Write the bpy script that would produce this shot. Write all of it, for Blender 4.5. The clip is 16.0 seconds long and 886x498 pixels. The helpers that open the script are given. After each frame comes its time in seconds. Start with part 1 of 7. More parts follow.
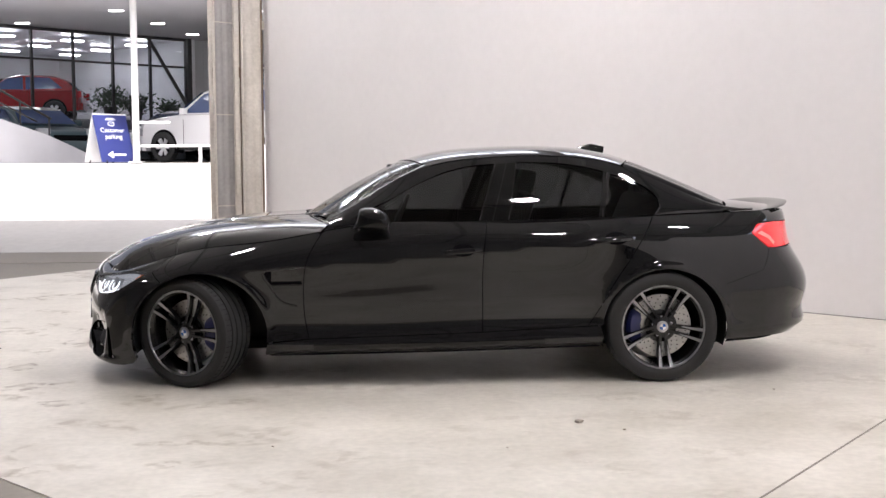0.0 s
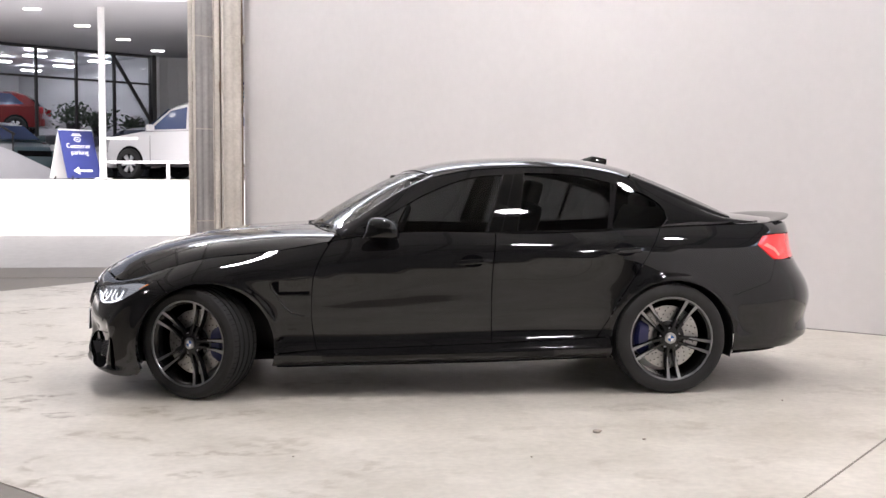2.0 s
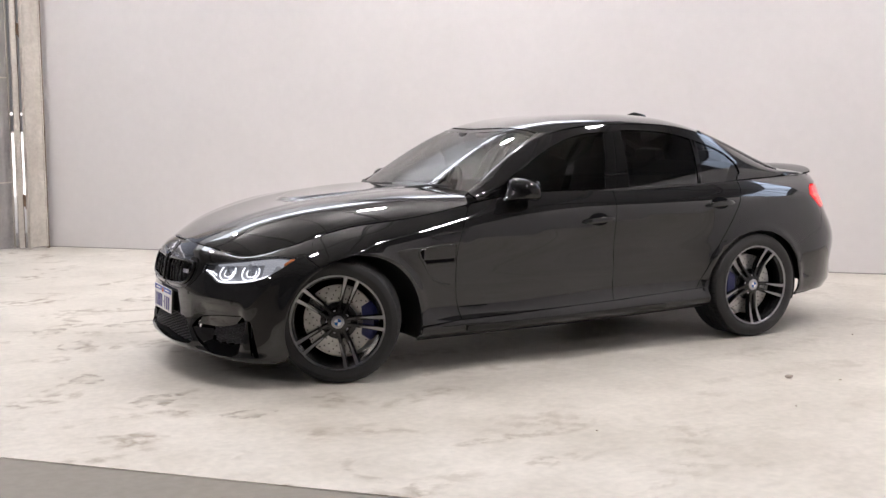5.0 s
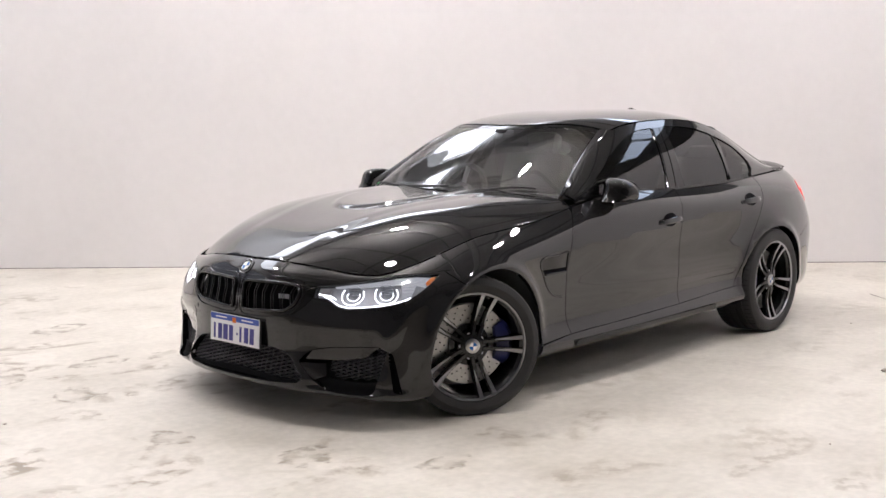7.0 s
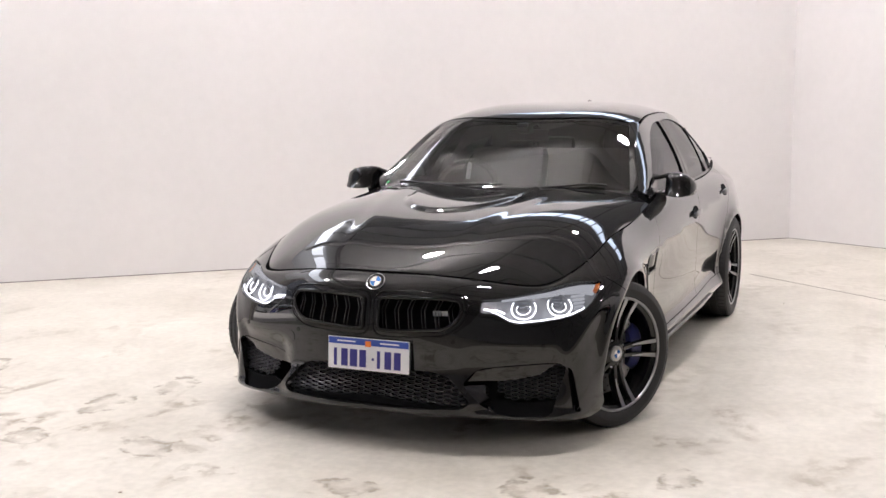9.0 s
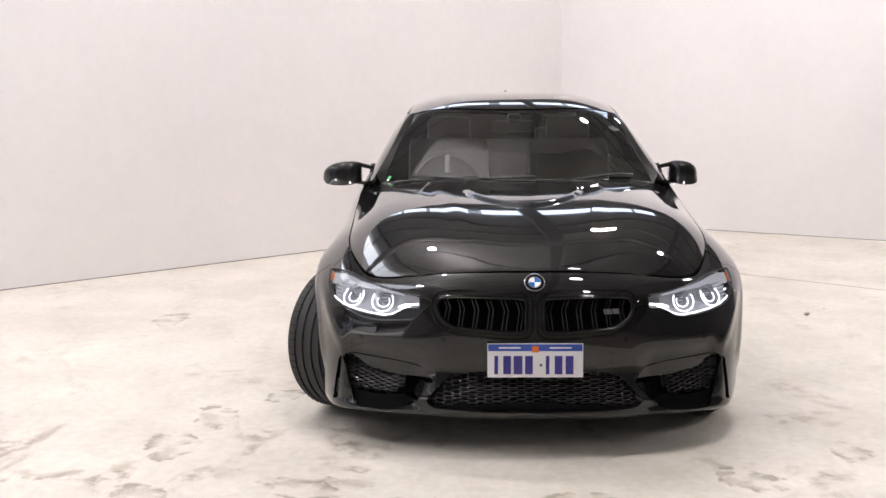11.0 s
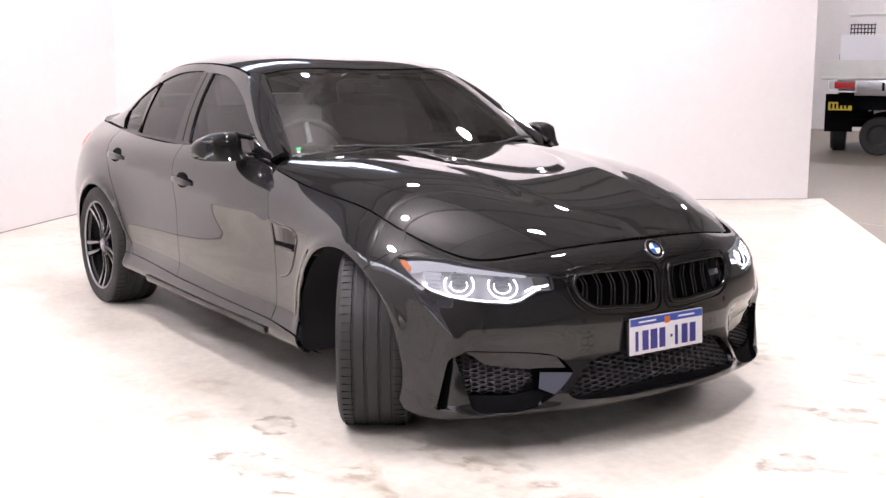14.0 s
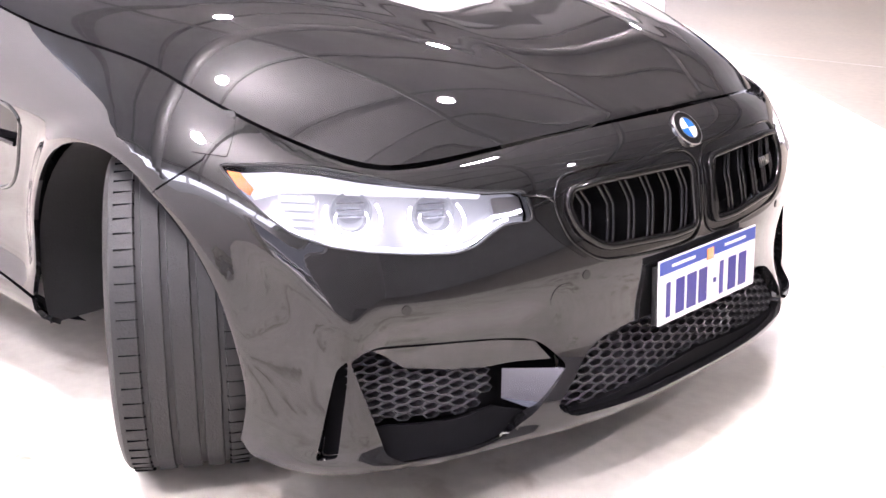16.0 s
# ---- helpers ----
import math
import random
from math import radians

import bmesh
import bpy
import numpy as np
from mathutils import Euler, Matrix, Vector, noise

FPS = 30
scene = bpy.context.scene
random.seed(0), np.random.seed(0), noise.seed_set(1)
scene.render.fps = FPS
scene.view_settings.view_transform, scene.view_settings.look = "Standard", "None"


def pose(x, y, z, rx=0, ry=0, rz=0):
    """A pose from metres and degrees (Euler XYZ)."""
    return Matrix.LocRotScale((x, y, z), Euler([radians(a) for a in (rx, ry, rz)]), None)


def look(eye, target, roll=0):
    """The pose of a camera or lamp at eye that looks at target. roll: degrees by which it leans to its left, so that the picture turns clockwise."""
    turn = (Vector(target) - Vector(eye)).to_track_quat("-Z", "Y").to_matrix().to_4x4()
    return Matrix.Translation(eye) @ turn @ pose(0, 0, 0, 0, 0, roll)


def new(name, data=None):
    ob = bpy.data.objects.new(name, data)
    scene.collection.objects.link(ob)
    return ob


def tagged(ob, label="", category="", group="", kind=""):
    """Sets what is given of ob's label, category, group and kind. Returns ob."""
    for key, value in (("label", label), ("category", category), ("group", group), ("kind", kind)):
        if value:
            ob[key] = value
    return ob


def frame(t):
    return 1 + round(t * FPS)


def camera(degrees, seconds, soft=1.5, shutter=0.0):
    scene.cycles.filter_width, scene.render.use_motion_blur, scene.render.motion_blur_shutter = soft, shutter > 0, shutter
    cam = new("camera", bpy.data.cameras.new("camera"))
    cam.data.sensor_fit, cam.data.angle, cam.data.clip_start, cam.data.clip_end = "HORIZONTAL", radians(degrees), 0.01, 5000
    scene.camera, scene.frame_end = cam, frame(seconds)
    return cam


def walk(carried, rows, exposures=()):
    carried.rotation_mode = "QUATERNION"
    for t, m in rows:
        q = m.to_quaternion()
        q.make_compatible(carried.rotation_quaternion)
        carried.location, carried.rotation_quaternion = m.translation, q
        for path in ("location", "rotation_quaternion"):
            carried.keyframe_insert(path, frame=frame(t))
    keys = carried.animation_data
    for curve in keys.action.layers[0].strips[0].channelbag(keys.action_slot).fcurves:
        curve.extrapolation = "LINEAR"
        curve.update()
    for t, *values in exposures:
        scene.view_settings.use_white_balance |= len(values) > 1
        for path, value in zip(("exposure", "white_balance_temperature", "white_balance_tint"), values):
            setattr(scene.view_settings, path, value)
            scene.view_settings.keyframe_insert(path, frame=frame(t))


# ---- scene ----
cam = camera(43.0, 16.0)
PATH = [
    (0, (1.098, -7.544, 1.364), (1.215, -5.554, 1.2), -0.2),
    (0.5, (1.287, -7.468, 1.353), (1.38, -5.476, 1.195), -0.1),
    (1, (1.31, -7.428, 1.326), (1.401, -5.436, 1.174), 0.0),
    (1.5, (1.153, -7.449, 1.308), (1.273, -5.457, 1.17), 0.1),
    (2, (0.782, -7.485, 1.296), (0.978, -5.499, 1.17), 0.2),
    (2.5, (0.349, -7.342, 1.284), (0.674, -5.372, 1.16), 0.2),
    (3, (-0.21, -7.279, 1.271), (0.271, -5.341, 1.149), 0.0),
    (3.5, (-0.731, -7.141, 1.3), (-0.14, -5.236, 1.154), -0.1),
    (4, (-1.263, -6.918, 1.325), (-0.552, -5.056, 1.156), -0.1),
    (4.5, (-1.789, -6.667, 1.353), (-0.977, -4.85, 1.157), -0.2),
    (7, (-3.897, -4.244, 1.372), (-2.44, -2.893, 1.143), -0.2),
    (7.5, (-4.169, -3.694, 1.344), (-2.601, -2.472, 1.122), -0.4),
    (8, (-4.391, -3.152, 1.368), (-2.727, -2.067, 1.136), -0.3),
    (8.5, (-4.577, -2.59, 1.382), (-2.826, -1.653, 1.144), -0.3),
    (9, (-4.811, -2.062, 1.419), (-2.986, -1.285, 1.164), -0.2),
    (11.5, (-5.039, 0.849, 1.432), (-3.064, 0.695, 1.1575), -0.3),
    (12, (-4.886, 1.407, 1.421), (-2.937, 1.056, 1.1475), -0.3),
    (12.5, (-4.708, 1.97, 1.41), (-2.812, 1.399, 1.1345), -0.3),
    (13, (-4.397, 2.398, 1.408), (-2.574, 1.63, 1.1145), -0.3),
    (13.5, (-4.066, 2.843, 1.385), (-2.349, 1.862, 1.083), 0.0),
    (14, (-3.577, 2.953, 1.337), (-1.955, 1.826, 1.022), 0.15),
    (14.5, (-3.105, 2.945, 1.273), (-1.565, 1.715, 0.933), 0.6),
    (14.8, (-2.811, 2.835, 1.244), (-1.325, 1.549, 0.873), 0.9),
    (15, (-2.605, 2.749, 1.232), (-1.168, 1.419, 0.822), 0.8),
    (15.2, (-2.416, 2.623, 1.199), (-1.015, 1.26, 0.773), 0.9),
    (15.5, (-2.174, 2.382, 1.172), (-0.803, 1.008, 0.689), 0.8),
    (15.8, (-1.977, 2.14, 1.157), (-0.645, 0.756, 0.599), 0.7),
    (16, (-1.894, 1.972, 1.152), (-0.571, 0.601, 0.543), 0.5),
]
EXPOSURES = ((0.0, 0.9, 6250, 16), (4.5, 0.94, 6250, 16), (8.0, 1.1, 6300, 16), (11.5, 1.12, 6350, 17), (14.0, 1.62, 6300, 23), (15.0, 2.17, 6250, 26), (16.0, 2.72, 6150, 27))
walk(cam, [(t, look(eye, target, roll)) for t, eye, target, roll in PATH], EXPOSURES)

# ---- world and sun ----
world = bpy.data.worlds.new("sky")
scene.world = world
world.use_nodes = True
wt = world.node_tree
sky = wt.nodes.new("ShaderNodeTexSky")
sky.sky_type, sky.sun_disc = "NISHITA", False
sky.dust_density, sky.air_density, sky.ozone_density = 9.0, 0.5, 0.3
sky.sun_elevation, sky.sun_rotation = radians(61), radians(190)
haze = wt.nodes.new("ShaderNodeHueSaturation")  # thin white haze
haze.inputs["Saturation"].default_value = 0.3
wt.links.new(sky.outputs[0], haze.inputs["Color"])
wt.links.new(haze.outputs[0], wt.nodes["Background"].inputs[0])
wt.nodes["Background"].inputs[1].default_value = 0.15
sun = new("sun", bpy.data.lights.new("sun", "SUN"))
sun.data.energy, sun.data.angle, sun.data.color = 4.5, radians(0.5), (1.0, 0.96, 0.9)
sun.matrix_world = look((-3, -10, 19), (0, 0, 0))


# ---- materials ----
def mat(name, color, rough=0.5, metal=0.0, vary=0.0, scale=8.0, bump=0.0, bscale=60.0, coat=0.0, spec=0.5, emit=0.0,
        ecolor=None, dark=None, trans=0.0, rvary=0.0, fine=0.0):
    """A Principled material with colour variation at two scales, roughness variation and fine relief."""
    m = bpy.data.materials.new(name)
    m.use_nodes = True
    nt = m.node_tree
    p = nt.nodes["Principled BSDF"]
    p.inputs["Base Color"].default_value = (*color, 1)
    p.inputs["Roughness"].default_value = rough
    p.inputs["Metallic"].default_value = metal
    p.inputs["Specular IOR Level"].default_value = spec
    p.inputs["Coat Weight"].default_value = coat
    p.inputs["Coat Roughness"].default_value = 0.02
    p.inputs["Transmission Weight"].default_value = trans
    if emit:
        p.inputs["Emission Color"].default_value = (*(ecolor or color), 1)
        p.inputs["Emission Strength"].default_value = emit
    co = nt.nodes.new("ShaderNodeTexCoord")
    if vary or rvary:
        n1 = nt.nodes.new("ShaderNodeTexNoise")
        n1.inputs["Scale"].default_value, n1.inputs["Detail"].default_value = scale, 6
        n1.inputs["Roughness"].default_value = 0.65
        nt.links.new(co.outputs["Object"], n1.inputs["Vector"])
        if vary:
            r = nt.nodes.new("ShaderNodeValToRGB")
            d = dark or tuple(c * (1 - vary) for c in color)
            r.color_ramp.elements[0].position, r.color_ramp.elements[1].position = 0.32, 0.68
            r.color_ramp.elements[0].color, r.color_ramp.elements[1].color = (*d, 1), (*color, 1)
            nt.links.new(n1.outputs[0], r.inputs[0])
            last = r.outputs[0]
            if fine:
                n3 = nt.nodes.new("ShaderNodeTexNoise")
                n3.inputs["Scale"].default_value, n3.inputs["Detail"].default_value = scale * 17, 3
                nt.links.new(co.outputs["Object"], n3.inputs["Vector"])
                mx = nt.nodes.new("ShaderNodeMix")
                mx.data_type, mx.blend_type = "RGBA", "MULTIPLY"
                r3 = nt.nodes.new("ShaderNodeMapRange")
                r3.inputs[1].default_value, r3.inputs[2].default_value = 0.35, 0.65
                r3.inputs[3].default_value, r3.inputs[4].default_value = 1 - fine, 1.0
                nt.links.new(n3.outputs[0], r3.inputs[0])
                mx.inputs[0].default_value = 1
                nt.links.new(last, mx.inputs[6])
                nt.links.new(r3.outputs[0], mx.inputs[7])
                last = mx.outputs[2]
            nt.links.new(last, p.inputs["Base Color"])
        if rvary:
            mr = nt.nodes.new("ShaderNodeMapRange")
            mr.inputs[3].default_value, mr.inputs[4].default_value = max(0.0, rough - rvary), rough + rvary
            nt.links.new(n1.outputs[0], mr.inputs[0])
            nt.links.new(mr.outputs[0], p.inputs["Roughness"])
    if bump:
        n2 = nt.nodes.new("ShaderNodeTexNoise")
        n2.inputs["Scale"].default_value, n2.inputs["Detail"].default_value = bscale, 4
        nt.links.new(co.outputs["Object"], n2.inputs["Vector"])
        b = nt.nodes.new("ShaderNodeBump")
        b.inputs["Strength"].default_value, b.inputs["Distance"].default_value = bump, 0.004
        nt.links.new(n2.outputs[0], b.inputs["Height"])
        nt.links.new(b.outputs[0], p.inputs["Normal"])
    return m


def glow(name, color, strength):
    m = bpy.data.materials.new(name)
    m.use_nodes = True
    nt = m.node_tree
    nt.nodes.remove(nt.nodes["Principled BSDF"])
    e = nt.nodes.new("ShaderNodeEmission")
    e.inputs[0].default_value, e.inputs[1].default_value = (*color, 1), strength
    nt.links.new(e.outputs[0], nt.nodes["Material Output"].inputs[0])
    return m


def pane_glass(name, tint, rough=0.0, gloss=1.5):
    """Thin glass: a tinted see-through layer under a Fresnel mirror."""
    m = bpy.data.materials.new(name)
    m.use_nodes = True
    nt = m.node_tree
    nt.nodes.remove(nt.nodes["Principled BSDF"])
    t, g, f = nt.nodes.new("ShaderNodeBsdfTransparent"), nt.nodes.new("ShaderNodeBsdfGlossy"), nt.nodes.new("ShaderNodeFresnel")
    x = nt.nodes.new("ShaderNodeMixShader")
    t.inputs[0].default_value = (*tint, 1)
    g.inputs["Roughness"].default_value = rough
    f.inputs[0].default_value = gloss
    nt.links.new(f.outputs[0], x.inputs[0])
    nt.links.new(t.outputs[0], x.inputs[1])
    nt.links.new(g.outputs[0], x.inputs[2])
    nt.links.new(x.outputs[0], nt.nodes["Material Output"].inputs[0])
    return m


M_PAINT = mat("black_car_paint", (0.009, 0.009, 0.0098), 0.04, 0.0, coat=1.0, spec=0.1)
M_GLOSS = mat("gloss_black_trim", (0.005, 0.005, 0.005), 0.03, spec=0.38)
M_BARS = mat("satin_black_bar", (0.008, 0.008, 0.009), 0.15, spec=0.5)
M_PLAST = mat("black_plastic", (0.012, 0.012, 0.013), 0.45, vary=0.3, scale=30, bump=0.15, bscale=300)
M_DARK = mat("matt_black_lining", (0.005, 0.005, 0.006), 0.85, vary=0.3, scale=9, spec=0.08)
M_RUB = mat("tyre_rubber", (0.015, 0.015, 0.0155), 0.62, vary=0.25, scale=14, bump=0.25, bscale=220, rvary=0.1)
M_SEAL = mat("rubber_seal", (0.008, 0.008, 0.008), 0.55)
M_RIMB = mat("black_rim_enamel", (0.008, 0.008, 0.009), 0.2, spec=0.5)
M_RIMS = mat("machined_rim_face", (0.33, 0.33, 0.34), 0.3, 1.0, vary=0.12, scale=40)
M_DISC = mat("brake_disc_steel", (0.5, 0.495, 0.48), 0.35, 1.0, vary=0.25, scale=25)
M_BLUE = mat("blue_caliper_enamel", (0.012, 0.016, 0.085), 0.3)
M_CHROME = mat("chrome", (0.8, 0.8, 0.82), 0.08, 1.0)
M_SATINB = mat("polished_dark_blade", (0.12, 0.12, 0.13), 0.08, 0.9)
M_SATIN = mat("satin_metal", (0.45, 0.45, 0.47), 0.3, 1.0)
M_WGLASS = pane_glass("windscreen_glass", (0.66, 0.69, 0.66), 0.0, 2.25)
M_SGLASS = pane_glass("tinted_window_glass", (0.2, 0.208, 0.208))
M_LENS = pane_glass("lamp_lens", (0.93, 0.94, 0.96))
M_REDL = mat("red_lamp_lens", (0.55, 0.012, 0.015), 0.12, coat=1.0, emit=0.35, ecolor=(1, 0.03, 0.03))
M_REDD = glow("red_lamp_lit", (1.0, 0.06, 0.05), 3.0)
M_MESH = mat("black_grille_plastic", (0.022, 0.022, 0.025), 0.32, vary=0.3, scale=30, spec=0.5)
M_AMBER = mat("amber_reflector", (0.8, 0.2, 0.03), 0.25, coat=1.0)
M_DRL = glow("lamp_ring_lit", (0.95, 0.97, 1.0), 1.7)
# bowl metal: weak emission stands in for ring light falling on it
M_BOWL = mat("lamp_bowl_with_glow", (0.36, 0.365, 0.375), 0.3, 0.5, emit=0.03, ecolor=(0.95, 0.97, 1.0))
M_BROW = glow("lamp_brow_lit", (0.95, 0.97, 1.0), 0.2)
# housing also emits faintly, in place of light caught from the rings
M_LHOUS = mat("lamp_reflector_with_glow", (0.32, 0.325, 0.335), 0.35, 0.4, emit=0.045, ecolor=(0.95, 0.97, 1.0))
M_WHITE = mat("white_enamel", (0.8, 0.8, 0.8), 0.35)
M_PLATEW = mat("plate_white", (0.78, 0.78, 0.8), 0.35)
M_PLATEB = mat("plate_blue", (0.03, 0.07, 0.36), 0.4)
M_PURP = mat("plate_character_blue", (0.035, 0.03, 0.22), 0.45)
M_BADGEB = mat("badge_blue", (0.02, 0.12, 0.4), 0.2, coat=1.0)
M_SEAT = mat("black_leather", (0.05, 0.05, 0.05), 0.42, vary=0.3, scale=12, bump=0.3, bscale=150)
M_GREEN = mat("green_sticker", (0.02, 0.5, 0.12), 0.5)


# ---- mesh tools ----
def finish(name, bm, material, parent=None, label="", smooth=False, sharp=35):
    """Links a bmesh as one mesh object, under a parent where one is given."""
    me = bpy.data.meshes.new(name)
    bmesh.ops.recalc_face_normals(bm, faces=bm.faces)
    bm.to_mesh(me)
    bm.free()
    if material:
        me.materials.append(material)
    if smooth:
        me.shade_smooth()
        me.set_sharp_from_angle(angle=radians(sharp))
    ob = new(name, me)
    if parent:
        ob.parent = parent
    if label:
        ob["label"] = label
    return ob


def raw(name, verts, faces, material, parent=None, label="", smooth=False, sharp=35):
    bm = bmesh.new()
    vs = [bm.verts.new(v) for v in verts]
    for f in faces:
        try:
            bm.faces.new([vs[i] for i in f])
        except ValueError:
            pass
    return finish(name, bm, material, parent, label, smooth, sharp)


def box_into(bm, cx, cy, cz, sx, sy, sz, m=None, bevel=0.0):
    r = bmesh.ops.create_cube(bm, size=1)
    vs = r["verts"]
    bmesh.ops.scale(bm, vec=(sx, sy, sz), verts=vs)
    if bevel:
        es = list({e for v in vs for e in v.link_edges})
        b = bmesh.ops.bevel(bm, geom=es, offset=bevel, segments=2, affect="EDGES", profile=0.6)
        vs = list({v for f in b["faces"] for v in f.verts} | {v for v in vs if v.is_valid})
    t = Matrix.Translation((cx, cy, cz))
    bmesh.ops.transform(bm, matrix=(m or Matrix()) @ t, verts=vs)
    return vs


def box(name, c, s, material, parent=None, label="", bevel=0.0, m=None):
    bm = bmesh.new()
    box_into(bm, *c, *s, m, bevel)
    return finish(name, bm, material, parent, label, smooth=bevel > 0)


def lathe(name, prof, material, parent=None, label="", n=64, m=None, axis="y", sharp=30):
    """Turns (radius, height) round the y or z axis."""
    bm = bmesh.new()
    rings = []
    for r, h in prof:
        ring = []
        for k in range(n):
            a = 2 * math.pi * k / n
            p = Vector((r * math.cos(a), h, r * math.sin(a))) if axis == "y" else Vector((r * math.cos(a), r * math.sin(a), h))
            ring.append(bm.verts.new(m @ p if m else p))
        rings.append(ring)
    for a, b in zip(rings, rings[1:]):
        for k in range(n):
            bm.faces.new((a[k], a[(k + 1) % n], b[(k + 1) % n], b[k]))
    for ring, (r, h) in ((rings[0], prof[0]), (rings[-1], prof[-1])):
        if 0 < r < 0.012:
            bm.faces.new(ring)
    return finish(name, bm, material, parent, label, True, sharp)


def tube(name, pts, r, material, parent=None, label="", n=8, closed=False, flat=1.0):
    """A round bar along points."""
    pts = [Vector(p) for p in pts]
    bm = bmesh.new()
    rings = []
    cnt = len(pts)
    up = Vector((0, 0, 1))
    for i, p in enumerate(pts):
        a = pts[(i - 1) % cnt] if closed or i else pts[0]
        b = pts[(i + 1) % cnt] if closed or i < cnt - 1 else pts[-1]
        d = (b - a).normalized()
        s = d.cross(up)
        s = s.normalized() if s.length > 1e-3 else Vector((1, 0, 0))
        t = s.cross(d).normalized()
        rr = r[i] if isinstance(r, (list, tuple)) else r
        rings.append([bm.verts.new(p + rr * (math.cos(2 * math.pi * k / n) * s + flat * math.sin(2 * math.pi * k / n) * t)) for k in range(n)])
    for i in range(cnt if closed else cnt - 1):
        a, b = rings[i], rings[(i + 1) % cnt]
        for k in range(n):
            bm.faces.new((a[k], a[(k + 1) % n], b[(k + 1) % n], b[k]))
    if not closed:
        bm.faces.new(rings[0])
        bm.faces.new(rings[-1])
    return finish(name, bm, material, parent, label, True, 50)


def prism(name, poly, lo, hi, material, parent=None, label="", m=None, bevel=0.0, axis="y", holes=()):
    """A flat outline (x, z) made solid from lo to hi along y; axis 'x' takes (y, z), 'z' takes (x, y)."""
    bm = bmesh.new()
    put3 = {"y": lambda a, b, h: (a, h, b), "x": lambda a, b, h: (h, a, b), "z": lambda a, b, h: (a, b, h)}[axis]
    lo_v = [bm.verts.new(put3(a, b, lo)) for a, b in poly]
    hi_v = [bm.verts.new(put3(a, b, hi)) for a, b in poly]
    bm.faces.new(lo_v)
    bm.faces.new(hi_v[::-1])
    k = len(poly)
    for i in range(k):
        bm.faces.new((lo_v[i], hi_v[i], hi_v[(i + 1) % k], lo_v[(i + 1) % k]))
    if bevel:
        bmesh.ops.recalc_face_normals(bm, faces=bm.faces)
        bmesh.ops.bevel(bm, geom=list(bm.edges), offset=bevel, segments=2, affect="EDGES", profile=0.6)
    if m:
        bmesh.ops.transform(bm, matrix=m, verts=bm.verts)
    return finish(name, bm, material, parent, label, bevel > 0)


def text(name, words, size, material, parent, m, depth=0.002):
    c = bpy.data.curves.new(name, "FONT")
    c.body, c.size, c.extrude, c.align_x, c.align_y = words, size, depth, "CENTER", "CENTER"
    tmp = bpy.data.objects.new(name + "_tmp", c)
    scene.collection.objects.link(tmp)
    me = bpy.data.meshes.new_from_object(tmp.evaluated_get(bpy.context.evaluated_depsgraph_get()))
    bpy.data.objects.remove(tmp)
    me.materials.append(material)
    me.transform(m)
    ob = new(name, me)
    ob.parent = parent
    return ob


def empty(name, label, category, group="", kind=""):
    return tagged(new(name), label, category, group, kind)


def spline(ts, vs):
    """Natural cubic spline through (ts, vs); vs may be rows of values. Gives a function of an array."""
    t, v = np.asarray(ts, float), np.asarray(vs, float)
    flat = v.ndim == 1
    if flat:
        v = v[:, None]
    n, h = len(t), np.diff(t)
    A, R = np.eye(n), np.zeros_like(v)
    for i in range(1, n - 1):
        A[i, i - 1], A[i, i], A[i, i + 1] = h[i - 1], 2 * (h[i - 1] + h[i]), h[i]
        R[i] = 6 * ((v[i + 1] - v[i]) / h[i] - (v[i] - v[i - 1]) / h[i - 1])
    m = np.linalg.solve(A, R)

    def f(q):
        q = np.asarray(q, float)
        i = np.clip(np.searchsorted(t, q) - 1, 0, n - 2)
        a, b, hh = (t[i + 1] - q)[..., None], (q - t[i])[..., None], h[i][..., None]
        out = (m[i] * a**3 + m[i + 1] * b**3) / (6 * hh) + (v[i] / hh - m[i] * hh / 6) * a + (v[i + 1] / hh - m[i + 1] * hh / 6) * b
        return out[..., 0] if flat else out

    return f


def sstep(a, b, x):
    t = np.clip((x - a) / (b - a), 0, 1)
    return t * t * (3 - 2 * t)


def inside(poly, pts):
    p, q = np.asarray(poly), np.asarray(pts)
    x, y, res = q[:, 0], q[:, 1], np.zeros(len(q), bool)
    for (ax, ay), (bx, by) in zip(p, np.roll(p, -1, 0)):
        c = (ay > y) != (by > y)
        if abs(by - ay) > 1e-12:
            res ^= c & (x < (bx - ax) * (y - ay) / (by - ay) + ax)
    return res


def dense(poly, step):
    out = []
    for a, b in zip(poly, [*poly[1:], poly[0]]):
        k = max(1, int(math.ceil(math.dist(a, b) / step)))
        out += [(a[0] + (b[0] - a[0]) * i / k, a[1] + (b[1] - a[1]) * i / k) for i in range(k)]
    return out


def area2(poly):
    return 0.5 * sum(a[0] * b[1] - b[0] * a[1] for a, b in zip(poly, [*poly[1:], poly[0]]))


def inset(poly, g):
    """Moves an outline inwards by g."""
    s = 1 if area2(poly) > 0 else -1
    out, k = [], len(poly)
    for i in range(k):
        p, a, b = Vector(poly[i]), Vector(poly[i - 1]), Vector(poly[(i + 1) % k])
        d1, d2 = (p - a).normalized(), (b - p).normalized()
        n = Vector((-(d1.y + d2.y), d1.x + d2.x))
        if n.length < 1e-6:
            out.append(tuple(p))
            continue
        n.normalize()
        c = max(0.5, n.dot(Vector((-d1.y, d1.x))))
        out.append(tuple(p + s * g / c * n))
    return out


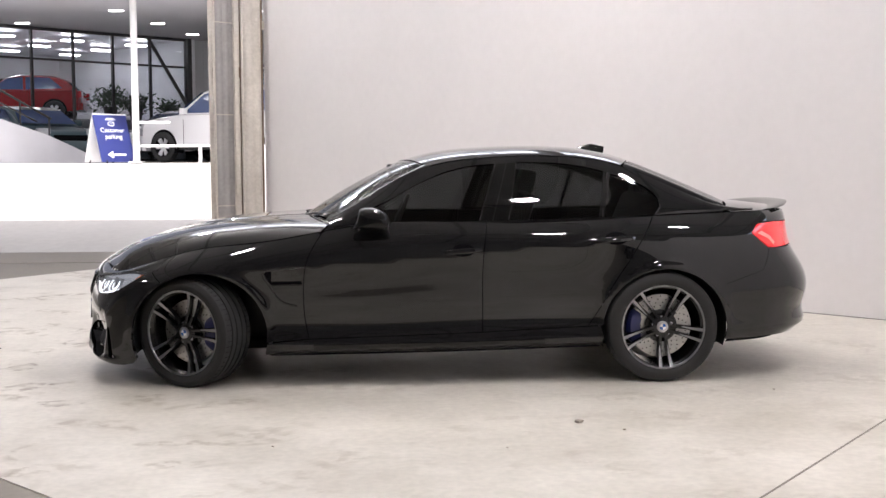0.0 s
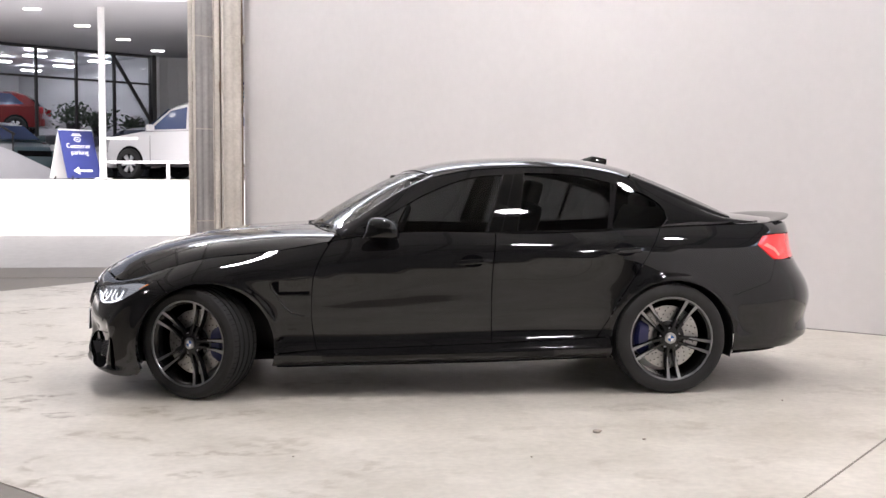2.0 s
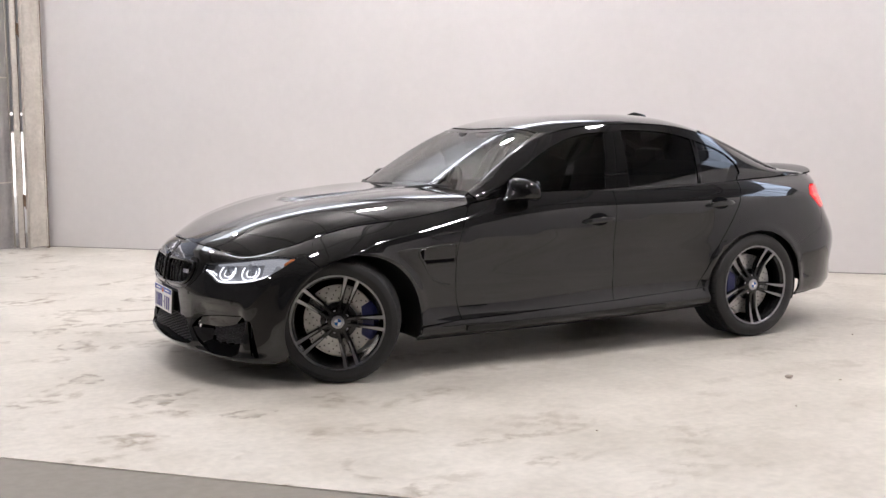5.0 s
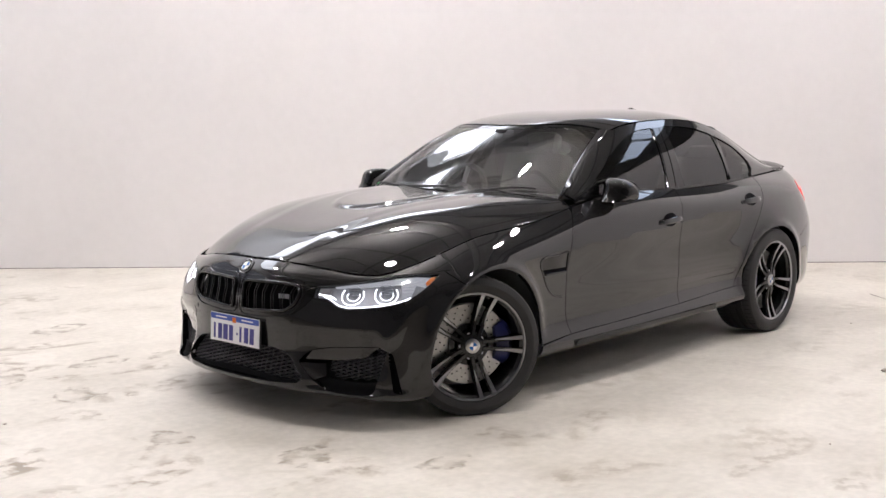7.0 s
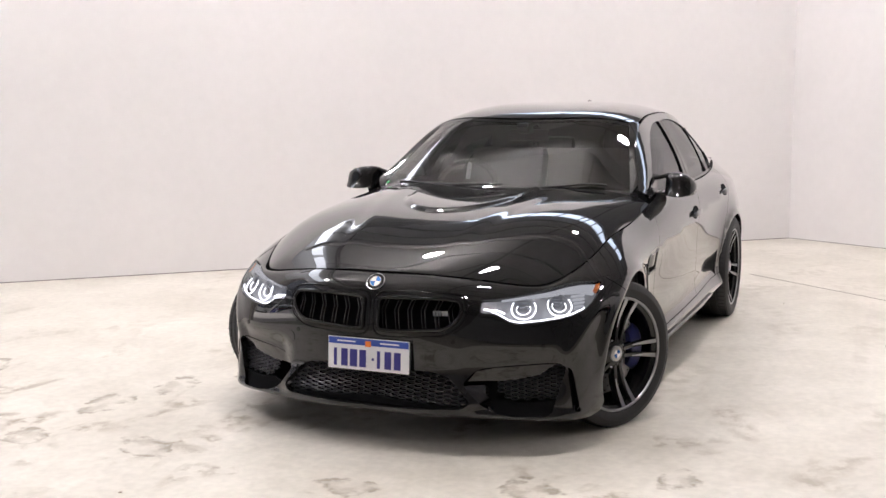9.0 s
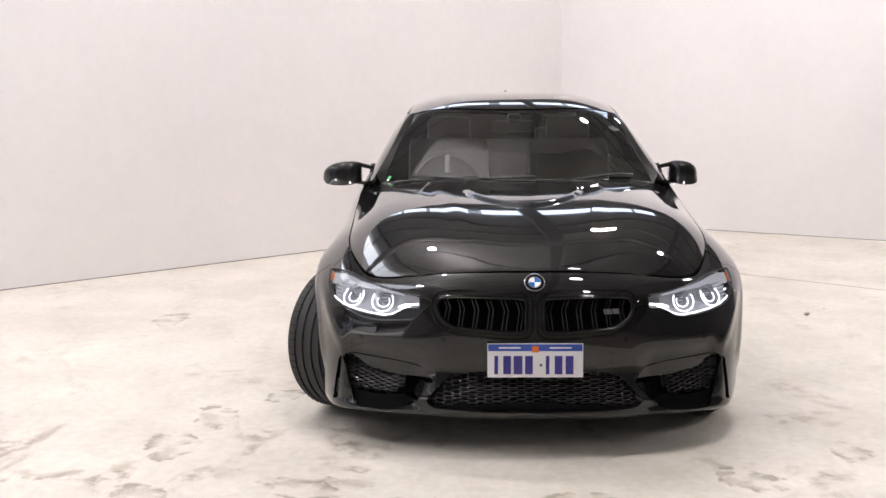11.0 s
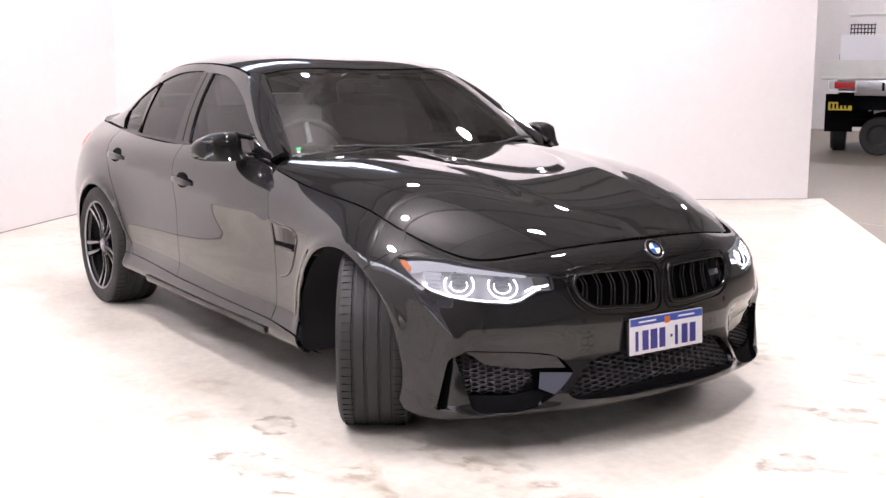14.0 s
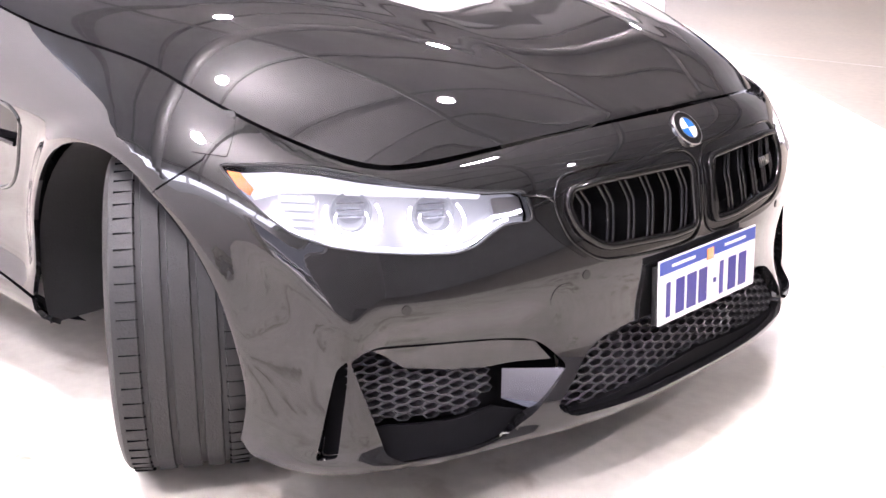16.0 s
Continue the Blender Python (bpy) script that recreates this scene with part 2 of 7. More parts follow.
def rounded(poly, r, k=4):
    """Rounds the corners of an outline."""
    out, n = [], len(poly)
    for i in range(n):
        p, a, b = Vector(poly[i]), Vector(poly[i - 1]), Vector(poly[(i + 1) % n])
        rr = r[i] if isinstance(r, (list, tuple)) else r
        d1, d2 = (a - p), (b - p)
        q = min(rr, 0.45 * d1.length, 0.45 * d2.length)
        s, e = p + d1.normalized() * q, p + d2.normalized() * q
        for j in range(k + 1):
            t = j / k
            out.append(tuple((1 - t) ** 2 * s + 2 * t * (1 - t) * p + t * t * e))
    return out


def smooth_line(pts, n=24):
    """A smooth open curve through points."""
    t = np.r_[0, np.cumsum(np.hypot(*np.diff(np.array(pts), axis=0).T))]
    return [tuple(map(float, p)) for p in spline(t, pts)(np.linspace(0, t[-1], n))]


CENTRE = np.array((1.5, 0, 0.55))


def panel(name, outline, F, material, parent, label="", step=0.03, holes=(), gap=0.002, rim=0.012, side=1, off=0.0, toward=None, lip=True):
    """A skin on the surface F(a, b), cut to an outline with holes, with exact normals and a turned-in rim."""
    outer = dense(inset(outline, gap) if gap else outline, step)
    loops = [outer] + [dense(inset(h, -gap) if gap else h, step * 0.7) for h in holes]
    pts, edges = [], []
    for lp in loops:
        s = len(pts)
        pts += lp
        edges += [(s + i, s + (i + 1) % len(lp)) for i in range(len(lp))]
    bpts = np.array(pts)
    lo, hi = bpts.min(0), bpts.max(0)
    gx, gy = np.meshgrid(np.arange(lo[0], hi[0], step) + step / 2, np.arange(lo[1], hi[1], step) + step / 2)
    g = np.c_[gx.ravel(), gy.ravel()]
    ok = inside(outer, g)
    for h in loops[1:]:
        ok &= ~inside(h, g)
    g = g[ok]
    if len(g):
        d = np.full(len(g), 9.0)
        for i in range(0, len(bpts), 200):
            d = np.minimum(d, np.linalg.norm(g[:, None] - bpts[None, i:i + 200], axis=2).min(1))
        g = g[d > 0.45 * step]
    co = [Vector(p) for p in [*pts, *map(tuple, g)]]
    from mathutils.geometry import delaunay_2d_cdt
    vo, _, fo, ov, _, _ = delaunay_2d_cdt(co, edges, [], 0, 1e-7)
    v2 = np.array([tuple(v) for v in vo])
    cen = np.array([v2[list(f)].mean(0) for f in fo])
    keep = inside(outer, cen)
    for h in loops[1:]:
        keep &= ~inside(h, cen)
    faces = [list(f) for f, k in zip(fo, keep) if k]
    e = 0.004
    P = F(v2[:, 0], v2[:, 1])
    N = np.cross(F(v2[:, 0] + e, v2[:, 1]) - F(v2[:, 0] - e, v2[:, 1]), F(v2[:, 0], v2[:, 1] + e) - F(v2[:, 0], v2[:, 1] - e))
    N /= np.maximum(np.linalg.norm(N, axis=1, keepdims=True), 1e-12)
    ref = np.array(toward) if toward is not None else (P.mean(0) - CENTRE)
    if (N.mean(0) * ref).sum() < 0:
        N = -N
    P = P + N * off
    if side < 0:
        P, N = P * (1, -1, 1), N * (1, -1, 1)
    back = {}
    for vi, orig in enumerate(ov):
        for o in orig:
            if o < len(pts):
                back[o] = vi
    V, NN = [P], [N]
    n0 = len(P)
    extra = []
    if lip:
        s = 0
        for li, lp in enumerate(loops):
            ids = [back[s + i] for i in range(len(lp)) if s + i in back]
            s += len(lp)
            a, b = P[ids], P[ids] - N[ids] * rim
            t = np.roll(a, -1, 0) - np.roll(a, 1, 0)
            o = np.cross(t, N[ids])
            o /= np.maximum(np.linalg.norm(o, axis=1, keepdims=True), 1e-9)
            sg = 1 if area2(lp) > 0 else -1
            k = len(ids)
            # rim normals point away from the skin
            cdir = a - a.mean(0)
            if ((o * cdir).sum() < 0) != (li > 0):
                o = -o
            base = n0 + sum(len(x) for x in V[1:])
            V += [a, b]
            NN += [o, o]
            for i in range(k):
                j = (i + 1) % k
                extra.append([base + i, base + j, base + k + j, base + k + i])
    V, NN = np.vstack(V), np.vstack(NN)
    fixed = []
    for f in faces + extra:
        p = V[f]
        n = np.cross(p[1] - p[0], p[2] - p[0])
        fixed.append(f if (n * NN[f].mean(0)).sum() >= 0 else f[::-1])
    me = bpy.data.meshes.new(name)
    me.from_pydata(V.tolist(), [], fixed)
    me.materials.append(material)
    me.shade_smooth()
    me.normals_split_custom_set_from_vertices(NN.tolist())
    ob = new(name, me)
    ob.parent = parent
    if label:
        ob["label"] = label
    return ob


# ---- the photo bay and its warehouse ----
M_WALL = mat("white_wall_paint", (0.755, 0.735, 0.738), 0.6, vary=0.05, scale=0.7, bump=0.05, bscale=40, fine=0.02)
M_GREY = mat("grey_concrete", (0.25, 0.22, 0.18), 0.5, vary=0.25, scale=1.1, bump=0.2, bscale=30, rvary=0.1, fine=0.12)
M_CEIL = mat("warehouse_sheet", (0.58, 0.57, 0.56), 0.7, vary=0.15, scale=1.0)
M_NORTH = mat("pale_wall_sheet", (0.7, 0.69, 0.68), 0.6, vary=0.1, scale=0.8)
M_STEEL = mat("grey_steel", (0.34, 0.33, 0.32), 0.5, vary=0.2, scale=3)
M_BACK = mat("grey_wall_sheet", (0.4, 0.395, 0.39), 0.6, vary=0.15, scale=0.8)
M_HOUSD = mat("galvanised_duct", (0.42, 0.41, 0.4), 0.45, 0.5, vary=0.15, scale=2)
M_SKYL = glow("skylight_sheet", (0.92, 0.96, 1.0), 3.4)
M_SKYL2 = glow("aged_skylight_sheet", (0.72, 0.84, 1.0), 2.2)
M_LAMP = glow("high_bay_lens", (1.0, 0.955, 0.9), 165.0)
# upward glow added to some lamps to brighten the roof above them
M_UPGLOW = glow("high_bay_added_upglow", (1.0, 0.955, 0.9), 310.0)

CORNER, A_END, B_END = Vector((7.5, -0.8, 0)), Vector((-0.33, 7.111, 0)), Vector((3.9, -6.905, 0))


def wall_run(name, a, b, h, thick, material, label, out):
    """A straight wall from a to b, its face on that line, its thickness away from the room (out: +1 or -1)."""
    d = (b - a).normalized()
    n = Vector((-d.y, d.x, 0)) * out * thick
    bm = bmesh.new()
    lo = [bm.verts.new(p) for p in (a, b, b + n, a + n)]
    hi = [bm.verts.new(p + Vector((0, 0, h))) for p in (a, b, b + n, a + n)]
    bm.faces.new(lo)
    bm.faces.new(hi)
    for i in range(4):
        bm.faces.new((lo[i], lo[(i + 1) % 4], hi[(i + 1) % 4], hi[i]))
    return tagged(finish(name, bm, material), label, "wall", kind="structure")


WALL_H = 3.7
wall_run("wall_back", A_END, CORNER + (CORNER - A_END).normalized() * 0.12, WALL_H, 0.15, M_WALL, "tall white painted wall of the photo bay", 1)
wall_run("wall_side", CORNER + (CORNER - B_END).normalized() * 0.12, B_END, WALL_H, 0.15, M_WALL, "white partition wall that ends beside the workshop", 1)
M_GAP = mat("grey_wall_gap", (0.28, 0.27, 0.26), 0.8, vary=0.3, scale=4)
for a, b in ((A_END, CORNER), (CORNER, B_END)):
    d_ = (b - a).normalized()
    n_ = Vector((d_.y, -d_.x, 0)) * 0.003
    tagged(prism("trim_base", [(v.x, v.y) for v in (a + n_, b + n_ - d_ * 0.004, b - n_ - d_ * 0.004, a - n_)], 0.002, 0.009, M_GAP, axis="z"), "dark gap at the foot of the white wall", "wall base", kind="structure")
# ground under everything: the grey slab, and the white coat on it
tagged(box("floor", (0.0, -5.0, -0.15), (36.0, 30.0, 0.298), M_GREY), "grey concrete warehouse slab", "floor", kind="structure")


def stained_floor():
    """White floor paint, mottled, with scuffed brownish patches and fine dirt."""
    m = mat("white_floor_coat", (0.73, 0.695, 0.63), 0.42, vary=0.15, scale=1.3, bump=0.3, bscale=11, rvary=0.16, dark=(0.53, 0.495, 0.43), fine=0.1)
    nt = m.node_tree
    p = nt.nodes["Principled BSDF"]
    src = p.inputs["Base Color"].links[0].from_socket
    co = nt.nodes.new("ShaderNodeTexCoord")
    big, small = nt.nodes.new("ShaderNodeTexNoise"), nt.nodes.new("ShaderNodeTexNoise")
    big.inputs["Scale"].default_value, big.inputs["Detail"].default_value, big.inputs["Distortion"].default_value = 1.7, 5, 0.9
    small.inputs["Scale"].default_value, small.inputs["Detail"].default_value = 11, 10
    stretch = nt.nodes.new("ShaderNodeMapping")
    stretch.inputs["Rotation"].default_value = (0, 0, radians(40))
    stretch.inputs["Scale"].default_value = (1.0, 1.5, 1)
    nt.links.new(co.outputs["Object"], stretch.inputs[0])
    nt.links.new(stretch.outputs[0], big.inputs["Vector"])
    nt.links.new(co.outputs["Object"], small.inputs["Vector"])
    r1, r2 = nt.nodes.new("ShaderNodeMapRange"), nt.nodes.new("ShaderNodeMapRange")
    for r, a, b in ((r1, 0.54, 0.66), (r2, 0.44, 0.57)):
        r.inputs[1].default_value, r.inputs[2].default_value = a, b
    nt.links.new(big.outputs[0], r1.inputs[0])
    nt.links.new(small.outputs[0], r2.inputs[0])
    mul = nt.nodes.new("ShaderNodeMath")
    mul.operation = "MULTIPLY"
    nt.links.new(r1.outputs[0], mul.inputs[0])
    nt.links.new(r2.outputs[0], mul.inputs[1])
    # most of the wear lies where cars are driven in, ahead of the nose
    sep, worn, amount = nt.nodes.new("ShaderNodeSeparateXYZ"), nt.nodes.new("ShaderNodeMapRange"), nt.nodes.new("ShaderNodeMath")
    nt.links.new(co.outputs["Object"], sep.inputs[0])
    nt.links.new(sep.outputs[0], worn.inputs[0])
    for k, v in enumerate((1.2, -0.8, 0.3, 1.0)):
        worn.inputs[k + 1].default_value = v
    amount.operation = "MULTIPLY"
    nt.links.new(mul.outputs[0], amount.inputs[0])
    nt.links.new(worn.outputs[0], amount.inputs[1])
    mx = nt.nodes.new("ShaderNodeMix")
    mx.data_type = "RGBA"
    nt.links.new(amount.outputs[0], mx.inputs[0])
    nt.links.new(src, mx.inputs[6])
    mx.inputs[7].default_value = (0.29, 0.245, 0.185, 1)
    # scuffed prints: uneven patches with darker rims where wheels and shoes have dragged dirt
    last = mx.outputs[2]
    wob = nt.nodes.new("ShaderNodeTexNoise")
    wob.inputs["Scale"].default_value, wob.inputs["Detail"].default_value = 9, 6
    nt.links.new(co.outputs["Object"], wob.inputs["Vector"])
    for x, y, rx, ry, turn in SCUFFS:
        mp, ln, ad, ring, ins, top, mul2, mixn = (nt.nodes.new("ShaderNode" + k) for k in ("Mapping", "VectorMath", "Math", "MapRange", "MapRange", "Math", "Math", "Mix"))
        mp.vector_type = "TEXTURE"
        mp.inputs["Location"].default_value, mp.inputs["Rotation"].default_value, mp.inputs["Scale"].default_value = (x, y, 0), (0, 0, radians(turn)), (rx, ry, 1)
        nt.links.new(co.outputs["Object"], mp.inputs[0])
        ln.operation = "LENGTH"
        nt.links.new(mp.outputs[0], ln.inputs[0])
        ad.operation = "MULTIPLY_ADD"
        nt.links.new(wob.outputs[0], ad.inputs[0])
        ad.inputs[1].default_value = 1.5
        nt.links.new(ln.outputs["Value"], ad.inputs[2])
        for node, a, b in ((ring, 1.78, 1.6), (ins, 1.2, 1.62)):
            node.inputs[1].default_value, node.inputs[2].default_value = a, b
            nt.links.new(ad.outputs[0], node.inputs[0])
        ins.inputs[3].default_value = 0.35
        top.operation, mul2.operation = "MULTIPLY", "MULTIPLY"
        nt.links.new(ring.outputs[0], top.inputs[0])
        nt.links.new(ins.outputs[0], top.inputs[1])
        nt.links.new(top.outputs[0], mul2.inputs[0])
        nt.links.new(r2.outputs[0], mul2.inputs[1])
        mixn.data_type = "RGBA"
        nt.links.new(mul2.outputs[0], mixn.inputs[0])
        nt.links.new(last, mixn.inputs[6])
        mixn.inputs[7].default_value = (0.25, 0.215, 0.165, 1)
        last = mixn.outputs[2]
    nt.links.new(last, p.inputs["Base Color"])
    return m


SCUFFS = ((-0.18, 1.38, 0.2, 0.1, 20), (-0.6, 1.48, 0.2, 0.11, 10), (-1.0, -0.78, 0.16, 0.11, 30), (0.17, 1.13, 0.13, 0.08, -20), (-1.1, 0.87, 0.17, 0.1, 60),
          (-1.16, 1.46, 0.15, 0.1, 40), (-1.22, -0.14, 0.14, 0.09, 80), (2.0, 2.15, 0.2, 0.11, 0), (-0.26, 2.6, 0.22, 0.12, 30), (-0.69, -1.27, 0.14, 0.08, 0))
M_COAT = stained_floor()
coat = [(-0.22, 6.99), (-1.75, 7.2), (-5.45, 2.2), (3.86, -7.11), (3.9, -6.96), (7.49, -0.81)]
tagged(prism("pavement", coat, -0.003, 0.003, M_COAT, axis="z"), "white painted concrete of the photo bay with scuffs", "floor", kind="structure")
joint = Vector((4.75, -0.78, 0)), Vector((2.2, -3.72, 0))
jd = (joint[1] - joint[0]).normalized()
jn = Vector((-jd.y, jd.x, 0)) * 0.005
raw_j = [(joint[0] + jn), (joint[1] + jn), (joint[1] - jn), (joint[0] - jn)]
tagged(prism("trim_joint", [(v.x, v.y) for v in raw_j], 0.0, 0.0045, M_GREY, axis="z"), "filled expansion joint in the floor", "floor joint", kind="structure")
for k, (a, b) in enumerate((((-6, -6.2), (16, -5.0)), ((-9, -12.0), (16, -10.6)))):
    a, b = Vector((*a, 0)), Vector((*b, 0))
    n = Vector((-(b - a).y, (b - a).x, 0)).normalized() * 0.006
    tagged(prism("trim_joint", [(v.x, v.y) for v in (a + n, b + n, b - n, a - n)], -0.01, 0.001, M_STEEL, axis="z"), "dark saw-cut joint in the slab", "floor joint", kind="structure")

# warehouse shell
tagged(box("wall_south", (0, -19.6, 3.5), (30.4, 0.2, 7.4), M_BACK), "grey sheeted far wall of the workshop", "wall", kind="structure")
tagged(box("wall_west", (-15.1, -6.0, 3.5), (0.2, 27.4, 7.4), M_BACK), "grey sheeted end wall", "wall", kind="structure")
tagged(box("wall_east", (15.1, -6.0, 3.5), (0.2, 27.4, 7.4), M_BACK), "grey sheeted end wall", "wall", kind="structure")
tagged(box("wall_north_left", (-11.25, 7.75, 3.5), (7.5, 0.2, 7.4), M_NORTH), "pale sheeted wall beside the door", "wall", kind="structure")
tagged(box("wall_north_right", (7.5, 7.75, 3.5), (15.6, 0.2, 7.4), M_NORTH), "pale sheeted wall behind the bay", "wall", kind="structure")
tagged(box("wall_north_head", (-3.9, 7.75, 6.4), (7.2, 0.2, 1.6), M_NORTH), "pale sheeted wall over the door", "wall", kind="structure")
tagged(box("wall_workshop", (11.6, -19.3, 3.5), (6.6, 0.3, 7.0), M_WALL), "pale painted wall at the back of the workshop", "wall", kind="structure")
for x in (10.2, 10.7):
    tagged(tube("trim_conduit", [(x, -19.12, 0.1), (x, -19.12, 6.9)], 0.03, M_STEEL, None, "", 10), "grey conduit on the workshop wall", "conduit", kind="structure")
# ribs on the far wall
bm = bmesh.new()
for k in range(77):
    box_into(bm, -15 + 0.3 * k, -19.48, 3.5, 0.1, 0.04, 7.0)
tagged(finish("trim_ribs", bm, M_BACK), "ribs of grey wall sheeting", "wall sheeting", kind="structure")

# roof: sheets between purlins, steel frames, translucent strips and lamps
bm = bmesh.new()
box_into(bm, 0, -6.0, 7.2, 30.4, 27.6, 0.1)
tagged(finish("ceiling", bm, M_CEIL), "sheeted warehouse roof", "ceiling", kind="structure")
for k in range(15):
    tagged(box("trim_purlin", (-14 + 2 * k, -6.0, 7.06), (0.08, 27, 0.16), M_STEEL), "steel roof purlin", "purlin", kind="structure")
for k in range(5):
    tagged(box("trim_rafter", (0, -17.5 + 5.6 * k, 6.86), (30, 0.16, 0.26), M_STEEL), "steel roof rafter", "rafter", kind="structure")
for yc, a, b, w in ((6.8, -3.2, 14.0, 1.25),):
    bm = bmesh.new()
    for j in range(9):
        box_into(bm, a + (b - a) * (j + 0.5) / 9, yc, 6.95, (b - a) / 9 - 0.14, w, 0.03)
    tagged(finish("skylight", bm, M_SKYL), "long translucent daylight strip under the roof", "skylight", kind="structure")
tagged(tube("trim_duct", [(3.6, y, 6.3) for y in np.linspace(-17, 7.4, 12)], 0.3, M_HOUSD, None, "", 24), "round grey air duct under the roof", "duct", kind="structure")
bm = bmesh.new()
for j in range(7):
    box_into(bm, 10.6, -3.9 + 1.5 * j, 6.95, 1.4, 1.3, 0.03)
tagged(finish("skylight_cross", bm, M_SKYL2), "translucent daylight strip across the roof", "skylight", kind="structure")
M_HOUSING = mat("lamp_housing", (0.5, 0.5, 0.52), 0.4, 0.6)


def high_bay(x, y, z, clear, r=0.19):
    """clear: an added glowing ring brightens the roof; otherwise plain housing, with a domed lens."""
    t = empty("high_bay_lamp", "round high-bay lamp with an added upward glow hung under the roof" if clear else "round high-bay lamp with a metal reflector hung under the roof", "ceiling lamp", "lamps over the bay")
    t.location = (x, y, z)
    lathe("lamp_lens", [(r, 0.0), (r * 0.6, -0.012), (0.001, -0.016)] if clear else [(r, 0.0), (r * 0.85, -0.05), (r * 0.5, -0.085), (0.001, -0.1)], M_LAMP, t, "glowing lens", 28, None, "z")
    lathe("lamp_rim", [(r + 0.012, -0.005), (r + 0.015, 0.03), (r + 0.004, 0.032)], M_HOUSING, t, "", 28, None, "z")
    lathe("lamp_crown", [(r + 0.004, 0.032), (r * 0.8, 0.07), (r * 0.55, 0.13)], M_UPGLOW if clear else M_HOUSING, t, "added glowing ring that brightens the roof" if clear else "", 28, None, "z")
    lathe("lamp_body", [(r * 0.56, 0.128), (r * 0.5, 0.2), (0.02, 0.21)], M_HOUSING, t, "", 28, None, "z")
    tube("lamp_cord", [(0, 0, 0.2), (0, 0, 7.17 - z)], 0.01, M_STEEL, t)
    return t


# the lamp at (10.6, -16.4) is added to brighten the workshop
for x, y, z, clear in ((1.9, 1.9, 5.6, True), (-1.9, 4.5, 5.6, True), (4.7, -1.5, 5.6, False), (-0.6, -1.1, 5.8, False), (10.6, -16.4, 5.6, True),
                       (2.8, -4.4, 5.6, False), (-5.6, -2.2, 5.6, False), (4.2, -10.2, 5.6, False)):
    high_bay(x, y, z, clear)

# ---- folding door leaves stacked at the edge of the opening ----
M_LEAF = mat("dirty_cream_paint", (0.7, 0.66, 0.6), 0.5, vary=0.25, scale=1.6, bump=0.15, bscale=40, dark=(0.5, 0.46, 0.41), fine=0.12)
M_RUST = mat("rusty_steel", (0.2, 0.13, 0.08), 0.7, vary=0.4, scale=30)
M_LEAFG = mat("grey_door_sheet", (0.46, 0.445, 0.44), 0.5, vary=0.35, scale=1.4, fine=0.1)
DY = 6.88


def leaf(stile, a, b, sheet, folds):
    """A folded leaf: a narrow stile seen edge on, and beyond its hinge the sheet that stands at a slant from a to b."""
    t = empty("folding_door_leaf", "tall dirty cream folding door leaf with rusty hinges", "folding door", "leaves of the open door")
    x0, x1, y = stile
    t.location = (x0, y, 0.0)
    box("leaf_stile", ((x1 - x0) / 2, 0, 2.72), (x1 - x0, 0.07, 5.4), M_LEAF, t, "", 0.008)
    box("stile_return", (x1 - x0 + 0.006, 0.03, 2.72), (0.011, 0.05, 5.38), M_RUST, t, "rusty edge of the stile")
    a, b = Vector((*a, 0)) - t.location, Vector((*b, 0)) - t.location
    d = b - a
    R = Matrix.Translation((a.x, a.y, 0)) @ Matrix.Rotation(math.atan2(d.y, d.x), 4, "Z")
    w = d.length
    # sheet pressed into shallow flutes, with seams and a stiff lip at each side
    bm = bmesh.new()
    prof = []
    for k in range(folds * 4 + 1):
        q = k / (folds * 4)
        prof.append((w * q, (0.0, 0.004, 0.012, 0.004)[k % 4] + 0.01 * math.sin(math.pi * q)))
    for (xa, ya), (xb, yb) in zip(prof, prof[1:]):
        vs = [bm.verts.new(R @ Vector(p)) for p in ((xa, ya, 0.03), (xb, yb, 0.03), (xb, yb, 5.42), (xa, ya, 5.42))]
        bm.faces.new(vs)
        vs = [bm.verts.new(R @ Vector(p)) for p in ((xa, ya + 0.03, 0.03), (xb, yb + 0.03, 0.03), (xb, yb + 0.03, 5.42), (xa, ya + 0.03, 5.42))]
        bm.faces.new(vs[::-1])
    bmesh.ops.remove_doubles(bm, verts=bm.verts[:], dist=0.0004)
    finish("leaf_sheet", bm, sheet, t, "dirty fluted steel sheet", True, 50)
    for q in (0.008, w - 0.008):
        box("leaf_lip", (q, 0.014, 2.72), (0.018, 0.045, 5.4), M_LEAF, t, "", 0.005, R)
    for z in (0.75, 1.9, 3.05, 4.3):
        box("leaf_seam", (w / 2, -0.002, z), (w - 0.036, 0.006, 0.014), M_LEAF, t, "", 0.002, R)
    for z in (0.55, 2.42, 4.4):
        box("hinge", (x1 - x0 + 0.012, -0.04, z), (0.03, 0.03, 0.13), M_RUST, t, "rusty hinge", 0.004)
        box("hinge_pin", (x1 - x0 + 0.028, -0.055, z - 0.05), (0.02, 0.02, 0.09), M_RUST, t, "", 0.004)
    return t


leaf((-1.0, -0.945, DY + 0.03), (-0.915, DY - 0.09), (-0.69, DY + 0.1), M_LEAFG, 3)
leaf((-0.67, -0.61, DY - 0.02), (-0.565, DY - 0.12), (-0.352, DY + 0.03), M_LEAF, 2)
tagged(box("trim_wall_edge", (-0.345, 6.98, WALL_H / 2), (0.024, 0.1, WALL_H), M_RUST), "rusty edge strip at the end of the wall", "edge strip", kind="structure")
M_STRAP = mat("cream_bracket", (0.5, 0.47, 0.42), 0.5)
tagged(box("wall_bracket", (-0.33, 6.97, 3.02), (0.05, 0.03, 0.11), M_STRAP, None, "", 0.005), "small cream steel bracket on the wall edge", "bracket")

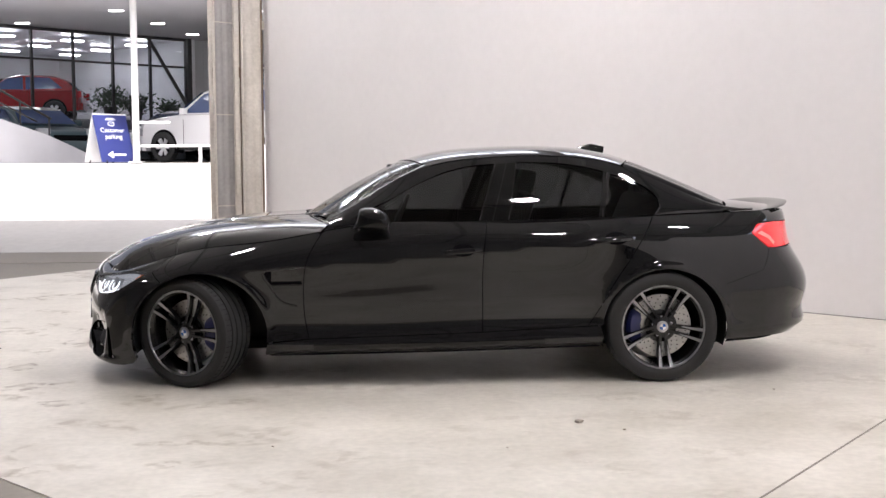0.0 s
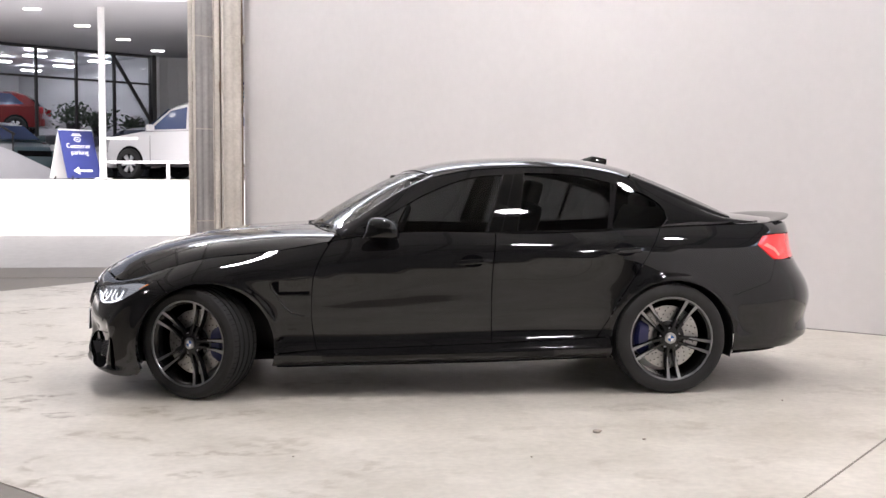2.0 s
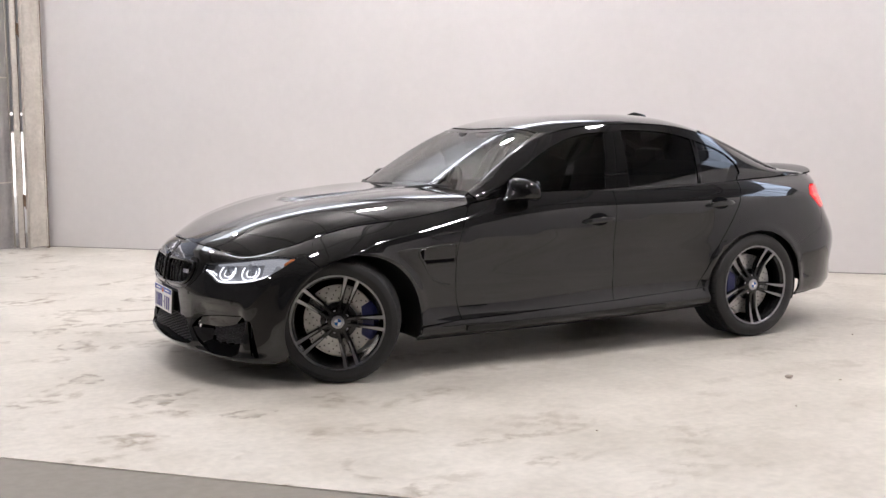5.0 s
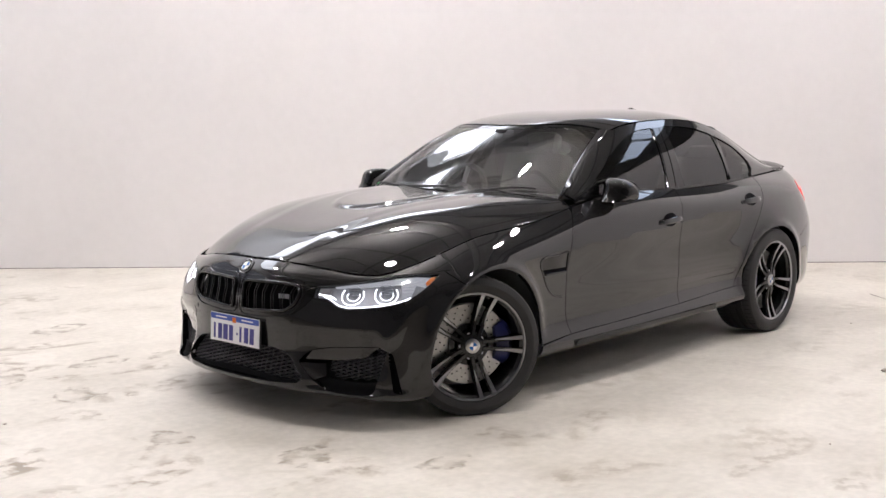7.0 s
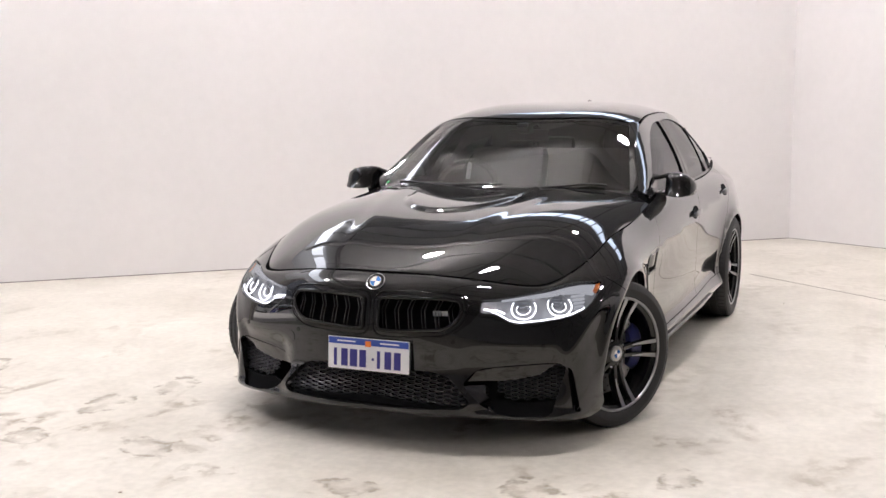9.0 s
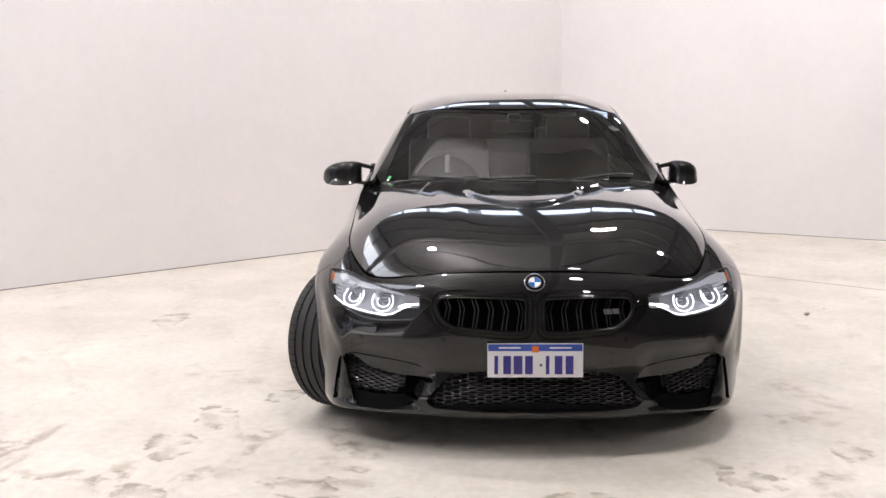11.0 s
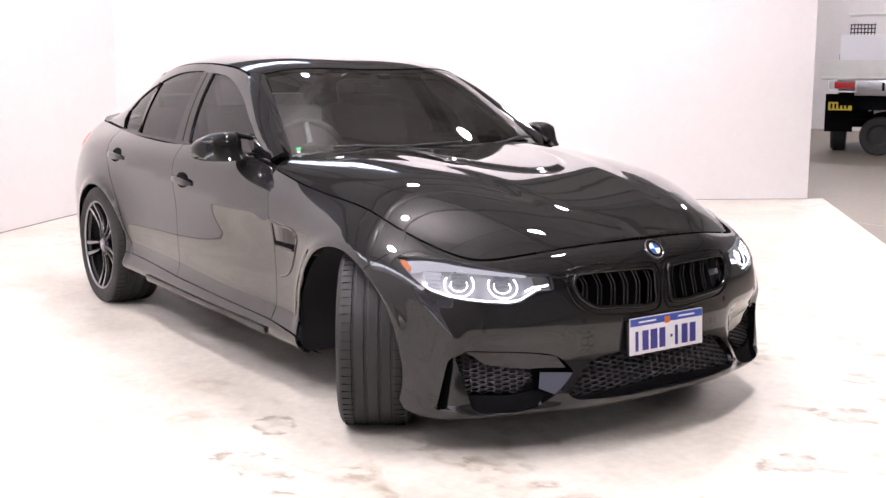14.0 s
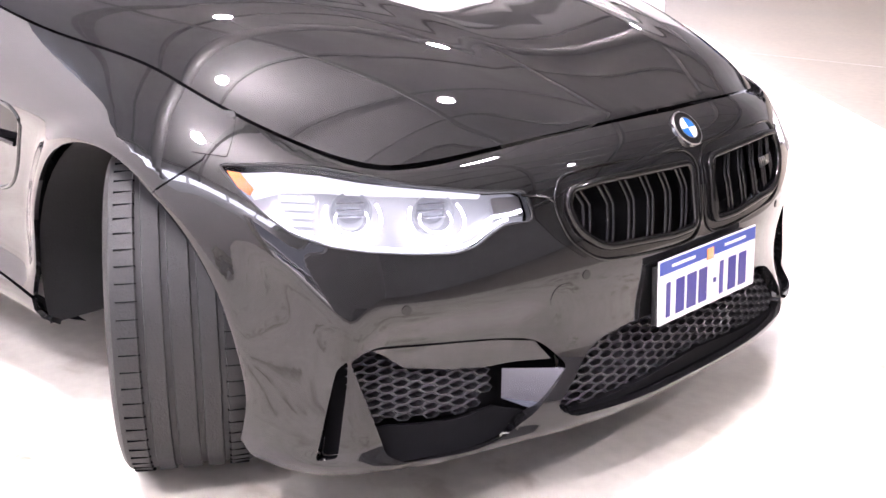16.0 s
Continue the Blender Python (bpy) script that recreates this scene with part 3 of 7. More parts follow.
# ---- outside: ramp, forecourt, canopy, showroom ----
M_APRON = mat("pale_concrete_apron", (0.55, 0.53, 0.5), 0.7, vary=0.12, scale=0.5, bump=0.2, bscale=25, fine=0.06)
M_SOFFIT = mat("canopy_soffit", (0.5, 0.5, 0.53), 0.5, vary=0.05, scale=0.4)
M_FRAMEB = mat("black_window_frame", (0.015, 0.015, 0.017), 0.35)
M_SHOWG = pane_glass("showroom_glass", (0.88, 0.9, 0.92))
M_PANELW = mat("pale_cladding", (0.55, 0.56, 0.58), 0.45, vary=0.08, scale=0.5)
M_DOWN = glow("downlight_lens", (1.0, 0.97, 0.9), 4.5)
M_SHOWL = glow("showroom_light_lens", (1.0, 0.98, 0.96), 10.0)
M_INT = mat("showroom_wall", (0.76, 0.77, 0.8), 0.6, vary=0.08, scale=0.6)
M_TILE = mat("showroom_floor", (0.35, 0.35, 0.36), 0.25, vary=0.15, scale=0.8)
prof = [(7.6, -0.12), (9.0, -0.004), (18.0, 1.235), (60.0, 1.3), (60.0, -0.6), (7.6, -0.6)]
tagged(prism("ground", [(y, z) for y, z in prof], -40, 30, M_APRON, axis="x"), "pale concrete ramp and forecourt in the sun", "ground", kind="structure")
tagged(box("trim_threshold", (-4.1, 7.55, -0.003), (7.0, 0.5, 0.014), M_GREY), "worn concrete threshold", "threshold", kind="structure")
GL = Vector((-14.0, 19.8, 1.24)), Vector((-4.75, 27.9, 1.24))
gd = (GL[1] - GL[0]).normalized()
gn = Vector((-gd.y, gd.x, 0))
GM = Matrix.Translation(GL[0]) @ Matrix(((gd.x, gn.x, 0, 0), (gd.y, gn.y, 0, 0), (0, 0, 1, 0), (0, 0, 0, 1)))
GLEN = (GL[1] - GL[0]).length
tagged(prism("canopy", [(-40, 17.0), (12, 17.0), (12, 50), (-40, 50)], 5.0, 5.5, M_SOFFIT, axis="z"), "wide pale canopy over the forecourt", "canopy", kind="structure")
for j in range(4):
    for i in range(5):
        x, y = -13.0 + 3.6 * i + 0.5 * j, 18.4 + 2.7 * j
        d = box("downlight", (x, y, 4.985), (0.36, 0.11, 0.03), M_DOWN, None, "", 0.01)
        tagged(d, "small oblong downlight in the canopy soffit", "downlight", "canopy downlights")
show = empty("showroom_front", "glazed showroom front with slim black frames", "shopfront", kind="structure")
def gbox(name, x, y, z, sx, sy, sz, material, label=""):
    bm = bmesh.new()
    box_into(bm, x, y, z, sx, sy, sz, GM)
    return finish(name, bm, material, show, label)
n_bay = 10
for k in range(n_bay + 1):
    gbox("mullion", GLEN * k / n_bay, 0, 1.88, 0.06, 0.1, 3.74, M_FRAMEB)
for z in (0.05, 2.88, 3.72):
    gbox("transom", GLEN / 2, 0, z, GLEN, 0.08, 0.06 if z != 3.72 else 0.1, M_FRAMEB)
gbox("glass_pane", GLEN / 2, 0.02, 1.85, GLEN, 0.012, 3.6, M_SHOWG)
bm = bmesh.new()
for a, b in (((GLEN - 1.35, 3.7), (GLEN - 0.02, 1.7)),):
    d = Vector((b[0] - a[0], 0, b[1] - a[1]))
    box_into(bm, 0, 0, 0, d.length, 0.06, 0.09, GM @ Matrix.Translation(((a[0] + b[0]) / 2, -0.1, (a[1] + b[1]) / 2)) @ Matrix.Rotation(-math.atan2(d.z, d.x), 4, "Y"))
finish("brace", bm, M_FRAMEB, show)
gbox("corner_post", GLEN + 0.06, -0.05, 1.88, 0.14, 0.2, 3.76, M_FRAMEB)
inner = empty("showroom_room", "pale showroom interior", "room", kind="structure")
for nm, c, s, m_ in (("showroom_back", (GLEN / 2, 9.0, 1.9), (GLEN + 8, 0.2, 3.8), M_INT), ("showroom_floor", (GLEN / 2, 4.55, 0.62), (GLEN + 8, 8.9, 1.24), M_TILE), ("showroom_end", (GLEN + 0.3, 4.6, 1.9), (0.2, 9, 3.8), M_INT)):
    bm = bmesh.new()
    box_into(bm, *c, *s, GM)
    finish(nm, bm, m_, inner)
for i in range(5):
    for j in range(3):
        d = box("showroom_light", (3.0 + 2.1 * i, 1.4 + 2.2 * j, 3.6), (0.62, 0.24, 0.04), M_SHOWL, None, "", 0.0, GM)
        tagged(d, "flat oblong ceiling light in the showroom", "ceiling light", "showroom lights")
# pale side wall to the right of the glass, with ribbed cladding
tagged(box("wall_cladding", (2.5, 28.6, 3.1), (14.6, 0.3, 3.9), M_PANELW), "pale ribbed cladding under the canopy", "wall", kind="structure")
bm = bmesh.new()
for k in range(48):
    box_into(bm, -4.6 + 0.3 * k, 28.43, 3.1, 0.03, 0.04, 3.8)
tagged(finish("trim_cladding_ribs", bm, M_PANELW), "ribs of pale cladding", "cladding", kind="structure")


# ---- the saloon's skin: feature lines from the middle of the nose round the flank to the middle of the tail (x back, y out, z up) ----
def line(*rows):
    return np.array(rows, float)


L_BOTTOM = line((-0.66, 0, 0.135), (-0.645, 0.3, 0.135), (-0.565, 0.54, 0.135), (-0.5, 0.765, 0.135), (-0.342, 0.868, 0.135), (0, 0.85, 0.16),
                (0.45, 0.79, 0.165), (1.0, 0.79, 0.17), (1.9, 0.8, 0.185), (2.45, 0.81, 0.2), (2.812, 0.86, 0.21), (3.25, 0.84, 0.225),
                (3.56, 0.75, 0.24), (3.72, 0.5, 0.25), (3.76, 0, 0.25))
L_LIP = line((-0.735, 0, 0.165), (-0.722, 0.3, 0.165), (-0.643, 0.57, 0.16), (-0.52, 0.78, 0.155), (-0.345, 0.875, 0.16), (0, 0.9, 0.19),
             (0.45, 0.868, 0.2), (1.0, 0.872, 0.205), (1.9, 0.882, 0.22), (2.45, 0.892, 0.235), (2.812, 0.922, 0.24), (3.25, 0.88, 0.255),
             (3.59, 0.765, 0.27), (3.79, 0.54, 0.28), (3.83, 0, 0.28))
L_LOW = line((-0.74, 0, 0.3), (-0.726, 0.3, 0.3), (-0.645, 0.57, 0.3), (-0.515, 0.785, 0.3), (-0.345, 0.885, 0.3), (0, 0.915, 0.32),
             (0.45, 0.874, 0.32), (1.0, 0.874, 0.32), (1.9, 0.878, 0.34), (2.45, 0.889, 0.35), (2.812, 0.932, 0.36), (3.25, 0.897, 0.37),
             (3.6, 0.78, 0.39), (3.8, 0.56, 0.4), (3.84, 0, 0.4))
L_MID = line((-0.735, 0, 0.43), (-0.721, 0.3, 0.43), (-0.637, 0.57, 0.43), (-0.51, 0.785, 0.43), (-0.345, 0.888, 0.43), (0, 0.922, 0.45),
             (0.45, 0.872, 0.45), (1.0, 0.872, 0.45), (1.9, 0.874, 0.48), (2.45, 0.892, 0.49), (2.812, 0.9385, 0.5), (3.25, 0.902, 0.51),
             (3.615, 0.785, 0.52), (3.825, 0.565, 0.52), (3.865, 0, 0.52))
L_UPPER = line((-0.73, 0, 0.54), (-0.715, 0.3, 0.54), (-0.622, 0.565, 0.54), (-0.492, 0.78, 0.54), (-0.34, 0.885, 0.55), (0, 0.925, 0.58),
               (0.45, 0.878, 0.585), (1.0, 0.877, 0.6), (1.9, 0.879, 0.65), (2.45, 0.897, 0.67), (2.812, 0.93, 0.68), (3.25, 0.895, 0.69),
               (3.61, 0.782, 0.66), (3.8, 0.56, 0.66), (3.845, 0, 0.66))
L_CREASE = line((-0.71, 0, 0.63), (-0.69, 0.3, 0.63), (-0.59, 0.56, 0.615), (-0.46, 0.765, 0.615), (-0.31, 0.868, 0.64), (0, 0.917, 0.69),
                (0.45, 0.894, 0.705), (1.0, 0.892, 0.735), (1.9, 0.895, 0.805), (2.45, 0.908, 0.845), (2.812, 0.897, 0.865), (3.25, 0.848, 0.885),
                (3.552, 0.745, 0.84), (3.71, 0.54, 0.83), (3.755, 0, 0.83))
L_SHOULDER = line((-0.682, 0, 0.685), (-0.66, 0.3, 0.682), (-0.555, 0.555, 0.67), (-0.43, 0.73, 0.67), (-0.275, 0.815, 0.7), (0.01, 0.87, 0.756),
                  (0.45, 0.875, 0.78), (1.0, 0.872, 0.85), (1.9, 0.88, 0.89), (2.45, 0.878, 0.915), (2.812, 0.855, 0.935), (3.25, 0.79, 0.95),
                  (3.535, 0.69, 0.96), (3.695, 0.51, 0.965), (3.745, 0, 0.965))
L_BELT = line((-0.635, 0, 0.725), (-0.61, 0.3, 0.72), (-0.515, 0.55, 0.688), (-0.405, 0.685, 0.692), (-0.22, 0.76, 0.748), (0.05, 0.788, 0.82),
              (0.45, 0.806, 0.864), (1.0, 0.808, 0.957), (1.9, 0.82, 0.967), (2.45, 0.805, 0.982), (2.812, 0.768, 1.0), (3.25, 0.695, 1.015),
              (3.52, 0.62, 1.022), (3.685, 0.46, 1.025), (3.735, 0, 1.025))
NET = np.stack([L_BOTTOM, L_LIP, L_LOW, L_MID, L_UPPER, L_CREASE, L_SHOULDER, L_BELT])
ARC = np.r_[0, np.cumsum(np.linalg.norm(np.diff(L_MID[:, :2], axis=0), axis=1))]
NU, NV = 1400, 220
UG, VG = np.linspace(0, ARC[-1], NU), np.linspace(0, 1, NV)
KV = np.array((0, 0.06, 0.22, 0.38, 0.53, 0.7, 0.84, 1.0))
_along = np.stack([spline(ARC, NET[k])(UG) for k in range(8)])
L_MID_X = np.where(UG > ARC[-1] * 0.9, 9.0, spline(ARC, L_MID)(UG)[:, 0])
_soft = spline(KV, _along.reshape(8, -1))(VG).reshape(NV, NU, 3)
# the flank breaks along its crease: one sweep below it, another above, joined softly at nose and tail
_below = spline(KV[:6], _along[:6].reshape(6, -1))(VG[VG <= KV[5]])
_above = spline(KV[5:], _along[5:].reshape(3, -1))(VG[VG > KV[5]])
_broken = np.vstack([_below, _above]).reshape(NV, NU, 3)
_crisp = (sstep(0.15, 0.6, L_MID_X) * (1 - sstep(3.15, 3.5, L_MID_X)))[None, :, None]
TAB = (_soft * (1 - _crisp) + _broken * _crisp).transpose(1, 0, 2)
TAB[:, :, 2] = np.maximum.accumulate(TAB[:, :, 2] + np.arange(NV) * 1e-6, axis=1)
USIDE = lambda x: np.interp(x, TAB[200:1200, 100, 0], UG[200:1200])  # along the flank: the arc at a given x
ARCHES = ((0.045, 0.31, 0.395, 0.372), (2.832, 0.325, 0.375, 0.36))  # wheel arches: middle, height, half length, rise


_tan = np.gradient(TAB[:, 90, :2], UG, axis=0)
_tan /= np.linalg.norm(_tan, axis=1, keepdims=True)


def skin(u, z):
    """The skin at arc u from the middle of the nose (negative: the other side) and height z."""
    u, z = np.asarray(u, float), np.asarray(z, float)
    s, au = np.where(u < 0, -1.0, 1.0), np.abs(u)
    fi = np.clip(au / UG[1], 0, NU - 1.001)
    i = fi.astype(int)
    w = (fi - i)[:, None]
    zc = TAB[i, :, 2] * (1 - w) + TAB[i + 1, :, 2] * w
    j = np.clip((zc < z[:, None]).sum(1) - 1, 0, NV - 2)
    r = np.arange(len(u))
    z0, z1 = zc[r, j], zc[r, j + 1]
    q = ((z - z0) / np.maximum(z1 - z0, 1e-9))[:, None]
    a = TAB[i, j] * (1 - w) + TAB[i + 1, j] * w
    b = TAB[i, j + 1] * (1 - w) + TAB[i + 1, j + 1] * w
    p = a + (b - a) * np.clip(q, -1.5, 2.5)
    p[:, 2] = z
    # rolled lips round the wheel arches
    for xa, za, rx, rz in ARCHES:
        d = (np.hypot((p[:, 0] - xa) / rx, (p[:, 2] - za) / rz) - 1) * rz
        far = sstep(0.25, 0.38, p[:, 2])
        p[:, 1] += far * (np.abs(p[:, 1]) > 0.6) * (0.010 * np.exp(-((d - 0.012) / 0.03) ** 2))
    # moulded nose: a soft ridge that parts face and flank, and a step over the side intakes
    nose = 1 - sstep(1.15, 1.3, au)
    ridge = 0.009 * np.exp(-((au - (0.8 + (z - 0.39) * 0.8)) / 0.05) ** 2) * sstep(0.34, 0.43, z) * (1 - sstep(0.52, 0.66, z))
    step_in = -0.026 * (1 - sstep(0.37, 0.46, z)) * sstep(0.15, 0.2, z) * sstep(0.38, 0.5, au) * (1 - sstep(0.75, 0.83, au))
    chin = 0.012 * (1 - sstep(0.15, 0.2, z)) * (1 - sstep(0.85, 1.0, au))
    d = nose * (ridge + step_in + chin)
    p[:, 0] -= d * np.interp(au, UG, _tan[:, 1])
    p[:, 1] += d * np.interp(au, UG, _tan[:, 0])
    p[:, 1] *= s
    return p


def flank(x, z):
    return skin(USIDE(np.asarray(x, float)), np.asarray(z, float))


# ---- bonnet, roof, glasshouse and boot as fields ----
_front = spline(ARC, L_BELT)(np.linspace(0, ARC[7], 400))
BW = lambda x: np.interp(x, _front[:, 0], _front[:, 1])
BZ = lambda x: np.interp(x, _front[:, 0], _front[:, 2])
BC = spline((-0.65, -0.5, -0.3, -0.1, 0.2, 0.5, 0.8), (0.722, 0.8, 0.866, 0.912, 0.952, 0.977, 0.986))


def bonnet(x, y):
    x, y = np.asarray(x, float), np.asarray(y, float)
    w, ze, zc = np.maximum(BW(x), 0.02), BZ(x), BC(x)
    a = np.clip(np.abs(y) / w, 0, 1.3)
    z = ze + (zc - ze) * (1 - a ** (3.6 + 2.9 * sstep(-0.5, 0.15, x))) + 0.013 * sstep(-0.62, -0.3, x) * np.exp(-((np.abs(y) - 0.44) / 0.22) ** 2) * (1 - a**4)
    # power dome with its two creases, and the raised tongue at the back
    ed = 0.27 + 0.16 * sstep(-0.5, 0.6, x)
    z = z + 0.005 * sstep(-0.58, -0.3, x) * (1 - sstep(ed - 0.045, ed + 0.045, np.abs(y)))
    # the tongue: a lip that curves across and dies away along the dome's edges
    q = np.hypot((x - 0.35) / 0.42, y / 0.29)
    z = z + 0.014 * (1 - sstep(0.9, 1.0, np.where(x > 0.35, np.abs(y) / 0.29, q))) * (1 - 0.5 * sstep(0.1, 0.5, x))
    return np.stack([x, y, z], 1)


RAIL = spline((0.74, 1.0, 1.25, 1.45, 1.8, 2.2, 2.6, 2.9, 3.2, 3.45),
              ((0.765, 0.955), (0.694, 1.094), (0.63, 1.238), (0.604, 1.308), (0.585, 1.355), (0.58, 1.361), (0.585, 1.306), (0.608, 1.188), (0.632, 1.068), (0.64, 1.026)))
ROOFC = spline((1.15, 1.3, 1.5, 1.85, 2.2, 2.5, 2.75, 2.9), (1.3, 1.356, 1.402, 1.431, 1.433, 1.403, 1.335, 1.268))


def roof(x, y):
    x, y = np.asarray(x, float), np.asarray(y, float)
    r = RAIL(x)
    a = np.clip(np.abs(y) / r[..., 0], 0, 1.2)
    z = r[..., 1] + (ROOFC(x) - r[..., 1]) * (1 - a**3.8)
    return np.stack([x, y, z], 1)


_side = spline(ARC, L_BELT)(np.linspace(ARC[5], ARC[12], 500))


def house(x, z):
    """The side of the glasshouse, from the belt to the roof rail."""
    x, z = np.asarray(x, float), np.asarray(z, float)
    yb, zb = np.interp(x, _side[:, 0], _side[:, 1]) - 0.012, np.interp(x, _side[:, 0], _side[:, 2])
    r = RAIL(x)
    t = (z - zb) / np.maximum(r[..., 1] - zb, 0.03)
    tc = np.clip(t, -0.5, 1.5)
    y = yb + (r[..., 0] - yb) * tc + 0.022 * 4 * tc * (1 - tc)
    return np.stack([x, y, z], 1)


def windscreen(y, t):
    """y: -1 to 1 across, t: 0 at the cowl to 1 at the roof."""
    a, t = np.asarray(y, float), np.asarray(t, float)
    b = np.stack([0.6 + 0.21 * a**2, 0.715 * a, 0.968 - 0.012 * a**2], 1)
    tx = 1.25 + 0.135 * np.abs(a) ** 2.2
    top = np.stack([tx, 0.562 * a, roof(tx, 0.562 * a)[:, 2] - 0.004], 1)
    q = b + (top - b) * t[:, None]
    q[:, 2] += 0.018 * 4 * t * (1 - t) * (1 - 0.4 * a**2) + 0.022 * (1 - t**5) * np.exp(-((np.abs(a) - 0.72) / 0.22) ** 2)
    q[:, 0] -= 0.006 * 4 * t * (1 - t)
    return q


def rear_glass(y, t):
    a, t = np.asarray(y, float), np.asarray(t, float)
    b = np.stack([3.4 - 0.13 * a**2, 0.58 * a, 1.068 - 0.012 * a**2], 1)
    tx = 2.76 - 0.1 * a**2
    top = np.stack([tx, 0.5 * a, roof(tx, 0.5 * a)[:, 2] - 0.004], 1)
    q = b + (top - b) * t[:, None]
    q[:, 2] += 0.008 * 4 * t * (1 - t)
    return q


def boot(x, y):
    x, y = np.asarray(x, float), np.asarray(y, float)
    yb, zb = np.interp(x, _side[:, 0], _side[:, 1]), np.interp(x, _side[:, 0], _side[:, 2])
    w = np.where(x > 3.5, 0.645 - 0.75 * np.maximum(x - 3.5, 0), yb)
    a = np.clip(np.abs(y) / w, 0, 1.2)
    return np.stack([x, y, zb + (0.044 - 0.024 * sstep(3.4, 3.8, x)) * (1 - a**2.5)], 1)


# ---- black saloon ----
car = empty("black_saloon_car", "glossy black sports saloon with black alloy wheels parked on white concrete", "car")


def arch(k, g=0.0, a0=-28, a1=208, n=40):
    xa, za, rx, rz = ARCHES[k]
    return [(xa + (rx + g) * math.cos(radians(a0 + (a1 - a0) * i / n)), za + (rz + g) * math.sin(radians(a0 + (a1 - a0) * i / n))) for i in range(n + 1)]


def belt_z(x):
    return float(np.interp(x, _side[:, 0], _side[:, 2]))


def top_edge(x0, x1, n=24):
    xs = np.linspace(x0, x1, n)
    zs = np.interp(USIDE(xs), UG, TAB[:, -1, 2])
    return [(float(x), float(z) - 0.001) for x, z in zip(xs, zs)]


DOOR_F = smooth_line([(0.69, 0.283), (0.664, 0.42), (0.66, 0.56), (0.668, 0.7), (0.7, 0.8), (0.76, 0.895)], 16)
DOOR_B = [(1.727, 0.313), (1.727, 0.66), (1.735, 0.8), (1.757, 0.974)]
DOOR_R = smooth_line([(2.365, 0.34), (2.43, 0.44), (2.50, 0.57), (2.6, 0.724), (2.702, 0.885), (2.775, 0.993)], 16)
SILL_T = [(0.442, 0.26), (0.69, 0.283), (1.2, 0.297), (1.727, 0.313), (2.365, 0.34)]
VENT = rounded([(0.428, 0.684), (0.52, 0.696), (0.652, 0.707), (0.654, 0.612), (0.56, 0.606), (0.472, 0.61), (0.446, 0.64)], [0.006, 0.05, 0.004, 0.004, 0.03, 0.012, 0.02])

for sd in (1, -1):
    # front wing: from the lamp's tip over the arch to the door
    ar = arch(0, a0=-7, a1=122)
    wing = ar[::-1] + [(0.69, 0.283)] + DOOR_F[1:] + top_edge(0.755, -0.29, 34) + [(-0.27, 0.69)]
    panel("front_wing", wing, flank, M_PAINT, car, "gloss black front wing with a side gill", 0.018, holes=[VENT], side=sd)
    # doors
    panel("front_door", DOOR_F + [(0.77, 0.91)] + top_edge(0.79, 1.757, 30) + DOOR_B[::-1][1:] + [(1.2, 0.297)], flank, M_PAINT, car, "closed gloss black front door skin", 0.03, side=sd)
    panel("rear_door", DOOR_B + top_edge(1.757, 2.772, 30)[1:] + DOOR_R[::-1] , flank, M_PAINT, car, "closed gloss black rear door skin", 0.03, side=sd)
    # sill under the doors
    sill_b = [(x, 0.175 + 0.018 * x) for x in np.linspace(2.45, 0.425, 12)]
    panel("side_sill", SILL_T + [(2.44, 0.345), (2.455, 0.28)] + [tuple(map(float, p)) for p in sill_b], flank, M_PAINT, car, "", 0.03, side=sd)
    # rear quarter with the arch, up to the boot shoulder, and the bumper's flank
    rr = arch(1, a0=-14, a1=176)
    quarter = [(2.44, 0.345), (2.365, 0.34)] + DOOR_R[1:] + top_edge(2.775, 3.5, 30) + [(3.51, 0.95), (3.475, 0.945), (3.41, 0.893), (3.53, 0.8), (3.45, 0.67), (3.2, 0.59)] + [p for p in rr if p[1] > 0.33]
    panel("rear_quarter", quarter, flank, M_PAINT, car, "wide gloss black rear quarter panel", 0.03, side=sd)


def wrap(u, z):
    return skin(u, z)


u_of = lambda x: float(USIDE(x))
# front bumper, one skin round the nose, with its openings
HEAD = [(1.068, 0.685), (0.945, 0.689), (0.87, 0.685), (0.8, 0.677), (0.735, 0.668), (0.66, 0.656), (0.58, 0.645), (0.53, 0.639), (0.464, 0.636), (0.464, 0.584), (0.522, 0.582), (0.558, 0.565), (0.583, 0.549), (0.625, 0.541), (0.7, 0.546), (0.78, 0.555), (0.84, 0.565), (0.9, 0.583), (0.955, 0.616), (1.01, 0.65)]
HEAD = rounded(HEAD, 0.012, 2)
KID = rounded([(0.028, 0.636), (0.3, 0.642), (0.378, 0.632), (0.395, 0.6), (0.38, 0.553), (0.322, 0.513), (0.1, 0.497), (0.032, 0.5)], [0.03, 0.08, 0.035, 0.04, 0.05, 0.05, 0.05, 0.02], 5)
SIDE_IN = rounded([(0.822, 0.36), (0.79, 0.379), (0.7, 0.375), (0.615, 0.37), (0.53, 0.362), (0.45, 0.349), (0.402, 0.297), (0.478, 0.214), (0.53, 0.185), (0.6, 0.17), (0.74, 0.169), (0.768, 0.18), (0.79, 0.26)], [0.008, 0.02, 0.04, 0.04, 0.04, 0.03, 0.012, 0.02, 0.03, 0.04, 0.012, 0.012, 0.04], 3)
SLIT = rounded([(0.829, 0.362), (0.847, 0.345), (0.895, 0.172), (0.858, 0.182), (0.832, 0.32)], 0.006, 2)
MID_IN = rounded([(0.0, 0.345), (0.26, 0.343), (0.34, 0.325), (0.435, 0.222), (0.4, 0.2), (0.2, 0.188), (0.0, 0.186)], [0, 0.05, 0.06, 0.03, 0.04, 0.05, 0], 4)
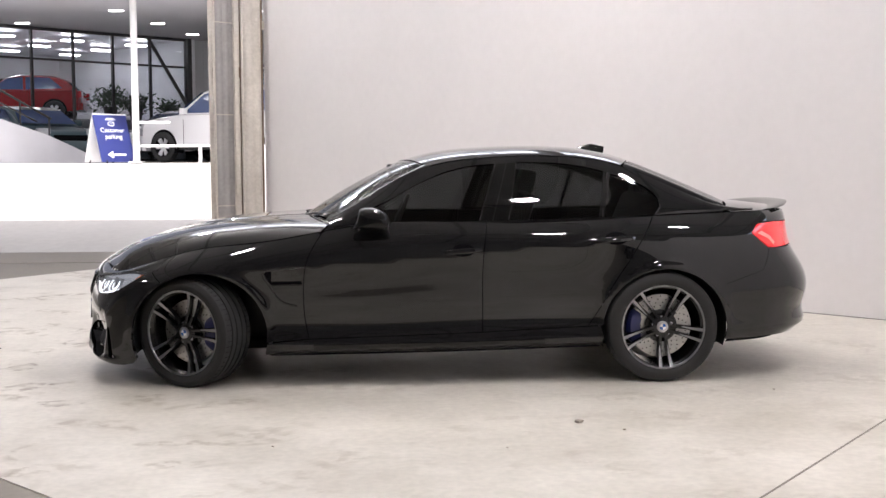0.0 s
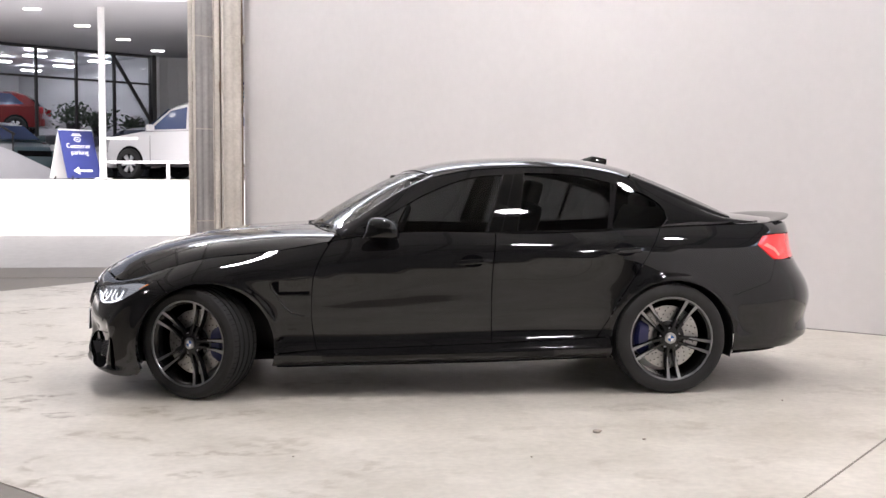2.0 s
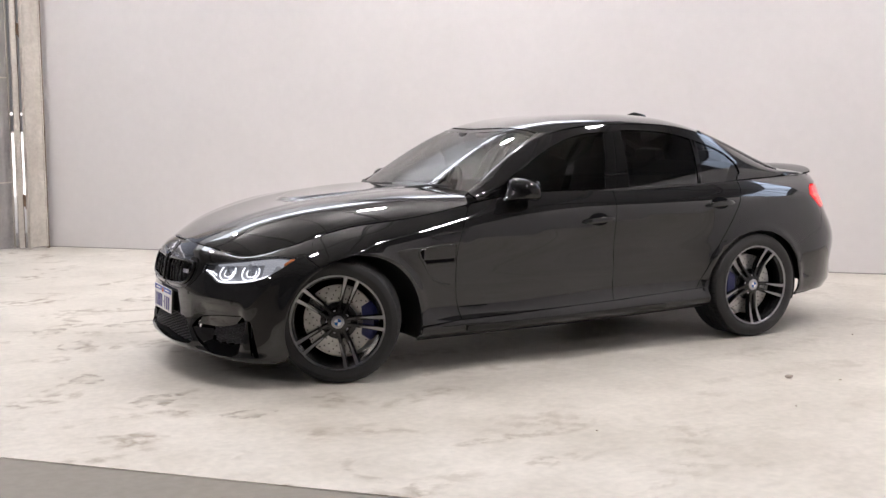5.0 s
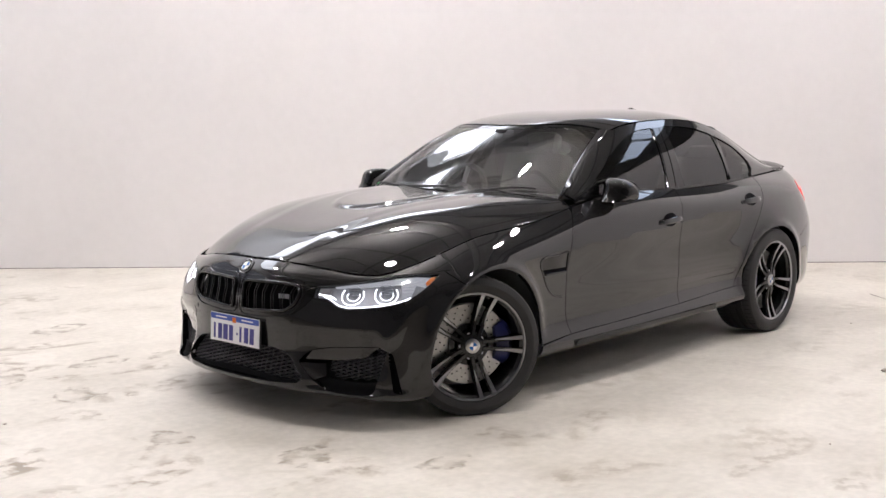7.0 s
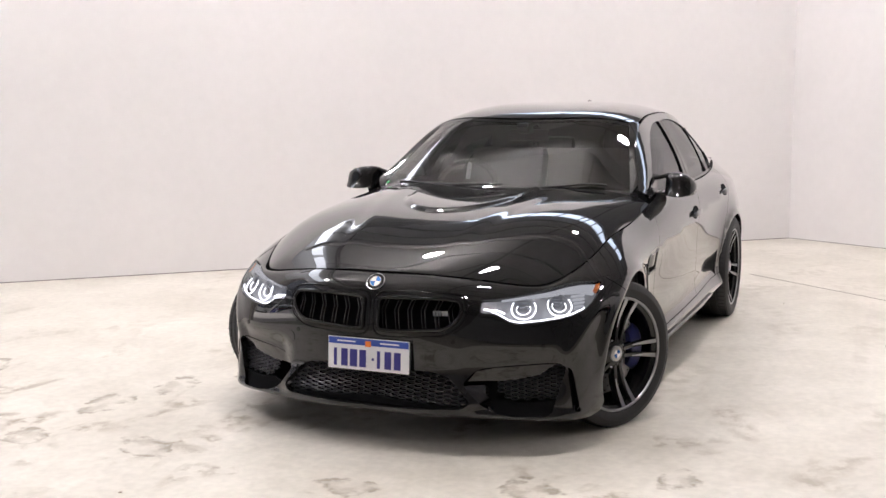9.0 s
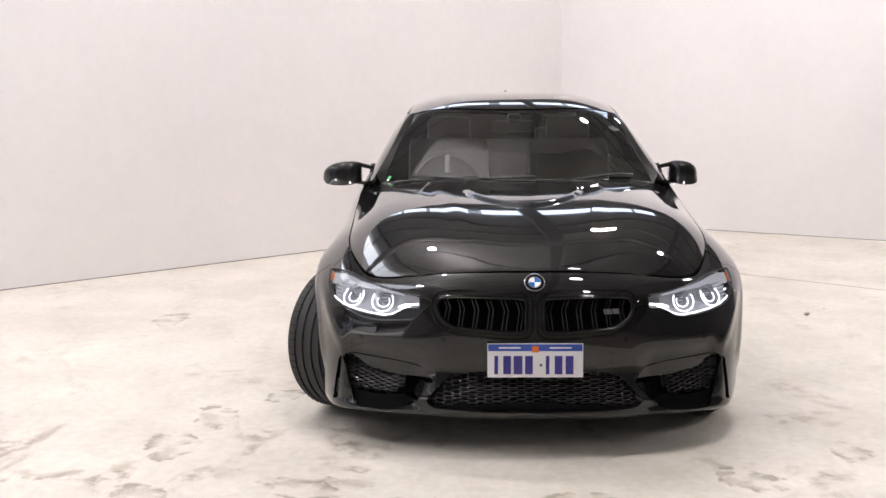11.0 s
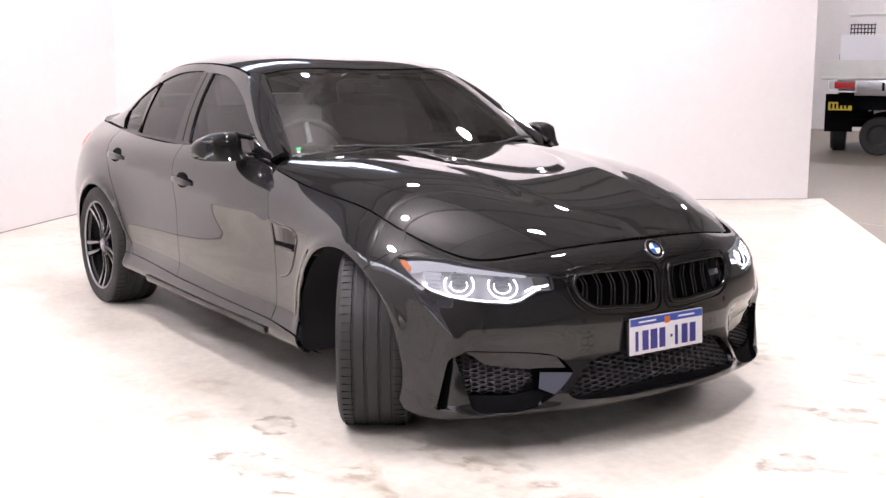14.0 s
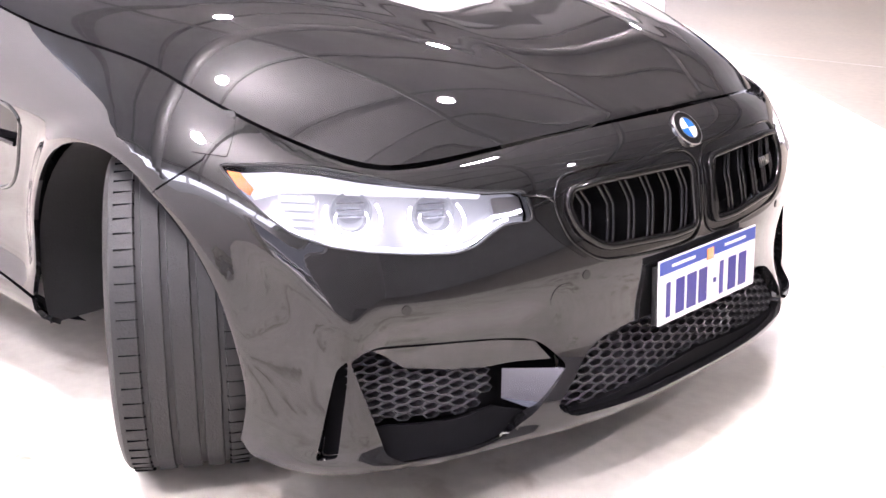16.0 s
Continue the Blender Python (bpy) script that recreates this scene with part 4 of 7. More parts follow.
mir = lambda poly: [(-a, b) for a, b in reversed(poly)]
half_mid = [p for p in MID_IN]
mid_full = half_mid + mir(half_mid)
nose_u = np.linspace(0, u_of(-0.29), 30)
nose_top = [(float(u), float(np.interp(u, UG, TAB[:, -1, 2])) - 0.0015) for u in nose_u]
af = [(u_of(x), z) for x, z in arch(0, a0=122, a1=200, n=18)]
right = nose_top + [(u_of(-0.27), 0.69)] + af + [(u_of(-0.345), 0.15), (0.96, 0.136), (0.8, 0.136), (0.5, 0.14), (0.2, 0.142), (0.0, 0.142)]
bump_outline = right + mir(right)[1:-1]
holes = [HEAD, mir(HEAD), KID, mir(KID), SIDE_IN, mir(SIDE_IN), SLIT, mir(SLIT), mid_full]
panel("front_bumper", bump_outline, wrap, M_PAINT, car, "gloss black front bumper with three mesh intakes", 0.0115, holes=holes, gap=0.0015, rim=0.03, toward=(-1, 0, 0))
# rear bumper
ar2 = [(u_of(x), z) for x, z in arch(1, a0=-12, a1=46, n=14)]
u_end = float(ARC[-1])
rb = ar2 + [(u_of(3.2), 0.592), (u_of(3.45), 0.672), (u_of(3.53), 0.8)] + [(5.2, 0.8), (5.6, 0.8), (u_end - 0.004, 0.8), (u_end - 0.004, 0.26), (5.6, 0.262), (5.1, 0.262), (u_of(3.3), 0.25)]
for sd in (1, -1):
    panel("rear_bumper_half", rb, wrap, M_PAINT, car, "", 0.04, side=sd)
    tl = rounded([(u_of(3.41), 0.893), (u_of(3.475), 0.945), (5.05, 0.955), (5.35, 0.95), (5.35, 0.81), (5.0, 0.8), (u_of(3.53), 0.805)], 0.02, 3)
    tail = panel("tail_lamp", tl, wrap, M_REDL, car, "red tail lamp with a lit bar", 0.03, side=sd, off=0.003)
    bar_line = [(u_of(3.46), 0.888), (u_of(3.5), 0.9), (u_of(3.57), 0.87), (u_of(3.6), 0.83), (u_of(3.585), 0.82), (u_of(3.55), 0.855)]
    panel("light_bar", bar_line, wrap, M_REDD, tail, "", 0.02, side=sd, off=0.006, gap=0)
    panel("tail_corner", [(u_of(3.5), 0.958), (5.353, 0.957), (5.353, 1.024), (5.2, 1.024), (u_of(3.5), 1.02)], wrap, M_PAINT, car, "", 0.03, gap=0.001, side=sd)
    panel("tail_panel", [(5.353, 0.8), (u_end - 0.004, 0.8), (u_end - 0.004, 1.02), (5.353, 1.02)], wrap, M_PAINT, car, "", 0.05, side=sd)

# dark inner shell behind the shut lines, and the underbody
bm = bmesh.new()
idx_u, idx_v = list(range(0, NU, 5)) + [NU - 1], list(range(0, NV, 5)) + [NV - 1]
for sd in (1, -1):
    grid = {}
    for i in idx_u:
        for j in idx_v:
            p = TAB[i, j]
            q = (p[0] + (0.03 if p[0] < -0.2 else -0.03 if p[0] > 3.3 else 0), sd * max(p[1] - 0.028, 0.0), p[2])
            grid[i, j] = bm.verts.new(q)
    for a, b in zip(idx_u, idx_u[1:]):
        for c, d in zip(idx_v, idx_v[1:]):
            p = TAB[(a + b) // 2, (c + d) // 2]
            if any(((p[0] - xa) / (rx + 0.03)) ** 2 + ((p[2] - za) / (rz + 0.03)) ** 2 < 1 for xa, za, rx, rz in ARCHES):
                continue
            if p[0] < -0.32:
                continue
            bm.faces.new((grid[a, c], grid[b, c], grid[b, d], grid[a, d]))
finish("inner_shell", bm, M_DARK, car)
box("floor_pan", (1.45, 0, 0.22), (3.6, 1.3, 0.05), M_DARK, car)
box("engine_bay_block", (-0.1, 0, 0.42), (0.75, 1.0, 0.44), M_DARK, car)
box("luggage_block", (3.2, 0, 0.55), (0.8, 1.0, 0.5), M_DARK, car)
for k, (xa, za, rx, rz) in enumerate(ARCHES):
    for sd in (1, -1):
        bm = bmesh.new()
        rows = []
        for y, g in ((0.862, 0.012), (0.62, 0.02), (0.5, 0.0)):
            rows.append([bm.verts.new((x, sd * y, z)) for x, z in arch(k, g, -18, 198, 36)])
        for a, b in zip(rows, rows[1:]):
            for i in range(36):
                bm.faces.new((a[i], a[i + 1], b[i + 1], b[i]))
        bm.faces.new(rows[-1])
        finish("arch_liner", bm, M_RUB, car, "", True)

# bonnet
xs_f = [(float(p[0]), float(p[1])) for p in _front[::6] if p[0] < 0.77]
COWL = lambda y: 0.625 + 0.175 * (y / 0.72) ** 2
right_b = xs_f + [(0.79, 0.76)] + [(float(COWL(y)), float(y)) for y in np.linspace(0.72, 0, 14)]
bon = right_b + [(x, -y) for x, y in reversed(right_b)][1:-1]
panel("bonnet", bon, bonnet, M_PAINT, car, "gloss black bonnet with a power dome", 0.016, gap=0.0015, rim=0.015, toward=(0, 0, 1))

# roof, pillars and glass
ROOF_F = lambda y: 1.25 + 0.135 * abs(y / 0.562) ** 2.2
ROOF_B = lambda y: 2.76 - 0.1 * (y / 0.5) ** 2
ys = np.linspace(-0.545, 0.545, 26)
roof_out = [(ROOF_F(y), float(y)) for y in ys] + [(x, float(RAIL(x)[0]) - 0.012) for x in np.linspace(1.42, 2.62, 26)] + [(ROOF_B(y), float(y)) for y in np.linspace(0.5, -0.5, 22)] + [(x, -float(RAIL(x)[0]) + 0.012) for x in np.linspace(2.62, 1.42, 26)]
panel("roof_skin", roof_out, roof, M_PAINT, car, "black roof skin", 0.04, toward=(0, 0, 1))
panel("windscreen", rounded([(-0.985, 0.0), (0.985, 0.0), (0.975, 0.985), (-0.975, 0.985)], 0.05), windscreen, M_WGLASS, car, "lightly tinted windscreen with reflections", 0.07, gap=0, lip=False, toward=(-1, 0, 1))
panel("rear_window", [(-0.97, 0.02), (0.97, 0.02), (0.97, 0.98), (-0.97, 0.98)], rear_glass, M_SGLASS, car, "", 0.1, gap=0, lip=False, toward=(1, 0, 1))
for sd in (1, -1):
    # screen pillar strip, from the glass edge to the rail
    def a_pillar(t, q):
        t, q = np.asarray(t, float), np.asarray(q, float)
        w = windscreen(np.full_like(t, 0.985), t)
        x = w[:, 0] + 0.055 + 0.06 * t * (1 - t)
        r = RAIL(x)
        e = np.stack([x, r[:, 0], r[:, 1]], 1)
        p = w + (e - w) * q[:, None]
        b = 4 * q * (1 - q) * 0.006
        p[:, 1] += b
        p[:, 2] += b * 0.8
        return p
    panel("screen_pillar", [(0, 0), (1, 0), (1, 1), (0, 1)], a_pillar, M_PAINT, car, "", 0.06, gap=0, side=sd, toward=(-0.3, 1, 0.6))
    def c_pillar(t, q):
        t, q = np.asarray(t, float), np.asarray(q, float)
        w = rear_glass(np.full_like(t, 0.97), t)
        x = w[:, 0] - 0.03
        r = RAIL(x)
        e = np.stack([x, r[:, 0], r[:, 1]], 1)
        p = w + (e - w) * q[:, None]
        b = 4 * q * (1 - q) * 0.01
        p[:, 1] += b
        p[:, 2] += b
        return p
    panel("rear_pillar", [(0, 0), (1, 0), (1, 1), (0, 1)], c_pillar, M_PAINT, car, "", 0.06, gap=0, side=sd, toward=(0.3, 1, 0.6))
    # glasshouse side: painted frame with openings for the door windows
    rail = [(float(x), float(RAIL(x)[1])) for x in np.linspace(0.8, 3.44, 60)]
    low = [(float(x), belt_z(x) + 0.004) for x in np.linspace(3.44, 0.84, 50)]
    WF = smooth_line([(0.985, 0.985), (1.06, 1.048), (1.172, 1.105), (1.28, 1.166), (1.4, 1.224), (1.52, 1.27), (1.655, 1.303), (1.825, 1.317)], 24) + [(1.712, 0.973), (0.97, 0.968)]
    WR = [(1.895, 0.978)] + smooth_line([(1.962, 1.328), (2.229, 1.32), (2.37, 1.301), (2.5, 1.27)], 12) + [(2.447, 0.991)]
    WQ = [(2.474, 0.992)] + smooth_line([(2.54, 1.256), (2.64, 1.226), (2.73, 1.188), (2.81, 1.125), (2.836, 1.07), (2.826, 1.03)], 14) + [(2.79, 1.0)]
    panel("side_frame", rail + low, house, M_PAINT, car, "", 0.04, holes=[WF, WR, WQ], gap=0, rim=0.015, side=sd)
    for nm, w in (("front_window", WF), ("rear_side_window", WR), ("quarter_window", WQ)):
        g = panel(nm, inset(w, -0.004), house, M_SGLASS, car, "dark tinted side window", 0.07, gap=0, off=-0.006, lip=False, side=sd)
    panel("window_seal", [(0.98, 0.952), (1.7, 0.96), (2.45, 0.977), (2.83, 0.986), (2.83, 0.998), (2.45, 0.991), (1.7, 0.974), (0.98, 0.966)], house, M_GLOSS, car, "gloss black window trim", 0.04, gap=0, rim=0.01, off=0.004, side=sd)
    # door pillar covers either side of the shut line, each with a slim bar as edge highlight
    panel("pillar_cover", [(1.72, 0.978), (1.79, 0.98), (1.893, 1.318), (1.834, 1.316)], house, M_GLOSS, car, "gloss black pillar cover", 0.04, gap=0, off=0.003, side=sd)
    panel("pillar_cover", [(1.8, 0.98), (1.888, 0.981), (1.955, 1.324), (1.902, 1.319)], house, M_GLOSS, car, "gloss black pillar cover", 0.04, gap=0, off=0.003, side=sd)
    # polished bars stand in for reflections on the rubber edges; the divider is gloss black
    for nm, q in (("pillar_edge_glint", ((1.714, 0.98), (1.828, 1.314))), ("pillar_edge_glint", ((1.892, 0.984), (1.959, 1.322))), ("window_divider", ((2.46, 0.996), (2.52, 1.262))), ("window_edge_glint", ((2.795, 1.006), (2.834, 1.05), (2.826, 1.1)))):
        pts = house(np.array([p[0] for p in q]), np.array([p[1] for p in q]))
        tube(nm, [(p[0], sd * (p[1] + 0.002), p[2]) for p in pts], 0.0028 if nm != "window_divider" else 0.007, M_SATINB if nm != "window_divider" else M_GLOSS, car, "slim bar along a glass edge", 6)
bl = [(float(x), float(np.interp(x, _side[:, 0], _side[:, 1])) - 0.004) for x in np.linspace(3.3, 3.5, 10)] + [(3.62, 0.535), (3.7, 0.41), (3.73, 0.0)]
boot_out = [(3.41 - 0.13 * (y / 0.58) ** 2, y) for y in np.linspace(0, 0.63, 12)] + bl
boot_full = boot_out + [(x, -y) for x, y in reversed(boot_out)][1:-1]
panel("boot_lid", boot_full, boot, M_PAINT, car, "black boot lid", 0.04, gap=0.001, toward=(0, 0, 1))
# lip spoiler
bm = bmesh.new()
sec = ((-0.09, 0.0), (-0.03, 0.016), (0.045, 0.03), (0.06, 0.029), (0.054, 0.014), (0.0, -0.008), (-0.02, -0.02))
rows = []
for y in np.linspace(-0.59, 0.59, 40):
    f = 1 - abs(y / 0.59) ** 4
    xr = 3.765 - 0.19 * abs(y / 0.59) ** 2.4
    z0 = float(boot(np.array([xr - 0.03]), np.array([y]))[0, 2])
    rows.append([bm.verts.new((xr + a * (0.5 + 0.5 * f), y, z0 + b * (0.35 + 0.65 * f))) for a, b in sec])
for a, b in zip(rows, rows[1:]):
    for i in range(len(sec)):
        bm.faces.new((a[i], b[i], b[(i + 1) % len(sec)], a[(i + 1) % len(sec)]))
bm.faces.new(rows[0]); bm.faces.new(rows[-1])
finish("boot_spoiler", bm, M_GLOSS, car, "gloss black lip spoiler", True, 40)


# ---- wheels ----
def wheel(cx, cy, cz, r, width, side, steer, spin, label):
    """A wheel whose outer face looks along side * y: tyre, rim, ten spokes in five pairs, cap, bolts, disc and caliper."""
    M = pose(cx, cy, cz, 0, 0, steer) @ Matrix.Diagonal((1, side, 1, 1))
    h, rr = width / 2, 0.2555
    barrel = lathe("wheel", [(rr - 0.004, h - 0.006), (rr, h - 0.002), (rr + 0.001, h - 0.012), (rr - 0.022, h - 0.03), (rr - 0.03, -h + 0.03), (rr - 0.004, -h)], M_RIMB, car, label, 72, M)
    lathe("rim_lip", [(rr - 0.012, h - 0.007), (rr - 0.009, h - 0.002), (rr - 0.002, h - 0.0005), (rr, h - 0.004)], M_RIMS, barrel, "machined rim edge", 72, M)
    # tyre: sidewall, shoulder, tread with four grooves
    prof = [(rr - 0.003, h - 0.006), (rr + 0.012, h + 0.004), (rr + 0.035, h + 0.0085), (r - 0.022, h + 0.004), (r - 0.009, h - 0.004), (r - 0.003, h - 0.016)]
    for g in (0.56, 0.2, -0.2, -0.56):
        a = g * h
        prof += [(r, a + 0.007), (r - 0.0065, a + 0.0055), (r - 0.0065, a - 0.0055), (r, a - 0.007)]
    prof += [(r - 0.003, -h + 0.016), (r - 0.009, -h + 0.004), (r - 0.022, -h - 0.004), (rr + 0.035, -h - 0.008), (rr, -h + 0.004)]
    tyre = lathe("tyre", prof, M_RUB, barrel, "low profile black tyre", 96, M, sharp=25)
    # sipes across the shoulders
    bm = bmesh.new()
    for k in range(64):
        a = 2 * math.pi * k / 64
        for y, w in ((0.74 * h, 0.3 * h), (-0.74 * h, 0.3 * h)):
            R = Matrix.Rotation(a, 4, "Y")
            box_into(bm, 0, y, 0, 0.0016, w, 0.004, M @ R @ Matrix.Translation((0, 0, r - 0.0018)))
    finish("tread_cut", bm, M_DARK, tyre)["kind"] = "stuff"
    yb = h - 0.016
    for k in range(5):
        for s in (-1, 1):
            R = M @ Matrix.Rotation(-radians(spin + 72 * k), 4, "Y")
            st = []
            for q in np.linspace(0, 1, 7):
                rad = 0.05 + q * (rr - 0.012 - 0.05)
                wi, wo = 0.004 + 0.016 * q ** 0.8, 0.026 + 0.021 * q ** 1.4
                y1 = yb - 0.012 - 0.016 * math.sin(math.pi * q) + 0.016 * q
                st.append((rad, wi, wo, y1))
            bm = bmesh.new()
            rows = []
            for rad, wi, wo, y1 in st:
                b = 0.003
                sec = [(wi, y1 - 0.035), (wi, y1 - b), (wi + b, y1), (wo - b, y1), (wo, y1 - b), (wo + 0.003, y1 - 0.035)]
                rows.append([bm.verts.new(R @ Vector((rad, y, s * w))) for w, y in sec])
            for a, b in zip(rows, rows[1:]):
                for i in range(6):
                    bm.faces.new((a[i], a[(i + 1) % 6], b[(i + 1) % 6], b[i]))
            bm.faces.new(rows[0]); bm.faces.new(rows[-1])
            finish("spoke", bm, M_RIMB, barrel, "", True, 40)
            bm = bmesh.new()
            rows = [[bm.verts.new(R @ Vector((rad, y1 + 0.0008, s * w))) for w in (wi + 0.0035 + 0.5 * (1 - t) * (wo - wi), wo - 0.0035)] for (rad, wi, wo, y1), t in zip(st[2:], (0.15, 0.5, 0.85, 1, 1))]
            for a, b in zip(rows, rows[1:]):
                bm.faces.new((a[0], a[1], b[1], b[0]))
            finish("spoke_face", bm, M_RIMS, barrel, "machined grey spoke face")
    lathe("hub", [(0.075, yb - 0.06), (0.068, yb - 0.022), (0.052, yb - 0.014), (0.036, yb - 0.012)], M_RIMB, barrel, "", 40, M)
    lathe("centre_cap", [(0.034, yb - 0.016), (0.034, yb - 0.008), (0.03, yb - 0.006), (0.0005, yb - 0.005)], M_SATIN, barrel, "silver centre cap", 32, M)
    for k, m_ in enumerate((M_BADGEB, M_WHITE, M_BADGEB, M_WHITE)):
        bm = bmesh.new()
        pts = [(0, 0)] + [(0.019 * math.cos(radians(90 * k + a)), 0.019 * math.sin(radians(90 * k + a))) for a in range(0, 91, 15)]
        bm.faces.new([bm.verts.new(M @ Vector((x, yb - 0.0042, z))) for x, z in pts])
        finish("cap_quarter", bm, m_, barrel)
    for k in range(5):
        a = radians(spin + 36 + 72 * k)
        lathe("wheel_bolt", [(0.0085, 0), (0.0085, 0.012), (0.004, 0.012)], M_SATIN, barrel, "", 10, M @ Matrix.Translation((0.056 * math.cos(a), yb - 0.03, 0.056 * math.sin(a))))
    # drilled disc with its dark hat
    dy = yb - 0.075
    disc = lathe("brake_disc", [(0.1, dy - 0.03), (0.19, dy - 0.03), (0.19, dy), (0.102, dy), (0.1, dy + 0.012), (0.06, dy + 0.016)], M_DISC, barrel, "drilled steel brake disc", 64, M)
    bm = bmesh.new()
    for k in range(40):
        a = 2 * math.pi * k / 40
        for j, rad in enumerate((0.12, 0.14, 0.16, 0.178)):
            if (k + j) % 2 == 0:
                aa = a + j * 0.05
                bmesh.ops.create_circle(bm, cap_ends=True, segments=8, radius=0.0042, matrix=M @ Matrix.Translation((rad * math.cos(aa), dy + 0.0012, rad * math.sin(aa))) @ Matrix.Rotation(radians(90), 4, "X"))
    finish("disc_holes", bm, M_DARK, disc)["kind"] = "stuff"
    lathe("disc_hat", [(0.1, dy + 0.013), (0.07, dy + 0.02), (0.03, dy + 0.02)], M_RIMB, disc, "", 40, M)
    # blue caliper behind the axle at the front, ahead of it at the rear
    ca = 0 if cx < 1 else 180
    bm = bmesh.new()
    rows = []
    for a in np.linspace(-32, 32, 9):
        f = 1 - (abs(a) / 34) ** 4
        c, s_ = math.cos(radians(ca + a)), math.sin(radians(ca + a))
        rows.append([bm.verts.new(M @ Vector((q * c, y, q * s_))) for q, y in ((0.125 + 0.02 * (1 - f), dy + 0.006), (0.13 + 0.02 * (1 - f), dy + 0.03 * f + 0.006), (0.19, dy + 0.034 * f + 0.006), (0.213 - 0.015 * (1 - f), dy + 0.02 * f), (0.213 - 0.015 * (1 - f), dy - 0.06))])
    for a, b in zip(rows, rows[1:]):
        for i in range(4):
            bm.faces.new((a[i], a[i + 1], b[i + 1], b[i]))
    bm.faces.new(rows[0]); bm.faces.new(rows[-1])
    finish("brake_caliper", bm, M_BLUE, barrel, "dark blue brake caliper", True, 40)
    return barrel


wheel(2.815, -0.80, 0.335, 0.335, 0.262, -1, 0, -85, "black double-spoke alloy rear wheel")
wheel(2.815, 0.80, 0.335, 0.335, 0.262, 1, 0, 60, "black double-spoke alloy rear wheel")
wheel(0.0, -0.775, 0.328, 0.328, 0.25, -1, -29, -73, "black double-spoke alloy front wheel steered to one side")
wheel(0.0, 0.775, 0.328, 0.328, 0.25, 1, -34, 20, "black double-spoke alloy front wheel steered to one side")

# ---- nose: kidneys, intakes, lamps ----
def strip_on(name, pts, r, material, parent, label="", off=0.0, closed=False, side=1, flat=1.0):
    """A round bar laid along points (u, z) of the skin."""
    p = wrap(np.array([a for a, b in pts]), np.array([b for a, b in pts]))
    e = 0.004
    u, z = np.array([a for a, b in pts]), np.array([b for a, b in pts])
    n = np.cross(wrap(u + e, z) - wrap(u - e, z), wrap(u, z + e) - wrap(u, z - e))
    n /= np.linalg.norm(n, axis=1, keepdims=True)
    n *= np.where((n * (p - CENTRE)).sum(1) < 0, -1, 1)[:, None]
    p = (p + n * off) * (1, side, 1)
    return tube(name, [tuple(q) for q in p], r, material, parent, label, 8, closed, flat)


def recess(name, poly, depth, material, parent, side=1, label="", step=0.04, margin=0.004):
    return panel(name, inset(poly, -margin), wrap, material, parent, label, step, gap=0, lip=False, off=-depth, side=side)


def honeycomb(name, poly, depth, cw, ch, parent, side=1):
    """Raised cell walls of a grille, cut to an outline on the skin."""
    p = np.array(poly)
    verts, faces = [], []
    u0, z0, u1, z1 = p[:, 0].min(), p[:, 1].min(), p[:, 0].max(), p[:, 1].max()
    # columns of cells that lie on their points, every other column half a cell lower
    for col in range(int((u1 - u0) / cw) + 2):
        for row in range(int((z1 - z0) / ch) + 2):
            u, z = u0 + cw * col, z0 + ch * (row + 0.5 * (col % 2))
            if inside(poly, [(u, z)])[0]:
                hx = [(0.66 * cw, 0), (0.34 * cw, -0.5 * ch), (-0.34 * cw, -0.5 * ch), (-0.66 * cw, 0), (-0.34 * cw, 0.5 * ch), (0.34 * cw, 0.5 * ch)]
                o = [(u + a, z + b) for a, b in hx]
                i = [(u + a * 0.8, z + b * 0.66) for a, b in hx]
                for ring, d in ((o, 0.0), (i, 0.002), (i, -0.016)):
                    verts += [(a, b, d) for a, b in ring]
                s = len(verts) - 18
                for k in range(6):
                    m = (k + 1) % 6
                    faces += [(s + k, s + m, s + 6 + m, s + 6 + k), (s + 6 + k, s + 6 + m, s + 12 + m, s + 12 + k)]
    v = np.array(verts)
    q = wrap(v[:, 0], v[:, 1])
    q[:, 0] += depth - v[:, 2]
    return raw(name, (q * (1, side, 1)).tolist(), faces, M_MESH, parent, "black honeycomb grille")


mid = recess("centre_intake", mid_full, 0.07, M_DARK, car, 1, "", 0.05)
honeycomb("grille_mesh", mid_full, 0.03, 0.032, 0.0165, mid)
